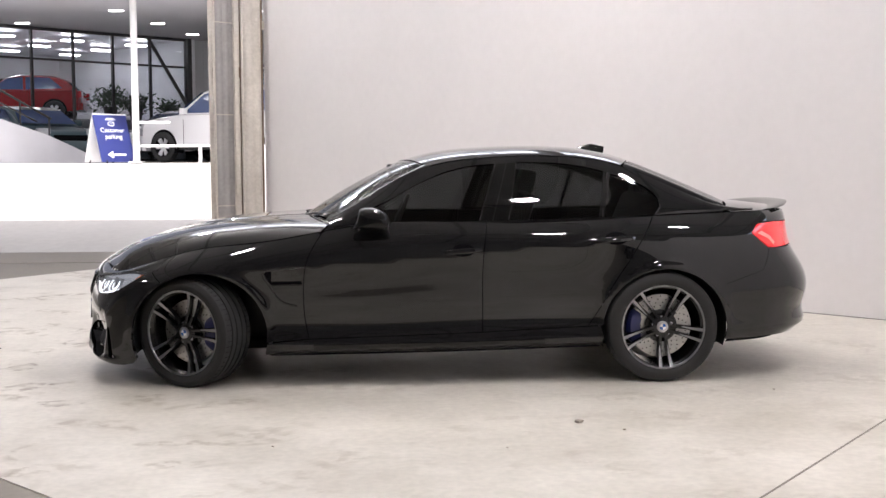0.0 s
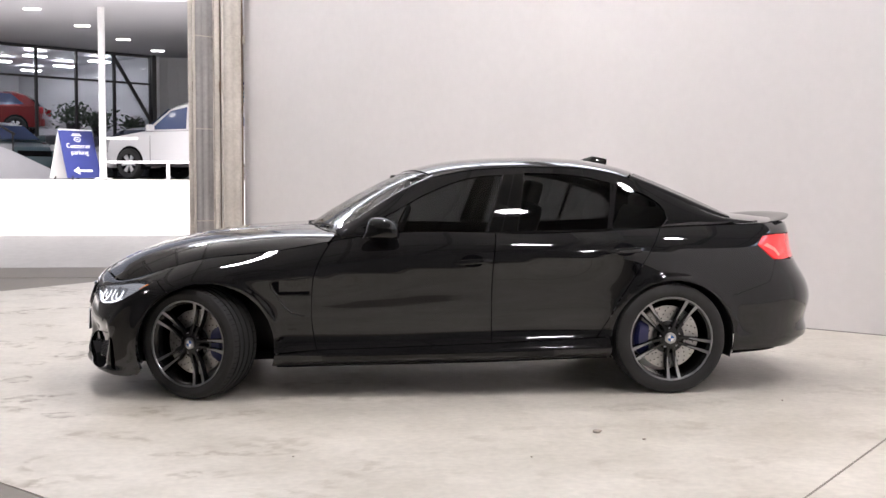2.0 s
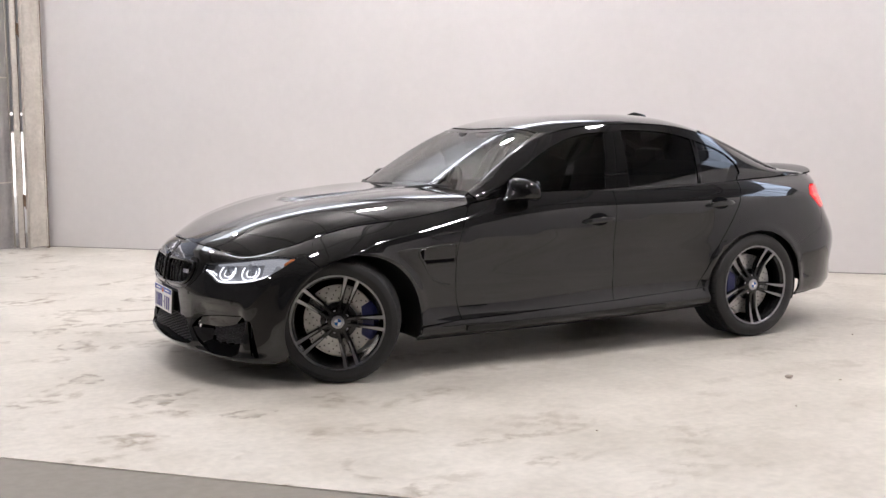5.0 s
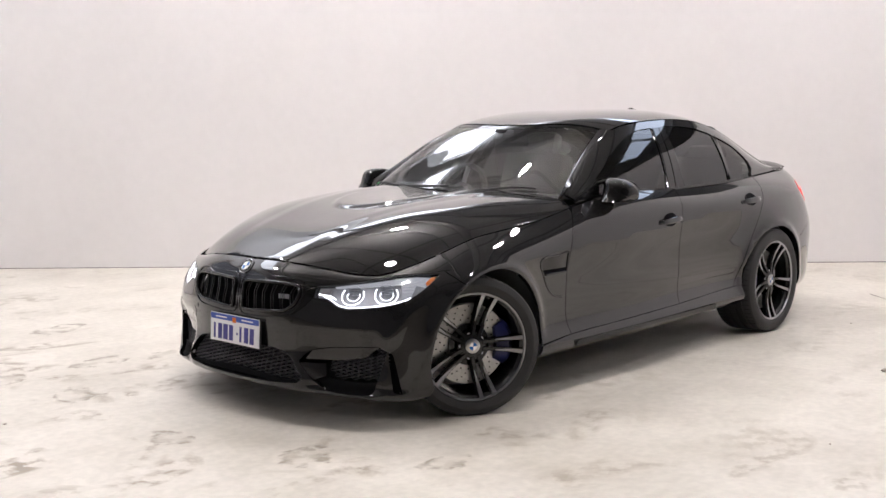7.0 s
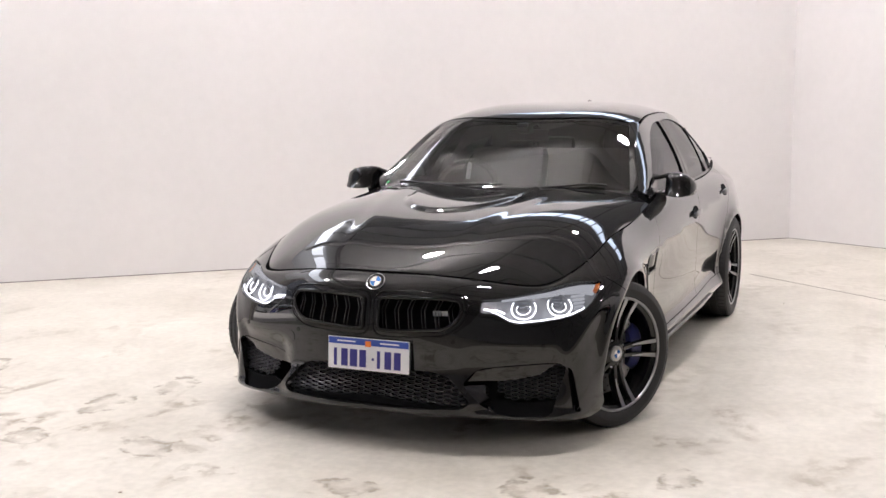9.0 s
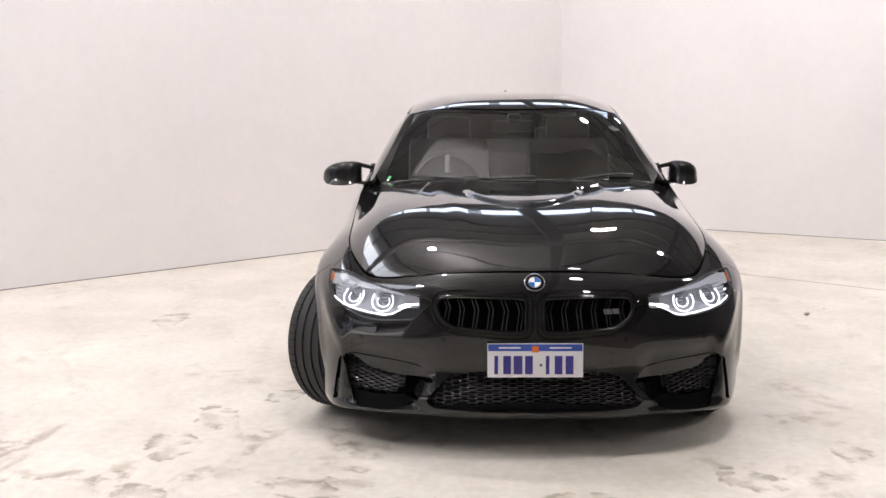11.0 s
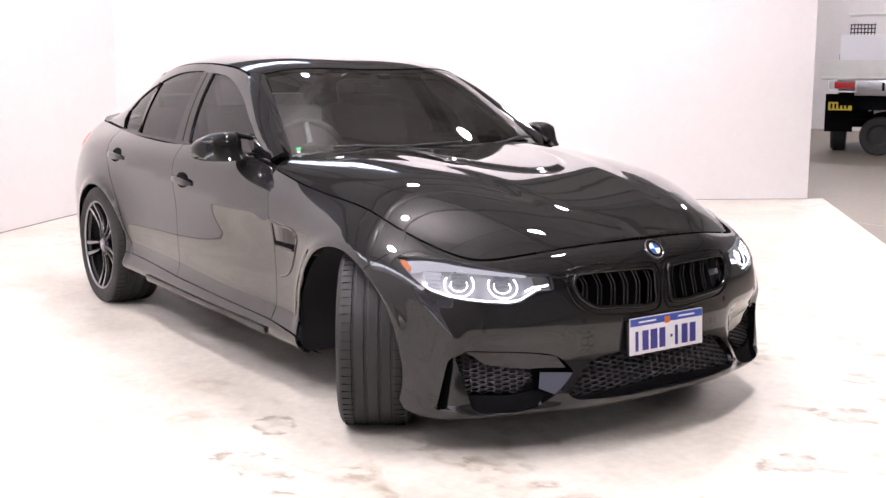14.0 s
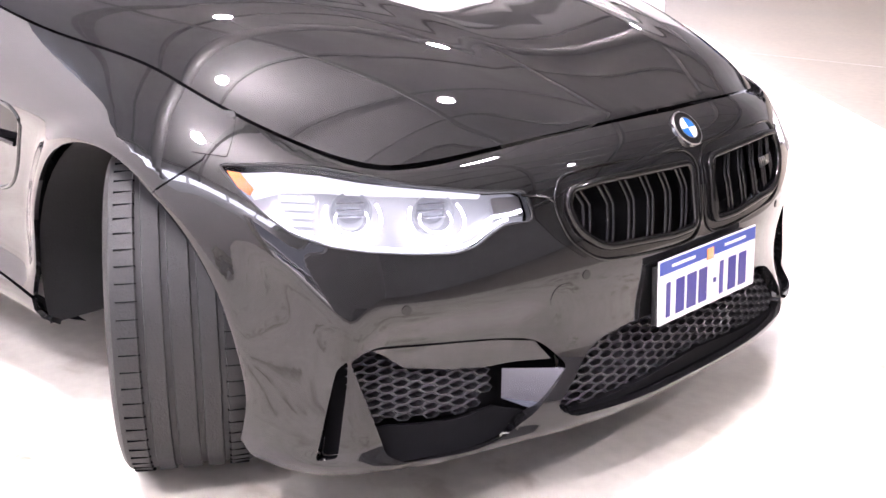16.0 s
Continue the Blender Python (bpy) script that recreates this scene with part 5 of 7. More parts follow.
# splitter ledge inside the centre intake
ledge_top = [(a, 0.2 + 0.03 * (1 - abs(a) / 0.42)) for a in np.linspace(-0.4, 0.4, 21)]
ledge = [(a, 0.19) for a in np.linspace(0.4, -0.4, 21)]
panel("intake_ledge", ledge_top + ledge, wrap, M_DARK, mid, "", 0.05, gap=0, off=-0.018, rim=0.02, toward=(-1, 0, 0))
for sd in (1, -1):
    si = recess("side_intake", SIDE_IN, 0.075, M_DARK, car, sd, "", 0.04, 0.03)
    box("intake_liner", (-0.43, sd * 0.77, 0.25), (0.012, 0.12, 0.13), M_DARK, si)
    honeycomb("grille_mesh", [(0.81, 0.355), (0.785, 0.37), (0.72, 0.332), (0.52, 0.312), (0.535, 0.27), (0.56, 0.243), (0.62, 0.228), (0.7, 0.225), (0.785, 0.226), (0.795, 0.3)], 0.034, 0.027, 0.0155, si, sd)
    # painted flap that leans in from the upper edge, and the dark floor under the mesh
    def flap_on(u, z):
        p = wrap(u, z)
        p[:, 0] += np.clip((0.372 - z) / 0.07, 0, 1.2) * 0.026
        return p
    panel("intake_flap", [(0.783, 0.376), (0.7, 0.372), (0.615, 0.367), (0.53, 0.359), (0.452, 0.346), (0.412, 0.304), (0.55, 0.303), (0.615, 0.311), (0.71, 0.327)], flap_on, M_PAINT, si, "gloss black flap", 0.02, gap=0, rim=0.02, side=sd)
    panel("intake_floor", [(0.767, 0.184), (0.74, 0.172), (0.6, 0.173), (0.53, 0.188), (0.49, 0.216), (0.55, 0.24), (0.62, 0.225), (0.7, 0.222), (0.783, 0.223)], wrap, M_DARK, si, "", 0.03, gap=0, off=-0.02, side=sd)
    # aero blade: the bright wall between the side and centre intakes, facing outwards
    bn = Vector((-0.5, 0.8, 0.33)).normalized()
    rim_ = [Vector(q) for q in ((-0.6, 0.466, 0.28), (-0.612, 0.48, 0.226), (-0.68, 0.444, 0.208), (-0.704, 0.42, 0.224), (-0.705, 0.392, 0.291))]
    bm = bmesh.new()
    f_ = [bm.verts.new((q.x, sd * q.y, q.z)) for q in rim_]
    g_ = [bm.verts.new((q.x, sd * q.y, q.z)) for q in (p_ - bn * 0.012 for p_ in rim_)]
    bm.faces.new(f_)
    bm.faces.new(g_[::-1])
    for k in range(5):
        bm.faces.new((f_[k], g_[k], g_[(k + 1) % 5], f_[(k + 1) % 5]))
    finish("intake_blade", bm, M_SATINB, si, "polished aero blade beside the intake")
    recess("air_slit", SLIT, 0.04, M_DARK, car, sd)
    if sd > 0:
        panel("tow_eye_cover", [(0.41 + 0.028 * math.cos(a), 0.433 + 0.028 * math.sin(a)) for a in np.linspace(0, 2 * math.pi, 25)[:-1]], wrap, M_PAINT, car, "", 0.02, gap=0, off=0.0012, rim=0.003, side=sd)
    for uu, zz in ((0.36, 0.47), (0.72, 0.452)):
        panel("parking_sensor", [(uu + 0.009 * math.cos(a), zz + 0.009 * math.sin(a)) for a in np.linspace(0, 2 * math.pi, 13)[:-1]], wrap, M_GLOSS, car, "", 0.02, gap=0, off=0.0015, rim=0.004, side=sd)
    # the wing's tip over the lamp
    us, zt_ = u_of(-0.28), float(np.interp(u_of(-0.29), UG, TAB[:, -1, 2]))
    panel("wing_tip", [(us - 0.04, 0.696), (us + 0.045, 0.7), (us + 0.035, zt_ - 0.001), (us - 0.045, zt_ - 0.006)], wrap, M_PAINT, car, "", 0.015, gap=0, lip=False, off=0.0011, side=sd)
    # kidney
    kd = recess("kidney_grille", KID, 0.075, M_DARK, car, sd, "gloss black kidney grille with double bars")
    strip_on("kidney_frame", inset(KID, 0.004), 0.0085, M_GLOSS, kd, "gloss black frame", 0.004, True, sd)
    strip_on("kidney_surround", inset(KID, -0.022), 0.0035, M_GLOSS, kd, "raised edge of the gloss black surround", 0.001, True, sd)
    panel("surround_plate", [(0.458, 0.633), (0.39, 0.637), (0.405, 0.6), (0.39, 0.55), (0.35, 0.51), (0.365, 0.503), (0.425, 0.545), (0.46, 0.585)], wrap, M_GLOSS, kd, "gloss black plate between lamp and grille", 0.02, gap=0, off=0.002, rim=0.004, side=sd)
    kmax = max(KID)
    strip_on("surround_tip", [(kmax[0] + 0.018, kmax[1] + 0.012), (0.43, 0.622), (0.475, 0.628)], 0.003, M_GLOSS, kd, "", 0.001, False, sd)
    for k in range(6):
        for dd in (-0.0075, 0.0075):
            uu = 0.068 + 0.058 * k + dd
            zs = [z for z in np.linspace(0.49, 0.65, 90) if inside(KID, [(uu, z)])[0]]
            if len(zs) > 4:
                strip_on("kidney_bar", [(uu + -0.017 * min(1.0, (zs[-1] - z) / (0.36 * (zs[-1] - zs[0])), 0.25 + 0.75 * (z - zs[0]) / (0.64 * (zs[-1] - zs[0]))), z) for z in np.linspace(zs[0], zs[-1], 9)], 0.0036, M_BARS, kd, "", -0.008, False, sd, 1.0)
    # head lamp
    lamp = recess("head_lamp", HEAD, 0.05, M_LHOUS, car, sd, "bright lit head lamp with two ring lights")
    panel("lamp_glass", inset(HEAD, 0.003), wrap, M_LENS, lamp, "clear lens", 0.05, gap=0, lip=False, off=-0.001, side=sd)
    strip_on("lamp_seal", HEAD, 0.0022, M_SEAL, lamp, "", -0.002, True, sd)
    for uu, zz, ru, rz in ((0.795, 0.612, 0.054, 0.042), (0.64, 0.604, 0.05, 0.042)):
        # two nested light guides, open at the top
        for k, w in ((1.0, 0.0028), (0.58, 0.002)):
            bow = [(uu + ru * k * math.cos(a), zz + rz * (0.9 if k < 1 else 1) * k * math.sin(a)) for a in np.linspace(radians(150), radians(390), 30)]
            strip_on("ring_light", bow, w, M_DRL, lamp, "lit white ring", -0.011 if k == 1 else -0.02, False, sd)
        c = wrap(np.array([uu]), np.array([zz]))[0]
        c2 = wrap(np.array([uu + 0.02]), np.array([zz]))[0] - wrap(np.array([uu - 0.02]), np.array([zz]))[0]
        d = Vector((-c2[1], c2[0], 0)).normalized()
        if d.x > 0:
            d = -d
        mm = look(Vector((c[0], sd * c[1], c[2])) - Vector((d.x, sd * d.y, 0)) * 0.048, Vector((c[0], sd * c[1], c[2])) + Vector((d.x, sd * d.y, 0)))
        lathe("projector", [(0.024, 0.0), (0.024, -0.008), (0.02, -0.016), (0.012, -0.021), (0.0005, -0.023)], M_LENS, lamp, "projector lens", 28, mm, "z")
        lathe("lamp_bowl", [(0.038, -0.02), (0.034, -0.004), (0.026, 0.004), (0.001, 0.008)], M_BOWL, lamp, "bright lamp bowl", 28, mm, "z")
        for q in (-0.012, 0.0, 0.012):
            box("bowl_rib", (0, q, -0.004), (0.05, 0.0022, 0.01), M_SATIN, lamp, "", 0, mm)
    low_e = [p for p in HEAD if p[1] < 0.6 and 0.5 < p[0] < 0.95]
    strip_on("light_strip", [(a, b + 0.009) for a, b in sorted(low_e)], 0.003, M_DRL, lamp, "", -0.012, False, sd)
    panel("lamp_brow", [(0.985, 0.646), (0.93, 0.658), (0.855, 0.658), (0.79, 0.653), (0.65, 0.642), (0.55, 0.632), (0.545, 0.637), (0.62, 0.648), (0.735, 0.663), (0.87, 0.68), (0.945, 0.684), (1.03, 0.68)], wrap, M_BROW, lamp, "lit white brow of the lamp", 0.03, gap=0, off=-0.014, rim=0.012, side=sd)
    panel("lamp_backing", [(0.86, 0.583), (0.93, 0.606), (0.955, 0.65), (0.862, 0.65)], wrap, M_BOWL, lamp, "", 0.03, gap=0, off=-0.034, rim=0.006, side=sd)
    for k in range(5):
        zz = 0.59 + 0.0135 * k
        panel("lamp_fin", [(0.868, zz), (0.905 + 0.008 * k, zz + 0.002), (0.905 + 0.008 * k, zz + 0.008), (0.868, zz + 0.006)], wrap, M_BROW, lamp, "", 0.03, gap=0, off=-0.016, rim=0.012, side=sd)
    panel("turn_lamp", rounded([(0.472, 0.594), (0.53, 0.6), (0.528, 0.63), (0.472, 0.63)], 0.005, 2), wrap, M_SATIN, lamp, "", 0.02, gap=0, off=-0.02, rim=0.012, side=sd)
    strip_on("light_strip", [(0.478, 0.604), (0.5, 0.6), (0.535, 0.598), (0.565, 0.585)], 0.0035, M_DRL, lamp, "", -0.014, False, sd)
    panel("amber_reflector", [(1.05, 0.68), (1.02, 0.678), (0.985, 0.656), (0.99, 0.646), (1.015, 0.656)], wrap, M_AMBER, lamp, "amber side reflector", 0.03, gap=0, off=-0.008, rim=0.004, side=sd)
# badge on one kidney: three slanted stripes and a block
for k, m_ in enumerate((M_SATIN, M_SATIN, M_SATIN, M_CHROME)):
    u_ = -0.272 - 0.012 * k
    w_ = 0.008 if k < 3 else 0.026
    panel("kidney_badge", [(u_, 0.572), (u_ - w_, 0.572), (u_ - w_ + 0.004, 0.592), (u_ + 0.004, 0.592)], wrap, m_, car, "small badge in the kidney grille", 0.02, gap=0, off=-0.004, rim=0.004, toward=(-1, 0, 0))

# roundel above the kidneys
bc = wrap(np.array([0.0]), np.array([0.690]))[0]
nb = np.cross(wrap(np.array([0.01]), np.array([0.69]))[0] - wrap(np.array([-0.01]), np.array([0.69]))[0], wrap(np.array([0.0]), np.array([0.7]))[0] - wrap(np.array([0.0]), np.array([0.68]))[0])
nb = Vector(nb / np.linalg.norm(nb))
if nb.x > 0:
    nb = -nb
RB = Matrix.Translation(Vector(bc) + nb * 0.001) @ nb.to_track_quat("Z", "Y").to_matrix().to_4x4()
rnd = lathe("roundel", [(0.041, -0.004), (0.041, 0.003), (0.0385, 0.005), (0.0365, 0.004)], M_CHROME, car, "round badge in blue and white with a chrome edge", 40, RB, "z")
lathe("roundel_ring", [(0.037, 0.002), (0.037, 0.0045), (0.0245, 0.005)], M_GLOSS, rnd, "", 40, RB, "z")
lathe("roundel_edge", [(0.0255, 0.003), (0.0255, 0.006), (0.0235, 0.006)], M_CHROME, rnd, "", 40, RB, "z")
for k, m_ in enumerate((M_BADGEB, M_WHITE, M_BADGEB, M_WHITE)):
    bm = bmesh.new()
    bm.faces.new([bm.verts.new(RB @ Vector((x, y, 0.0055))) for x, y in [(0, 0)] + [(0.0238 * math.cos(radians(90 * k + a)), 0.0238 * math.sin(radians(90 * k + a))) for a in range(0, 91, 15)]])
    finish("roundel_quarter", bm, m_, rnd)

# number plate with plain bars for its characters
PM = Matrix.Translation((-0.757, 0, 0.398)) @ Matrix.Rotation(radians(3), 4, "Y") @ Matrix(((0, 0, -1, 0), (-1, 0, 0, 0), (0, 1, 0, 0), (0, 0, 0, 1)))
def on_plate(name, x, y, w, h, z, d, material, parent, label="", bevel=0.0):
    bm = bmesh.new()
    box_into(bm, x, y, z, w, h, d, PM, bevel)
    return finish(name, bm, material, parent, label, bevel > 0)
on_plate("plate_holder", 0, -0.006, 0.376, 0.12, -0.008, 0.012, M_PLAST, car, "black plate holder", 0.003)
plate = on_plate("number_plate", 0, 0, 0.372, 0.134, 0, 0.003, M_PLATEW, car, "white number plate with a blue band and blue bars", 0.0012)
on_plate("plate_band", 0, 0.0505, 0.366, 0.027, 0.0022, 0.001, M_PLATEB, plate, "blue band")
for x in (-0.1, 0.098):
    on_plate("band_bar", x, 0.05, 0.085, 0.006, 0.0032, 0.001, M_PLATEW, plate)
on_plate("band_emblem", 0.0, 0.044, 0.026, 0.024, 0.0032, 0.001, M_AMBER, plate)
for k in range(7):
    x = -0.152 + 0.0425 * k + (0.03 if k > 3 else 0)
    w = (0.014, 0.03, 0.034, 0.03, 0.014, 0.03, 0.03)[k]
    on_plate("plate_character", x, -0.018, w, 0.072, 0.0024, 0.0012, M_PURP, plate)
on_plate("plate_dash", 0.022, -0.018, 0.01, 0.01, 0.0024, 0.0012, M_PURP, plate)

# ---- flank details ----
for sd in (1, -1):
    # side gill: a painted hollow, deep at its front edge, with a dark slot and a bar under it
    def gill_on(x, z):
        p = flank(x, z)
        p[:, 1] -= 0.004 + 0.026 * (1 - sstep(0.44, 0.62, p[:, 0]))
        return p
    gill = panel("side_gill", inset(VENT, -0.004), gill_on, M_PAINT, car, "gloss black side gill behind the front wheel", 0.02, gap=0, lip=False, side=sd)
    panel("gill_slot", [(0.475, 0.626), (0.648, 0.63), (0.648, 0.615), (0.56, 0.611), (0.48, 0.614)], gill_on, M_DARK, gill, "", 0.02, gap=0, lip=False, off=0.002, side=sd)
    strip_on("gill_bar", [(u_of(x), 0.609 + 0.01 * (x - 0.45)) for x in np.linspace(0.475, 0.65, 8)], 0.0055, M_GLOSS, gill, "gloss black bar", 0.002, False, sd)
    # raised edge that frames the gill: along the top and down in a tail towards the sill
    edge = smooth_line([(0.652, 0.71), (0.52, 0.7), (0.435, 0.69), (0.42, 0.675), (0.44, 0.635), (0.48, 0.57), (0.53, 0.51), (0.62, 0.482)], 30)
    strip_on("gill_edge", [(u_of(x), z) for x, z in edge], 0.0055, M_PAINT, gill, "", -0.001, False, sd)
    # door handles over their cups
    for x0, z0 in ((1.609, 0.803), (2.527, 0.868)):
        cup = [(x0 + 0.002 + 0.068 * math.cos(a), z0 + 0.003 + 0.037 * math.sin(a)) for a in np.linspace(0, 2 * math.pi, 29)[:-1]]
        # no real hollow: a flat matt black plate gives the cup's shade
        panel("handle_cup_shade", cup, flank, M_DARK, car, "flat black plate as the shaded hollow behind the handle", 0.02, gap=0, off=0.0035, lip=False, side=sd)
        bm = bmesh.new()
        rows = []
        for q in np.linspace(-1, 1, 19):
            x = x0 + 0.119 * q
            p, p2 = flank(np.array([x, x]), np.array([z0 - 0.012, z0 + 0.012]))
            f = math.sqrt(max(0.02, 1 - abs(q) ** 3))
            zc_ = z0 + 0.007 * q
            sec_ = []
            for a in np.linspace(0, 2 * math.pi, 17)[:-1]:
                c, s_ = math.cos(a), math.sin(a)
                c, s_ = math.copysign(abs(c) ** 0.45, c), math.copysign(abs(s_) ** 0.6, s_)
                base = p[1] + (p2[1] - p[1]) * (0.5 + 0.5 * s_)
                sec_.append(bm.verts.new((x, sd * (base + 0.004 + 0.016 * (1 - q**4) + 0.007 * f * c), zc_ + 0.0165 * f * s_)))
            rows.append(sec_)
        for a, b in zip(rows, rows[1:]):
            for i in range(16):
                bm.faces.new((a[i], a[(i + 1) % 16], b[(i + 1) % 16], b[i]))
        bm.faces.new(rows[0]); bm.faces.new(rows[-1])
        finish("door_handle", bm, M_PAINT, car, "gloss black pull handle", True, 50)
    # skirt blade along the sill
    blade = [(x, 0.235 + 0.016 * x) for x in np.linspace(0.72, 2.1, 16)] + [(x, 0.208 + 0.016 * x + 0.012 * math.sin(math.pi * (x - 0.72) / 1.38)) for x in np.linspace(2.1, 0.72, 16)]
    panel("skirt_blade", blade, flank, M_GLOSS, car, "", 0.04, gap=0, off=0.012, rim=0.014, side=sd)
    # mirror: shell, foot with two arms, glass
    def ring(y, x0, x1, z0, z1):
        """One slice of the shell: flat below, hollow in front, round over the back."""
        prof = smooth_line([(0.0, 0.04), (0.09, 0.24), (0.15, 0.52), (0.2, 0.82), (0.27, 0.96), (0.42, 1.0), (0.62, 0.98), (0.82, 0.86), (0.95, 0.62), (1.0, 0.3), (0.99, 0.08), (0.94, 0.0), (0.6, -0.02), (0.25, 0.0)], 26)
        y = 0.835 + (y - 0.835) * (1.0 if sd > 0 else 0.72)
        return [(x0 + (x1 - x0) * a, sd * y, z0 + (z1 - z0) * b) for a, b in prof]
    secs = [ring(0.835, 1.02, 1.14, 0.962, 1.05), ring(0.85, 0.985, 1.155, 0.948, 1.062), ring(0.88, 0.955, 1.168, 0.94, 1.066), ring(0.93, 0.945, 1.175, 0.937, 1.064), ring(0.98, 0.955, 1.172, 0.939, 1.054), ring(1.015, 0.985, 1.162, 0.947, 1.036), ring(1.035, 1.03, 1.145, 0.96, 1.015), ring(1.042, 1.06, 1.125, 0.972, 1.0)]
    bm = bmesh.new()
    rows = [[bm.verts.new(p) for p in r_] for r_ in secs]
    for a, b in zip(rows, rows[1:]):
        for i in range(len(a)):
            bm.faces.new((a[i], a[(i + 1) % len(a)], b[(i + 1) % len(a)], b[i]))
    bm.faces.new(rows[0]); bm.faces.new(rows[-1])
    mirror = finish("wing_mirror", bm, M_GLOSS, car, "gloss black twin-arm door mirror", True, 60)
    tube("mirror_arm", [(1.0, sd * 0.77, 0.945), (1.02, sd * 0.83, 0.953), (1.06, sd * 0.9, 0.96)], [0.022, 0.018, 0.02], M_GLOSS, mirror, "", 10, flat=0.6)
    tube("mirror_arm", [(1.05, sd * 0.77, 1.03), (1.055, sd * 0.81, 1.04), (1.065, sd * 0.86, 1.05)], [0.012, 0.011, 0.014], M_GLOSS, mirror, "", 10)
    bm = bmesh.new()
    bm.faces.new([bm.verts.new((1.163, p[1], 1.008 + (p[2] - 1.008) * 0.85)) for p in [(0, sd * ((0.935 if sd > 0 else 0.905) + (0.07 if sd > 0 else 0.05) * math.cos(a)), 1.008 + 0.045 * math.sin(a)) for a in np.linspace(0, 2 * math.pi, 21)[:-1]]])
    finish("mirror_glass", bm, M_CHROME, mirror, "mirror glass")
    prism("mirror_foot", [(0.86, 0.962), (1.06, 0.972), (1.1, 1.05), (1.05, 1.035), (0.93, 0.985)], sd * 0.752, sd * 0.782, M_GLOSS, mirror)
# roof aerial fin
bm = bmesh.new()
rows = []
for q in np.linspace(0, 1, 9):
    x = 2.43 + 0.19 * q
    zr = float(roof(np.array([x]), np.array([0.0]))[0, 2]) - 0.004
    hgt, wd = 0.052 * min(1.0, 1.9 * q) ** 0.9 + 0.002, 0.036 * math.sqrt(max(0.05, 1 - (2 * q - 1.1) ** 2 * 0.8))
    rows.append([bm.verts.new((x + 0.01 * v * q, wd * (1 - v**1.5 * 0.85) * s, zr + hgt * v)) for s, v in ((-1, 0), (-1, 0.5), (-1, 0.9), (0, 1), (1, 0.9), (1, 0.5), (1, 0))])
for a, b in zip(rows, rows[1:]):
    for i in range(6):
        bm.faces.new((a[i], a[i + 1], b[i + 1], b[i]))
bm.faces.new(rows[0]); bm.faces.new(rows[-1])
finish("aerial_fin", bm, M_GLOSS, car, "black roof aerial fin", True, 50)
# wipers and the cowl strip under the screen
for y0, y1 in ((0.55, -0.08), (-0.02, -0.6)):
    pts = []
    for q in np.linspace(0, 1, 10):
        a = (y0 + (y1 - y0) * q) / 0.72
        p = windscreen(np.array([a]), np.array([0.02 + 0.05 * q * (1 if y0 > 0 else 0.6)]))[0]
        pts.append((p[0] - 0.008, p[1], p[2] + 0.012))
    tube("wiper", pts, 0.0065, M_SEAL, car, "black wiper")
cow = [(-0.98, -0.04), (0.98, -0.04), (0.98, 0.012), (-0.98, 0.012)]
panel("cowl_strip", cow, windscreen, M_PLAST, car, "", 0.07, gap=0, lip=False, off=0.002, toward=(-1, 0, 1))
panel("screen_band", [(-0.975, 0.93), (0.975, 0.93), (0.975, 0.985), (-0.975, 0.985)], windscreen, M_GLOSS, car, "", 0.07, gap=0, lip=False, off=0.001, toward=(-1, 0, 1))
panel("green_sticker", [(0.955, 0.055), (0.93, 0.055), (0.93, 0.08), (0.955, 0.08)], windscreen, M_GREEN, car, "small green window sticker", 0.02, gap=0, lip=False, off=0.0015, toward=(-1, 0, 1))
panel("white_sticker", [(0.955, 0.03), (0.937, 0.03), (0.937, 0.05), (0.955, 0.05)], windscreen, M_WHITE, car, "", 0.02, gap=0, lip=False, off=0.0015, toward=(-1, 0, 1))

# ---- cabin ----
bm = bmesh.new()
box_into(bm, 0.93, 0, 0.86, 0.36, 1.38, 0.2, None, 0.05)
box_into(bm, 0.98, 0.37, 0.955, 0.2, 0.36, 0.06, None, 0.025)
finish("dashboard", bm, M_SEAT, car, "black dashboard", True)
SW = pose(1.24, 0.37, 0.92, 0, -66, 0)
tube("steering_wheel", [SW @ Vector((0.185 * math.cos(a), 0.185 * math.sin(a), 0)) for a in np.linspace(0, 2 * math.pi, 37)[:-1]], 0.016, M_SEAT, car, "black leather steering wheel", 10, True)
lathe("steering_boss", [(0.075, -0.02), (0.07, 0.015), (0.0005, 0.02)], M_SEAT, car, "", 24, SW, "z")
for a in (180, 0, 270):
    tube("steering_spoke", [SW @ Vector((0.06 * math.cos(radians(a)), 0.06 * math.sin(radians(a)), 0)), SW @ Vector((0.18 * math.cos(radians(a)), 0.18 * math.sin(radians(a)), 0))], 0.014, M_SATIN, car)
for y in (0.37, -0.37):
    seat = box("front_seat", (1.62, y, 0.5), (0.5, 0.5, 0.2), M_SEAT, car, "black leather front seat", 0.06)
    box("backrest", (0, 0, 0), (0.14, 0.5, 0.66), M_SEAT, seat, "", 0.055, pose(1.93, y, 0.83, 0, 18, 0))
    box("headrest", (0, 0, 0), (0.1, 0.27, 0.17), M_SEAT, seat, "", 0.045, pose(2.05, y, 1.2, 0, 14, 0))
box("rear_bench", (2.55, 0, 0.52), (0.5, 1.2, 0.22), M_SEAT, car, "", 0.06)
box("rear_backrest", (0, 0, 0), (0.16, 1.2, 0.6), M_SEAT, car, "", 0.06, pose(2.85, 0, 0.82, 0, 22, 0))
for y in (0.35, -0.35):
    box("rear_headrest", (2.95, y, 1.13), (0.1, 0.26, 0.12), M_SEAT, car, "", 0.04)
box("parcel_shelf", (3.13, 0, 0.985), (0.5, 1.1, 0.03), M_DARK, car)
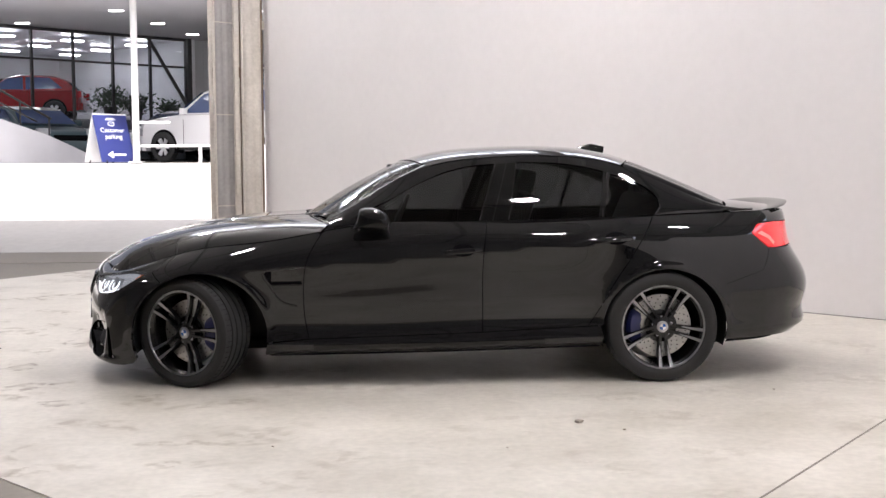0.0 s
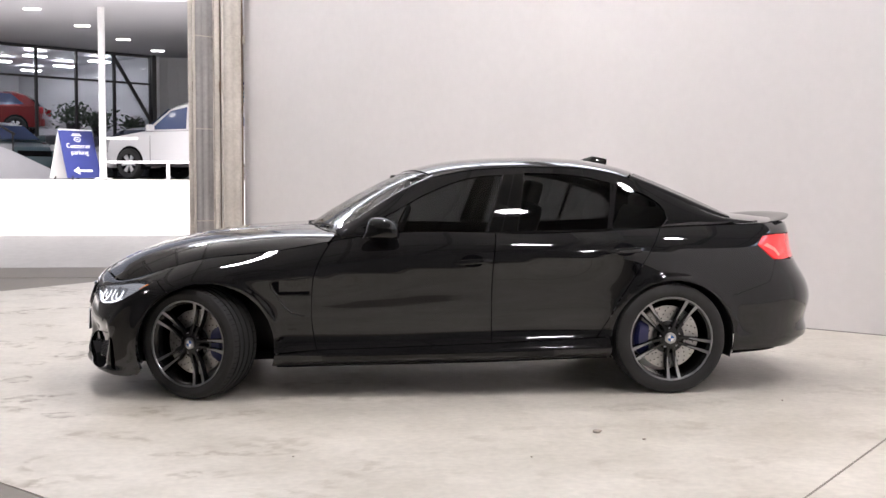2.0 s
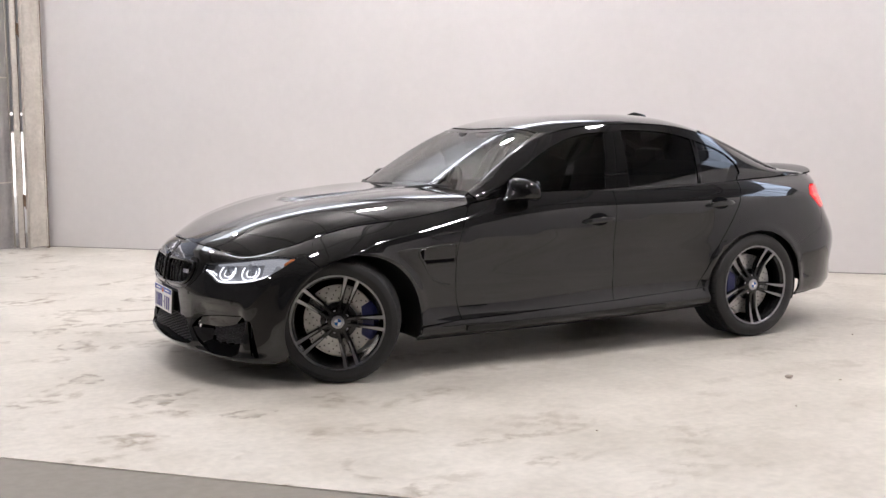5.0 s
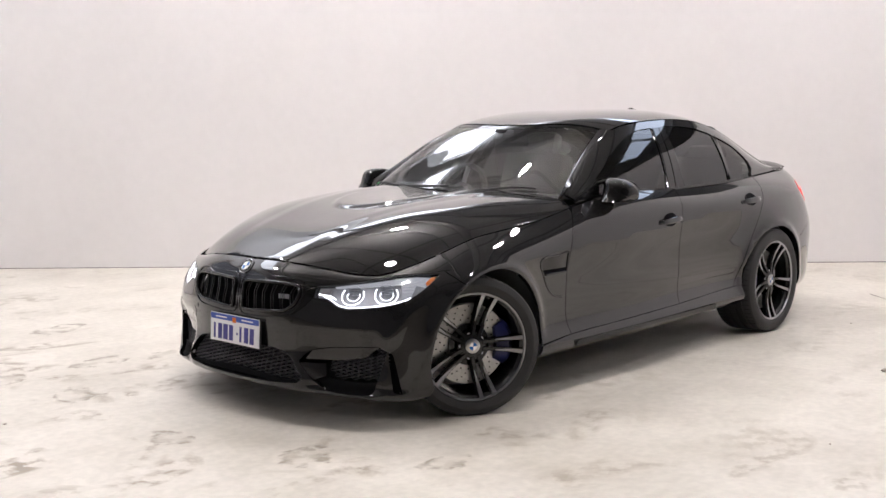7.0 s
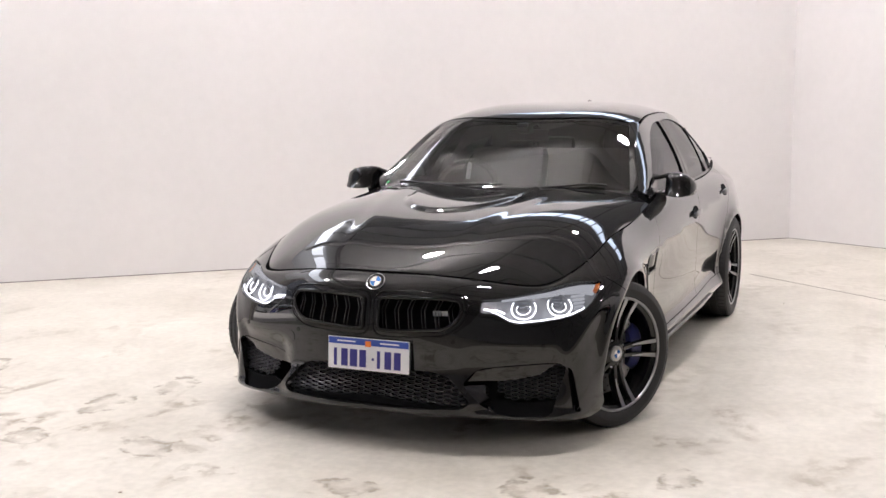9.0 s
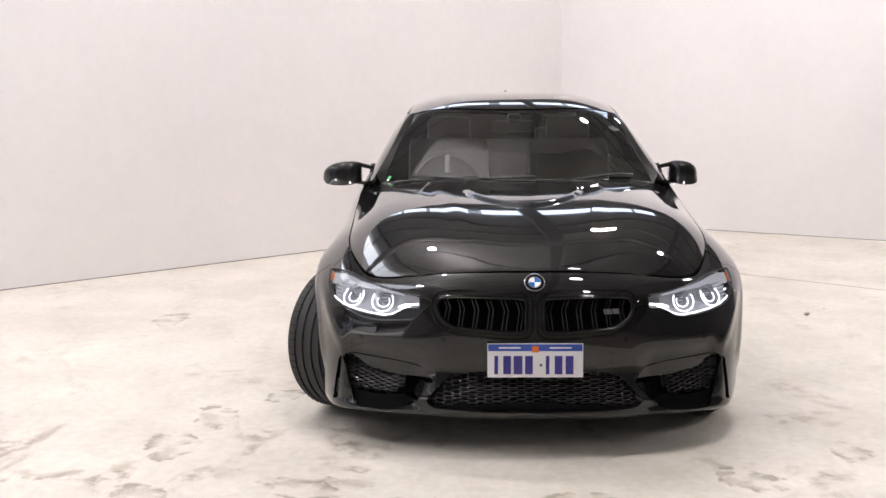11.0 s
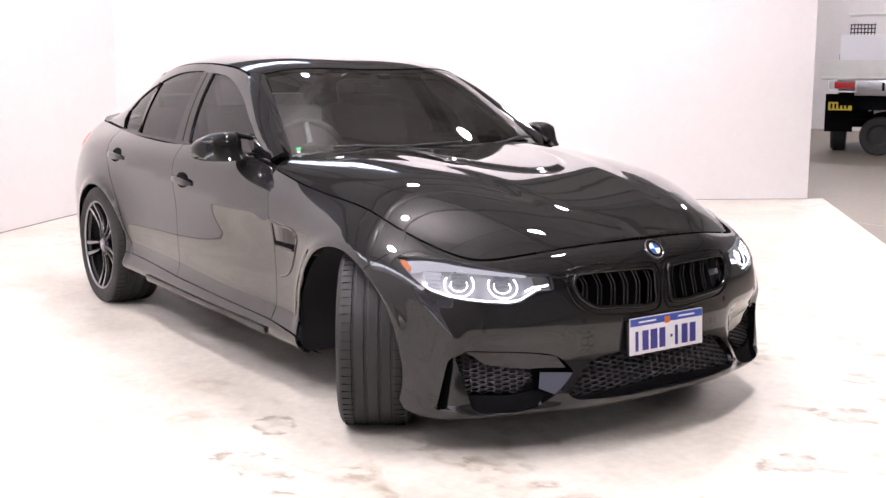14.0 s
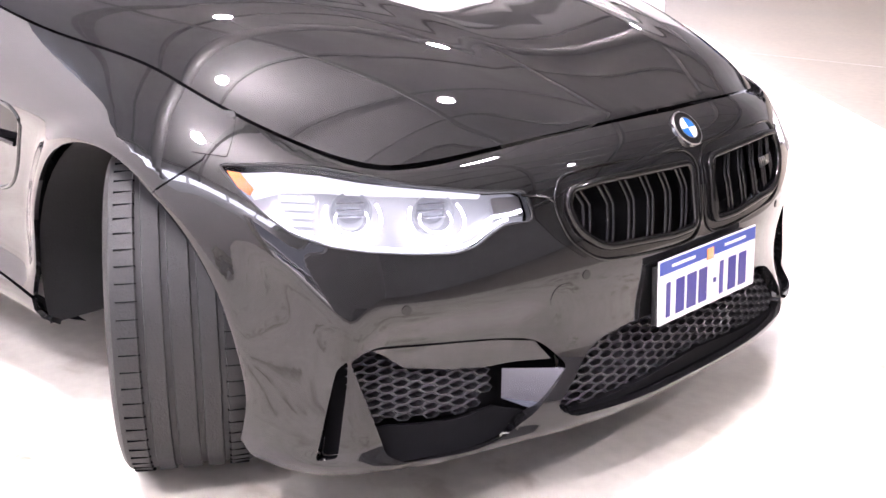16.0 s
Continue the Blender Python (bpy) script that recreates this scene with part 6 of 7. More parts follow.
box("rear_view_mirror", (1.28, 0.0, 1.245), (0.03, 0.24, 0.065), M_PLAST, car, "black rear-view mirror", 0.012)
box("mirror_base", (1.215, 0.0, 1.285), (0.1, 0.07, 0.06), M_PLAST, car, "", 0.015)
head = [(float(x), float(y)) for x, y in inset(roof_out, 0.02)]
panel("headlining", head, roof, M_SEAT, car, "", 0.1, gap=0, lip=False, off=-0.03, toward=(0, 0, 1))


# ---- plain vehicles outside and in the workshop ----
M_CARW = mat("white_car_paint", (0.78, 0.78, 0.79), 0.25, coat=0.8, vary=0.03, scale=2)
M_CARR = mat("red_car_paint", (0.26, 0.02, 0.022), 0.25, coat=0.8, vary=0.05, scale=2)
M_CARS = mat("teal_car_paint", (0.045, 0.085, 0.1), 0.3, coat=0.8, vary=0.04, scale=2)
M_REDT = mat("unlit_red_lens", (0.4, 0.012, 0.015), 0.15, coat=1.0)
M_CARK = mat("dark_car_paint", (0.012, 0.012, 0.015), 0.2, coat=1.0)
M_CGLASS = mat("blue_tinted_car_glass", (0.05, 0.08, 0.18), 0.05, coat=0.8)
M_ALLOY = mat("silver_alloy", (0.62, 0.62, 0.64), 0.4, 0.2)


def road_wheel(parent, x, y, r, side, alloy=None):
    m = Matrix.Translation((x, y, r)) @ Matrix.Diagonal((1, side, 1, 1))
    w = lathe("wheel", [(r * 0.62, 0.1), (r * 0.66, 0.118), (r * 0.9, 0.125), (r, 0.085), (r, -0.085), (r * 0.9, -0.11), (r * 0.6, -0.1)], M_RUB, parent, "black tyre on an alloy rim", 40, m)
    lathe("rim", [(r * 0.66, 0.112), (r * 0.6, 0.1), (r * 0.58, 0.0), (r * 0.2, -0.01), (0.001, -0.01)], M_DARK, w, "", 32, m)
    for k in range(6):
        R = m @ Matrix.Rotation(radians(60 * k), 4, "Y")
        bm = bmesh.new()
        vs = [bm.verts.new(R @ Vector(p)) for p in ((r * 0.1, 0.075, -0.03), (r * 0.63, 0.1, -0.055), (r * 0.63, 0.1, 0.055), (r * 0.1, 0.075, 0.03), (r * 0.1, 0.03, -0.03), (r * 0.63, 0.06, -0.055), (r * 0.63, 0.06, 0.055), (r * 0.1, 0.03, 0.03))]
        for f in ((0, 1, 2, 3), (0, 4, 5, 1), (2, 6, 7, 3), (4, 7, 6, 5), (1, 5, 6, 2), (0, 3, 7, 4)):
            bm.faces.new([vs[i] for i in f])
        finish("rim_spoke", bm, alloy or M_ALLOY, w)
    lathe("hub_cap", [(r * 0.17, 0.07), (r * 0.15, 0.085), (0.001, 0.088)], M_ALLOY, w, "", 16, m)
    return w


def vehicle(name, label, category, m, paint, length, width, lower, cabin, wheels, r, glass, group=""):
    """A vehicle lying along x, nose at -x: lower and cabin are side outlines, wheels the axle places."""
    t = empty(name, label, category, group)
    h = width / 2

    def lofted(nm, poly, insets, material, lab=""):
        """Side outline swept across the width; insets shrink it towards the flanks."""
        bm = bmesh.new()
        cx = sum(p[0] for p in poly) / len(poly)
        rows = []
        for y, kx, kz in insets:
            zlo = min(p[1] for p in poly)
            rows.append([bm.verts.new((cx + (x - cx) * kx, y, zlo + (z - zlo) * kz)) for x, z in poly])
        n = len(poly)
        for a, b in zip(rows, rows[1:]):
            for i in range(n):
                bm.faces.new((a[i], a[(i + 1) % n], b[(i + 1) % n], b[i]))
        bm.faces.new(rows[0]); bm.faces.new(rows[-1])
        return finish(nm, bm, material, t, lab, True, 40)

    lofted("body", rounded(lower, 0.08, 3), [(-h, 0.965, 0.97), (-h + 0.05, 0.985, 0.995), (-h * 0.6, 1, 1), (h * 0.6, 1, 1), (h - 0.05, 0.985, 0.995), (h, 0.965, 0.97)], paint)
    lofted("cabin", rounded(cabin, 0.1, 3), [(-h * 0.96, 1.0, 0.0), (-h * 0.95, 1.0, 0.05), (-h * 0.82, 0.97, 0.9), (-h * 0.7, 0.97, 1.0), (h * 0.7, 0.97, 1.0), (h * 0.82, 0.97, 0.9), (h * 0.95, 1.0, 0.05), (h * 0.96, 1.0, 0.0)], paint)
    zc0, zc1 = min(p[1] for p in cabin), max(p[1] for p in cabin)
    for s in (-1, 1):
        for g in glass:
            bm = bmesh.new()
            pts = []
            for x, z in g:
                q = (z - zc0) / (zc1 - zc0)
                pts.append((x, s * (h * (0.956 - 0.145 * q) + 0.006), z))
            bm.faces.new([bm.verts.new(p) for p in pts])
            finish("side_window", bm, M_CGLASS, t, "dark side window")
        for x in wheels:
            prism("wheel_arch", [(x + (r + 0.06) * math.cos(a), r + (r + 0.06) * math.sin(a)) for a in np.linspace(-0.35, math.pi + 0.35, 20)], s * (h - 0.28), s * (h + 0.002), M_DARK, t)
            road_wheel(t, x, s * (h - 0.055), r, s, M_RIMS if paint is M_CARK else None)
    f = [p for p in cabin]
    # front and rear screens
    w0, w1 = h * 0.86, h * 0.7
    lerp = lambda p, q, k: (p[0] + (q[0] - p[0]) * k, p[1] + (q[1] - p[1]) * k)
    for (p, q, sgn) in ((cabin[0], cabin[1], -1), (cabin[-1], cabin[-2], 1)):
        p1, q1 = lerp(p, q, 0.12), lerp(p, q, 0.9)
        bm = bmesh.new()
        bm.faces.new([bm.verts.new(v) for v in ((p1[0] + sgn * 0.03, -w0, p1[1] + 0.02), (p1[0] + sgn * 0.03, w0, p1[1] + 0.02), (q1[0] + sgn * 0.03, w1, q1[1] + 0.02), (q1[0] + sgn * 0.03, -w1, q1[1] + 0.02))])
        finish("windscreen" if sgn < 0 else "rear_window", bm, M_CGLASS, t, "dark glass")
    xs = [p[0] for p in lower]
    for s in (-1, 1):
        box("head_light", (min(xs) + 0.06, s * (h - 0.22), 0.78 * max(p[1] for p in lower)), (0.14, 0.34, 0.15), M_LHOUS, t, "clear head light", 0.03)
        box("tail_light", (max(xs) - 0.04, s * (h - 0.14), 0.86 * max(p[1] for p in lower)), (0.12, 0.26, 0.22), M_REDT, t, "red tail light", 0.03)
        box("door_mirror", (cabin[0][0] + 0.45, s * (h + 0.1), zc0 + 0.12), (0.12, 0.2, 0.16), paint, t, "", 0.04)
        for gx in (cabin[0][0] + 0.35, (cabin[0][0] + cabin[-1][0]) / 2):
            box("door_gap", (gx, s * (h - 0.002), 0.72), (0.012, 0.012, 0.62), M_DARK, t)
    box("front_bumper", (min(xs) + 0.02, 0, 0.42), (0.16, width * 0.9, 0.3), paint, t, "", 0.05)
    box("rear_bumper", (max(xs) - 0.02, 0, 0.46), (0.16, width * 0.9, 0.24), paint, t, "", 0.05)
    box("grille_slot", (min(xs) - 0.055, 0, 0.62 * max(p[1] for p in lower)), (0.03, width * 0.5, 0.14), M_DARK, t, "", 0.02)
    box("side_step", (sum(wheels) / 2, 0, 0.34), (wheels[1] - wheels[0] - 2 * r - 0.2, width - 0.02, 0.09), M_PLAST, t, "", 0.02)
    t.matrix_world = m
    return t


SUV_L = [(-0.72, 0.35), (-0.78, 0.75), (-0.68, 1.02), (0.35, 1.15), (3.78, 1.15), (3.86, 0.9), (3.84, 0.4)]
SUV_C = [(0.3, 1.1), (1.1, 1.72), (1.6, 1.83), (3.2, 1.8), (3.55, 1.68), (3.8, 1.12)]
SUV_G = [[(0.62, 1.18), (1.2, 1.62), (1.68, 1.7), (1.72, 1.18)], [(1.8, 1.18), (1.76, 1.7), (2.6, 1.7), (2.66, 1.18)], [(2.74, 1.18), (2.68, 1.7), (3.2, 1.66), (3.52, 1.22)]]


def at(x, y, z, heading):
    return pose(x, y, z, 0, 0, heading)


vehicle("white_suv", "large white four-wheel-drive wagon parked under the canopy", "car", at(-3.6, 21.3, 1.25, -33), M_CARW, 4.8, 1.86, SUV_L, SUV_C, (0.0, 2.75), 0.37, SUV_G)
HAT_L = [(-0.75, 0.3), (-0.8, 0.62), (-0.6, 0.78), (0.35, 0.92), (3.2, 0.97), (3.35, 0.7), (3.3, 0.32)]
HAT_C = [(0.3, 0.9), (1.05, 1.36), (1.5, 1.45), (2.5, 1.42), (2.9, 1.3), (3.3, 0.95)]
HAT_G = [[(0.6, 0.98), (1.15, 1.33), (1.6, 1.37), (1.62, 0.98)], [(1.7, 0.98), (1.68, 1.37), (2.4, 1.35), (2.8, 1.02)]]
vehicle("teal_hatchback", "dark teal hatchback parked in the shade of the canopy", "car", at(-6.955, 21.39, 1.25, 131), M_CARS, 4.2, 1.76, HAT_L, HAT_C, (0.0, 2.55), 0.31, HAT_G, "cars at the showroom")
vehicle("white_hatchback", "white hatchback with a red and white sign on its screen", "car", at(-5.2, 23.6, 1.25, 50), M_CARW, 4.2, 1.76, HAT_L, HAT_C, (0.0, 2.55), 0.31, HAT_G, "cars at the showroom")
vehicle("red_coupe", "red car standing inside the showroom", "car", at(-11.5, 29.0, 2.5, 5), M_CARR, 4.2, 1.8, HAT_L, HAT_C, (0.0, 2.55), 0.32, HAT_G)
# low concrete ramp wall with a rail in front of the showroom
M_RAMP = mat("pale_ramp_wall", (0.6, 0.6, 0.63), 0.6, vary=0.1, scale=0.8)
ramp = [(0, 0), (6.9, 0), (6.9, 0.06), (6.1, 0.41), (5.5, 0.67), (4.4, 1.02), (2.0, 1.5), (0, 1.55)]
RM = GM @ Matrix.Translation((0.0, -4.7, 0))
tagged(prism("ramp_wall", ramp, -0.1, 0.1, M_RAMP, m=RM), "sloping pale ramp wall in front of the showroom", "ramp", kind="structure")
hr = empty("handrail", "thin dark handrail along the ramp", "handrail")
TOP_RAIL = ((0.3, 2.4), (2.5, 2.3), (4.42, 1.7), (5.65, 1.05))
tube("rail", [RM @ Vector((x, 0, z)) for x, z in TOP_RAIL], 0.025, M_FRAMEB, hr)
tube("rail", [RM @ Vector((x, 0, z - 0.3)) for x, z in TOP_RAIL[:3]] + [RM @ Vector((5.3, 0, 0.98))], 0.018, M_FRAMEB, hr)
for x in (1.0, 2.2, 3.4, 4.9, 5.6):
    tube("post", [RM @ Vector((x, 0, 0.3)), RM @ Vector((x, 0, float(np.interp(x, [p[0] for p in TOP_RAIL], [p[1] for p in TOP_RAIL]))))], 0.02, M_FRAMEB, hr)

# A-board
M_NAVY = mat("navy_sign_board", (0.025, 0.035, 0.16), 0.45, vary=0.1, scale=3)
board = empty("a_frame_sign", "navy blue and white folding sign board on the forecourt", "sign")
BM = at(-4.68, 18.2, 1.245, 46)
for s, m_ in ((1, M_NAVY), (-1, M_WHITE)):
    T = BM @ (Matrix.Rotation(radians(-18), 4, "X") if s > 0 else Matrix.Translation((0, 0.7, 0)) @ Matrix.Rotation(radians(18), 4, "X"))
    box("board", (0, 0, 0.59), (0.86, 0.02, 1.14), m_, board, "navy sign panel" if s > 0 else "white sign panel", 0.004, T)
    for x in (-0.3, 0.3):
        box("board_foot", (x, 0, 0.03), (0.03, 0.03, 0.08), M_PLAST, board, "", 0.0, T)
F = BM @ Matrix.Rotation(radians(-18), 4, "X") @ Matrix.Translation((0, -0.0125, 0.59)) @ Matrix.Rotation(radians(90), 4, "X")
text("sign_writing", "Customer\nparking", 0.15, M_WHITE, board, F @ Matrix.Translation((0, 0.1, 0)))
box("sign_arrow_shaft", (0.05, -0.4, 0.001), (0.36, 0.045, 0.003), M_WHITE, board, "", 0, F)
prism("sign_arrow_head", [(-0.25, -0.4), (-0.1, -0.31), (-0.1, -0.49)], 0.0, 0.003, M_WHITE, board, "", F, axis="z")
for k, w in enumerate((0.2, 0.26)):
    box("sign_bar", (0, 0.46 - 0.035 * k, 0.001), (w, 0.018, 0.002), M_WHITE, board, "", 0, F)
tube("sign_oval", [F @ Vector((0.08 * math.cos(a), 0.33 + 0.05 * math.sin(a), 0.001)) for a in np.linspace(0, 2 * math.pi, 25)[:-1]], 0.008, M_WHITE, board, "", 6, True)
box("sign_stroke", (0, 0.33, 0.001), (0.06, 0.014, 0.003), M_WHITE, board, "", 0, F)

# white canopy pole and barrier rails
pole = empty("canopy_pole", "slim white steel pole holding the canopy", "pole")
tube("shaft", [(-4.24, 18.0, 1.2), (-4.24, 18.0, 5.02)], 0.075, M_WHITE, pole, "", 20)
box("foot_plate", (-4.24, 18.0, 1.26), (0.3, 0.3, 0.03), M_WHITE, pole)
bar = empty("barrier_rail", "white tubular barrier rail at the forecourt edge", "barrier")
tube("rail", [(-4.24, 18.02, 1.62), (2.5, 18.05, 1.62)], 0.028, M_WHITE, bar)
tube("rail", [(-4.24, 18.02, 2.14), (-3.5, 18.05, 2.14)], 0.028, M_WHITE, bar)
for x in (-2.84, -1.4, 0.1, 1.6):
    tube("post", [(x, 18.05, 1.22), (x, 18.05, 1.62)], 0.04, M_WHITE, bar)
# blue wall sign on the cladding, writing as bars
sg = empty("wall_sign", "blue and white wall sign on pale cladding", "sign")
M_TEAL = mat("sign_teal", (0.03, 0.2, 0.33), 0.4)
M_SIGNW = mat("sign_pale", (0.6, 0.66, 0.7), 0.4)
for z, h_, m_ in ((4.15, 0.26, M_NAVY), (3.86, 0.32, M_SIGNW), (3.58, 0.24, M_TEAL)):
    box("sign_panel", (-2.1, 28.38, z), (1.45, 0.04, h_), m_, sg)
for z, w in ((4.15, 0.9), (3.92, 0.7), (3.8, 0.95), (3.58, 0.8)):
    box("sign_bar", (-2.1, 28.355, z), (w, 0.012, 0.06), M_WHITE if z in (4.15, 3.58) else M_TEAL, sg)
# showroom plants and low cabinet
M_LEAFP = mat("plant_leaf", (0.05, 0.1, 0.045), 0.5, vary=0.4, scale=6)
for px, py, size in ((-6.95, 27.4, 1.0), (-6.3, 27.9, 0.8), (-5.35, 28.4, 0.6)):
    pl = empty("potted_plant", "bushy dark green potted plant in the showroom", "plant", "showroom plants")
    c = Vector((px, py, 2.48))
    lathe("pot", [(0.16, 0), (0.22, 0.4), (0.2, 0.42)], M_FRAMEB, pl, "", 20, Matrix.Translation(c), "z")
    bm = bmesh.new()
    for k in range(420):
        v = Vector((random.gauss(0, 0.26), random.gauss(0, 0.26), 0.62 + random.gauss(0, 0.17))) * size + c
        d = Vector((random.uniform(-1, 1), random.uniform(-1, 1), random.uniform(-0.4, 1))).normalized() * random.uniform(0.1, 0.2)
        e = d.cross(Vector((random.uniform(-0.4, 0.4), 0.3, 1))).normalized() * 0.045
        vs = [bm.verts.new(q) for q in (v, v + d * 0.5 + e, v + d, v + d * 0.5 - e)]
        bm.faces.new(vs)
    finish("foliage", bm, M_LEAFP, pl)

# ---- workshop behind the side wall ----
ute = empty("white_tray_truck", "white flat-tray utility truck loaded with boxes, seen from behind", "truck")
UM = at(7.13, -12.86, 0.09, -56.7)
def ub(name, c, s, material, label="", bevel=0.0):
    return box(name, c, s, material, ute, label, bevel, UM)
M_TRAYW = mat("white_tray_enamel", (0.7, 0.7, 0.68), 0.4, vary=0.1, scale=3)
M_BOXW = mat("white_box", (0.78, 0.78, 0.82), 0.5, vary=0.04, scale=2)
M_BOXC = mat("cream_box", (0.6, 0.57, 0.5), 0.5, vary=0.08, scale=2)
M_YEL = mat("yellow_plate", (0.75, 0.55, 0.04), 0.4)
TC = -0.1
ub("tray", (1.1, TC, 1.16), (2.2, 2.02, 0.1), M_TRAYW)
ub("tail_board", (-0.02, TC, 1.27), (0.04, 2.04, 0.3), M_TRAYW, "white drop-down tail board", 0.008)
ub("tail_board_lip", (-0.045, TC, 1.135), (0.03, 2.04, 0.03), M_TRAYW, "", 0.004)
for k in range(5):
    ub("tray_bar", (-0.043, TC - 0.72 - 0.05 * k, 1.3), (0.006, 0.03, 0.045), M_SATIN)
for s in (-1, 1):
    ub("side_board", (1.1, TC + s * 1.01, 1.28), (2.2, 0.03, 0.26), M_TRAYW)
    for dz in (-0.1, 0.1):
        ub("lamp_frame", (-0.02, TC + s * 0.7, 1.02 + dz), (0.05, 0.46, 0.025), M_TRAYW, "", 0.004)
    for dy in (-0.22, 0.22):
        ub("lamp_frame", (-0.02, TC + s * 0.7 + dy, 1.02), (0.05, 0.025, 0.2), M_TRAYW, "", 0.004)
    ub("tail_lamp", (0.0, TC + s * 0.7 - 0.05, 1.02), (0.03, 0.32, 0.11), M_REDT, "red tail lamp", 0.01)
    ub("reverse_lamp", (0.0, TC + s * 0.7 + 0.15, 1.02), (0.03, 0.08, 0.13), M_LHOUS, "", 0.01)
    road_wheel(ute, 0, 0, 0.38, s).matrix_world = UM @ Matrix.Translation((1.2, TC + s * 0.75, -0.09))
ub("tool_box", (0.12, -0.02, 0.98), (0.3, 0.84, 0.24), M_SATIN, "grey steel box under the tray", 0.008)
ub("tool_box_latch", (-0.035, -0.02, 1.0), (0.01, 0.04, 0.13), M_DARK)
ub("rear_plate", (0.3, 0.62, 0.68), (0.01, 0.36, 0.13), M_YEL, "yellow plate with plain bars")
for k in range(5):
    ub("plate_bar", (0.292, 0.75 - 0.06 * k, 0.68), (0.004, 0.03, 0.08), M_DARK)
# spare wheel stood under the tray, facing backwards, with its carrier
SPW = UM @ Matrix.Translation((0.25, 0, 0.215)) @ Matrix.Rotation(radians(90), 4, "Z")
lathe("spare_wheel", [(0.001, 0.06), (0.15, 0.06), (0.19, 0.09), (0.285, 0.1), (0.303, 0.07), (0.303, -0.08), (0.18, -0.08)], M_RUB, ute, "black spare wheel", 36, SPW)
tube("carrier_arm", [UM @ Vector((0.18, 0.1, 0.6)), UM @ Vector((0.16, -0.1, 0.66)), UM @ Vector((0.2, -0.45, 0.58))], 0.03, M_STEEL, ute)
for k in range(4):
    ub("carrier_block", (0.14, 0.16 - 0.11 * k, 0.65 + 0.04 * (k % 2)), (0.05, 0.05, 0.07), M_STEEL, "", 0.01)
ub("box_load", (0.7, 0.26, 1.51), (1.1, 0.79, 0.6), M_BOXW, "white load box", 0.012)
ub("box_load", (0.7, -0.4, 1.525), (1.1, 0.51, 0.63), M_BOXC, "cream load box", 0.012)
ub("box_load", (0.6, -0.88, 1.5), (0.9, 0.44, 0.58), M_PLAST, "black load box", 0.02)
ub("chassis", (1.6, TC, 0.78), (3.0, 0.8, 0.3), M_DARK)
ub("rear_beam", (0.35, TC, 0.82), (0.12, 1.5, 0.26), M_DARK)
ub("axle_case", (1.2, TC, 0.4), (0.16, 1.4, 0.18), M_DARK, "", 0.04)
for s in (-1, 1):
    ub("mud_flap", (0.72, TC + s * 0.75, 0.56), (0.02, 0.44, 0.62), M_DARK, "black mud flap")
# dark box added behind the axle to deepen the shade under the tray
ub("underbody_dark_box", (0.95, TC + 0.1, 0.62), (0.5, 0.95, 0.34), M_DARK, "", 0.05)
ub("cab", (3.1, TC, 1.12), (1.5, 1.76, 1.05), M_CARW, "white cab", 0.12)
for s in (-1, 1):
    tube("rack_post", [UM @ Vector((2.0, TC + s * 0.72, 1.2)), UM @ Vector((2.0, TC + s * 0.72, 2.2))], 0.025, M_TRAYW, ute)
tube("rack_bar", [UM @ Vector((2.0, TC - 0.74, 2.2)), UM @ Vector((2.0, TC + 0.74, 2.2))], 0.028, M_TRAYW, ute)
for k in range(8):
    tube("rack_mesh_wire", [UM @ Vector((1.98, 0.2 + 0.055 * k, 1.75)), UM @ Vector((1.98, 0.2 + 0.055 * k, 2.05))], 0.008, M_DARK, ute)
for k in range(5):
    tube("rack_mesh_wire", [UM @ Vector((1.98, 0.18, 1.77 + 0.065 * k)), UM @ Vector((1.98, 0.6, 1.77 + 0.065 * k))], 0.008, M_DARK, ute)
PU_L = [(-0.95, 0.36), (-1.0, 0.85), (-0.85, 1.1), (0.4, 1.2), (3.95, 1.2), (4.05, 0.8), (3.95, 0.42)]
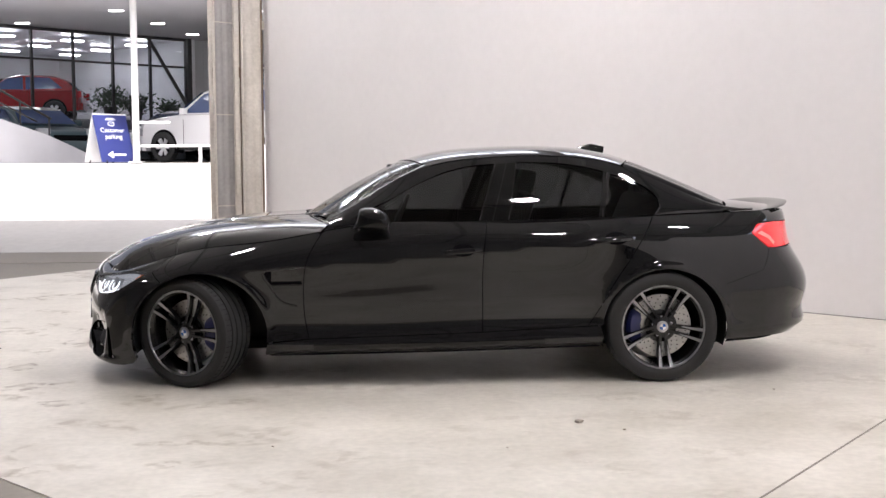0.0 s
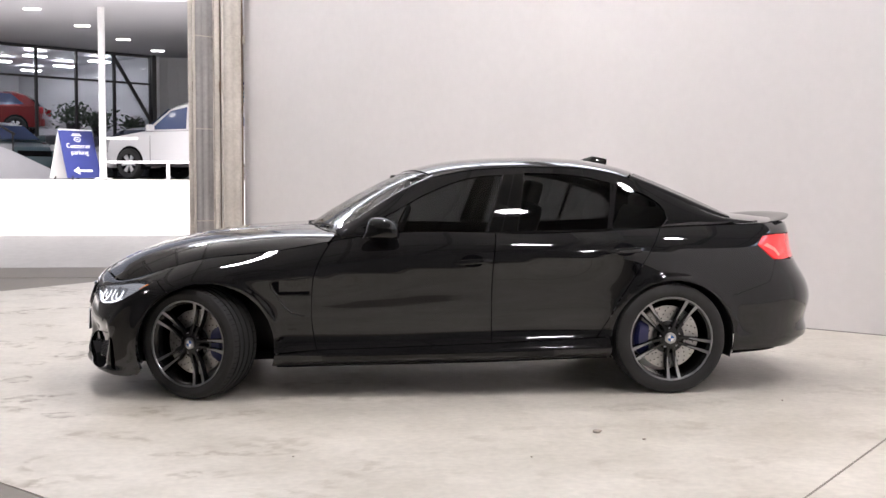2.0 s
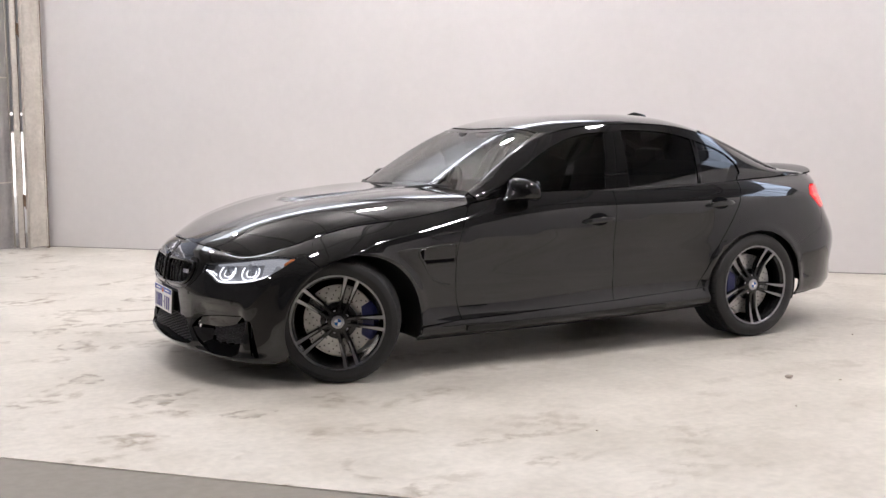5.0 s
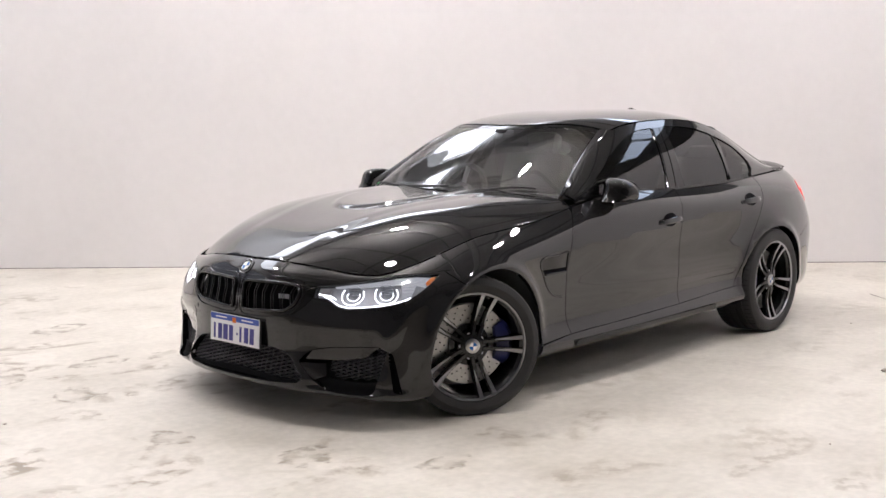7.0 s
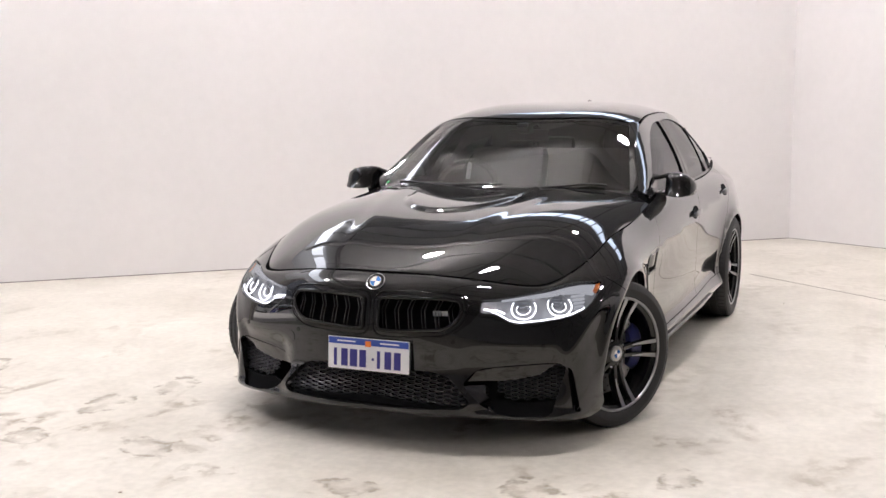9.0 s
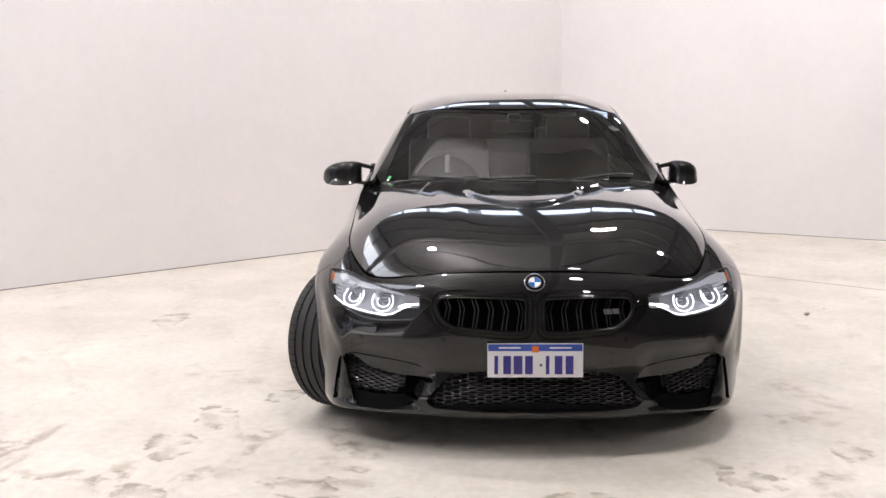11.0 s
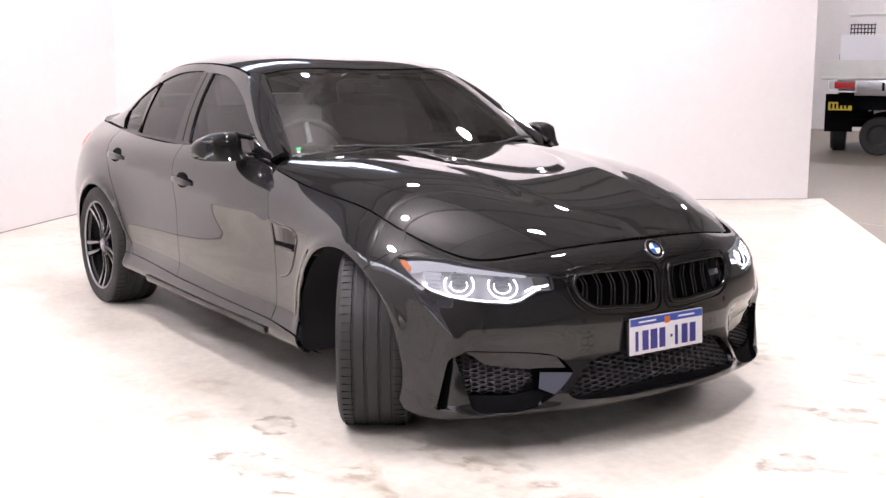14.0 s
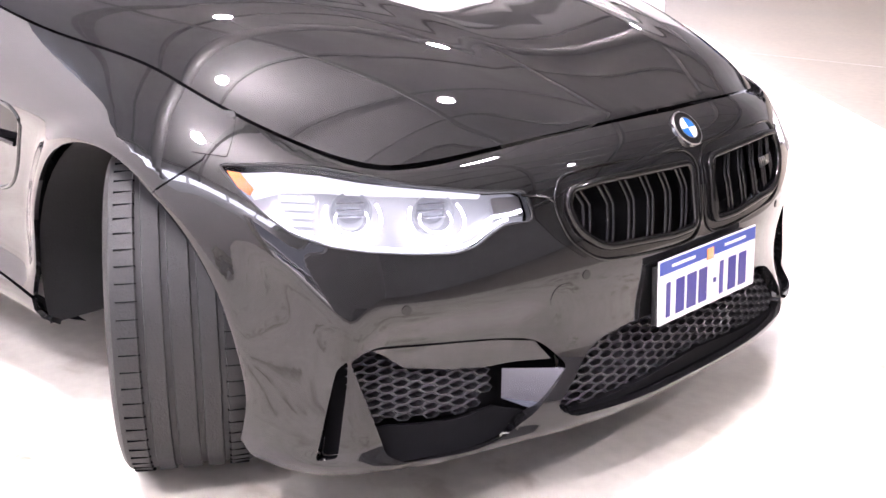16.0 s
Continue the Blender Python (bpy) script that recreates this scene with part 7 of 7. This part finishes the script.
PU_C = [(0.4, 1.16), (1.15, 1.7), (1.5, 1.79), (3.2, 1.76), (3.65, 1.66), (3.95, 1.18)]
PU_G = [[(0.85, 1.24), (1.3, 1.62), (1.78, 1.67), (1.82, 1.24)], [(1.9, 1.24), (1.86, 1.67), (2.75, 1.66), (2.8, 1.24)], [(2.88, 1.24), (2.83, 1.66), (3.25, 1.62), (3.6, 1.28)]]
BS = at(5.14, -14.1, 0, -38)
suv = vehicle("black_suv", "large black four-wheel-drive wagon with silver side strips parked in the workshop", "car", BS, M_CARK, 5.0, 1.9, PU_L, PU_C, (0.0, 2.95), 0.39, PU_G)
for s in (-1, 1):
    box("side_strip", (1.48, s * 0.952, 0.5), (1.9, 0.012, 0.03), M_CHROME, suv, "bright silver side strip", 0.004)
    box("roof_rail", (2.35, s * 0.68, 1.83), (1.7, 0.04, 0.035), M_SATIN, suv, "silver roof rail", 0.01)
    for k in range(3):
        box("day_light", (-1.0, s * (0.8 - 0.02 * k), 0.62 + 0.12 * k), (0.06, 0.09, 0.1), M_LHOUS, suv, "upright day light", 0.01)
for k in range(6):
    box("grille_bar", (-1.02, 0, 0.62 + 0.07 * k), (0.04, 1.1, 0.025), M_SATIN, suv, "silver grille bar", 0.006)

# ---- bits on the floor ----
M_PEB = mat("pale_grit", (0.5, 0.45, 0.38), 0.8, vary=0.3, scale=50)
for x, y, r in ((2.12, -1.93, 0.02), (2.32, -2.1, 0.008), (1.7, -2.4, 0.006), (0.6, -2.3, 0.006), (-1.6, 0.6, 0.008), (3.4, -1.2, 0.007)):
    bm = bmesh.new()
    bmesh.ops.create_icosphere(bm, subdivisions=2, radius=r, matrix=Matrix.Translation((x, y, 0.003 + r * 0.45)) @ Matrix.Diagonal((1.2, 0.8, 0.55, 1)))
    for v in bm.verts:
        v.co += Vector((noise.noise(v.co * 60), noise.noise(v.co * 70 + Vector((3, 1, 2))), 0)) * r * 0.35
    tagged(finish("debris_crumb", bm, M_PEB, None, "", True), "small pale crumb of debris on the floor", "debris", "crumbs on the floor")
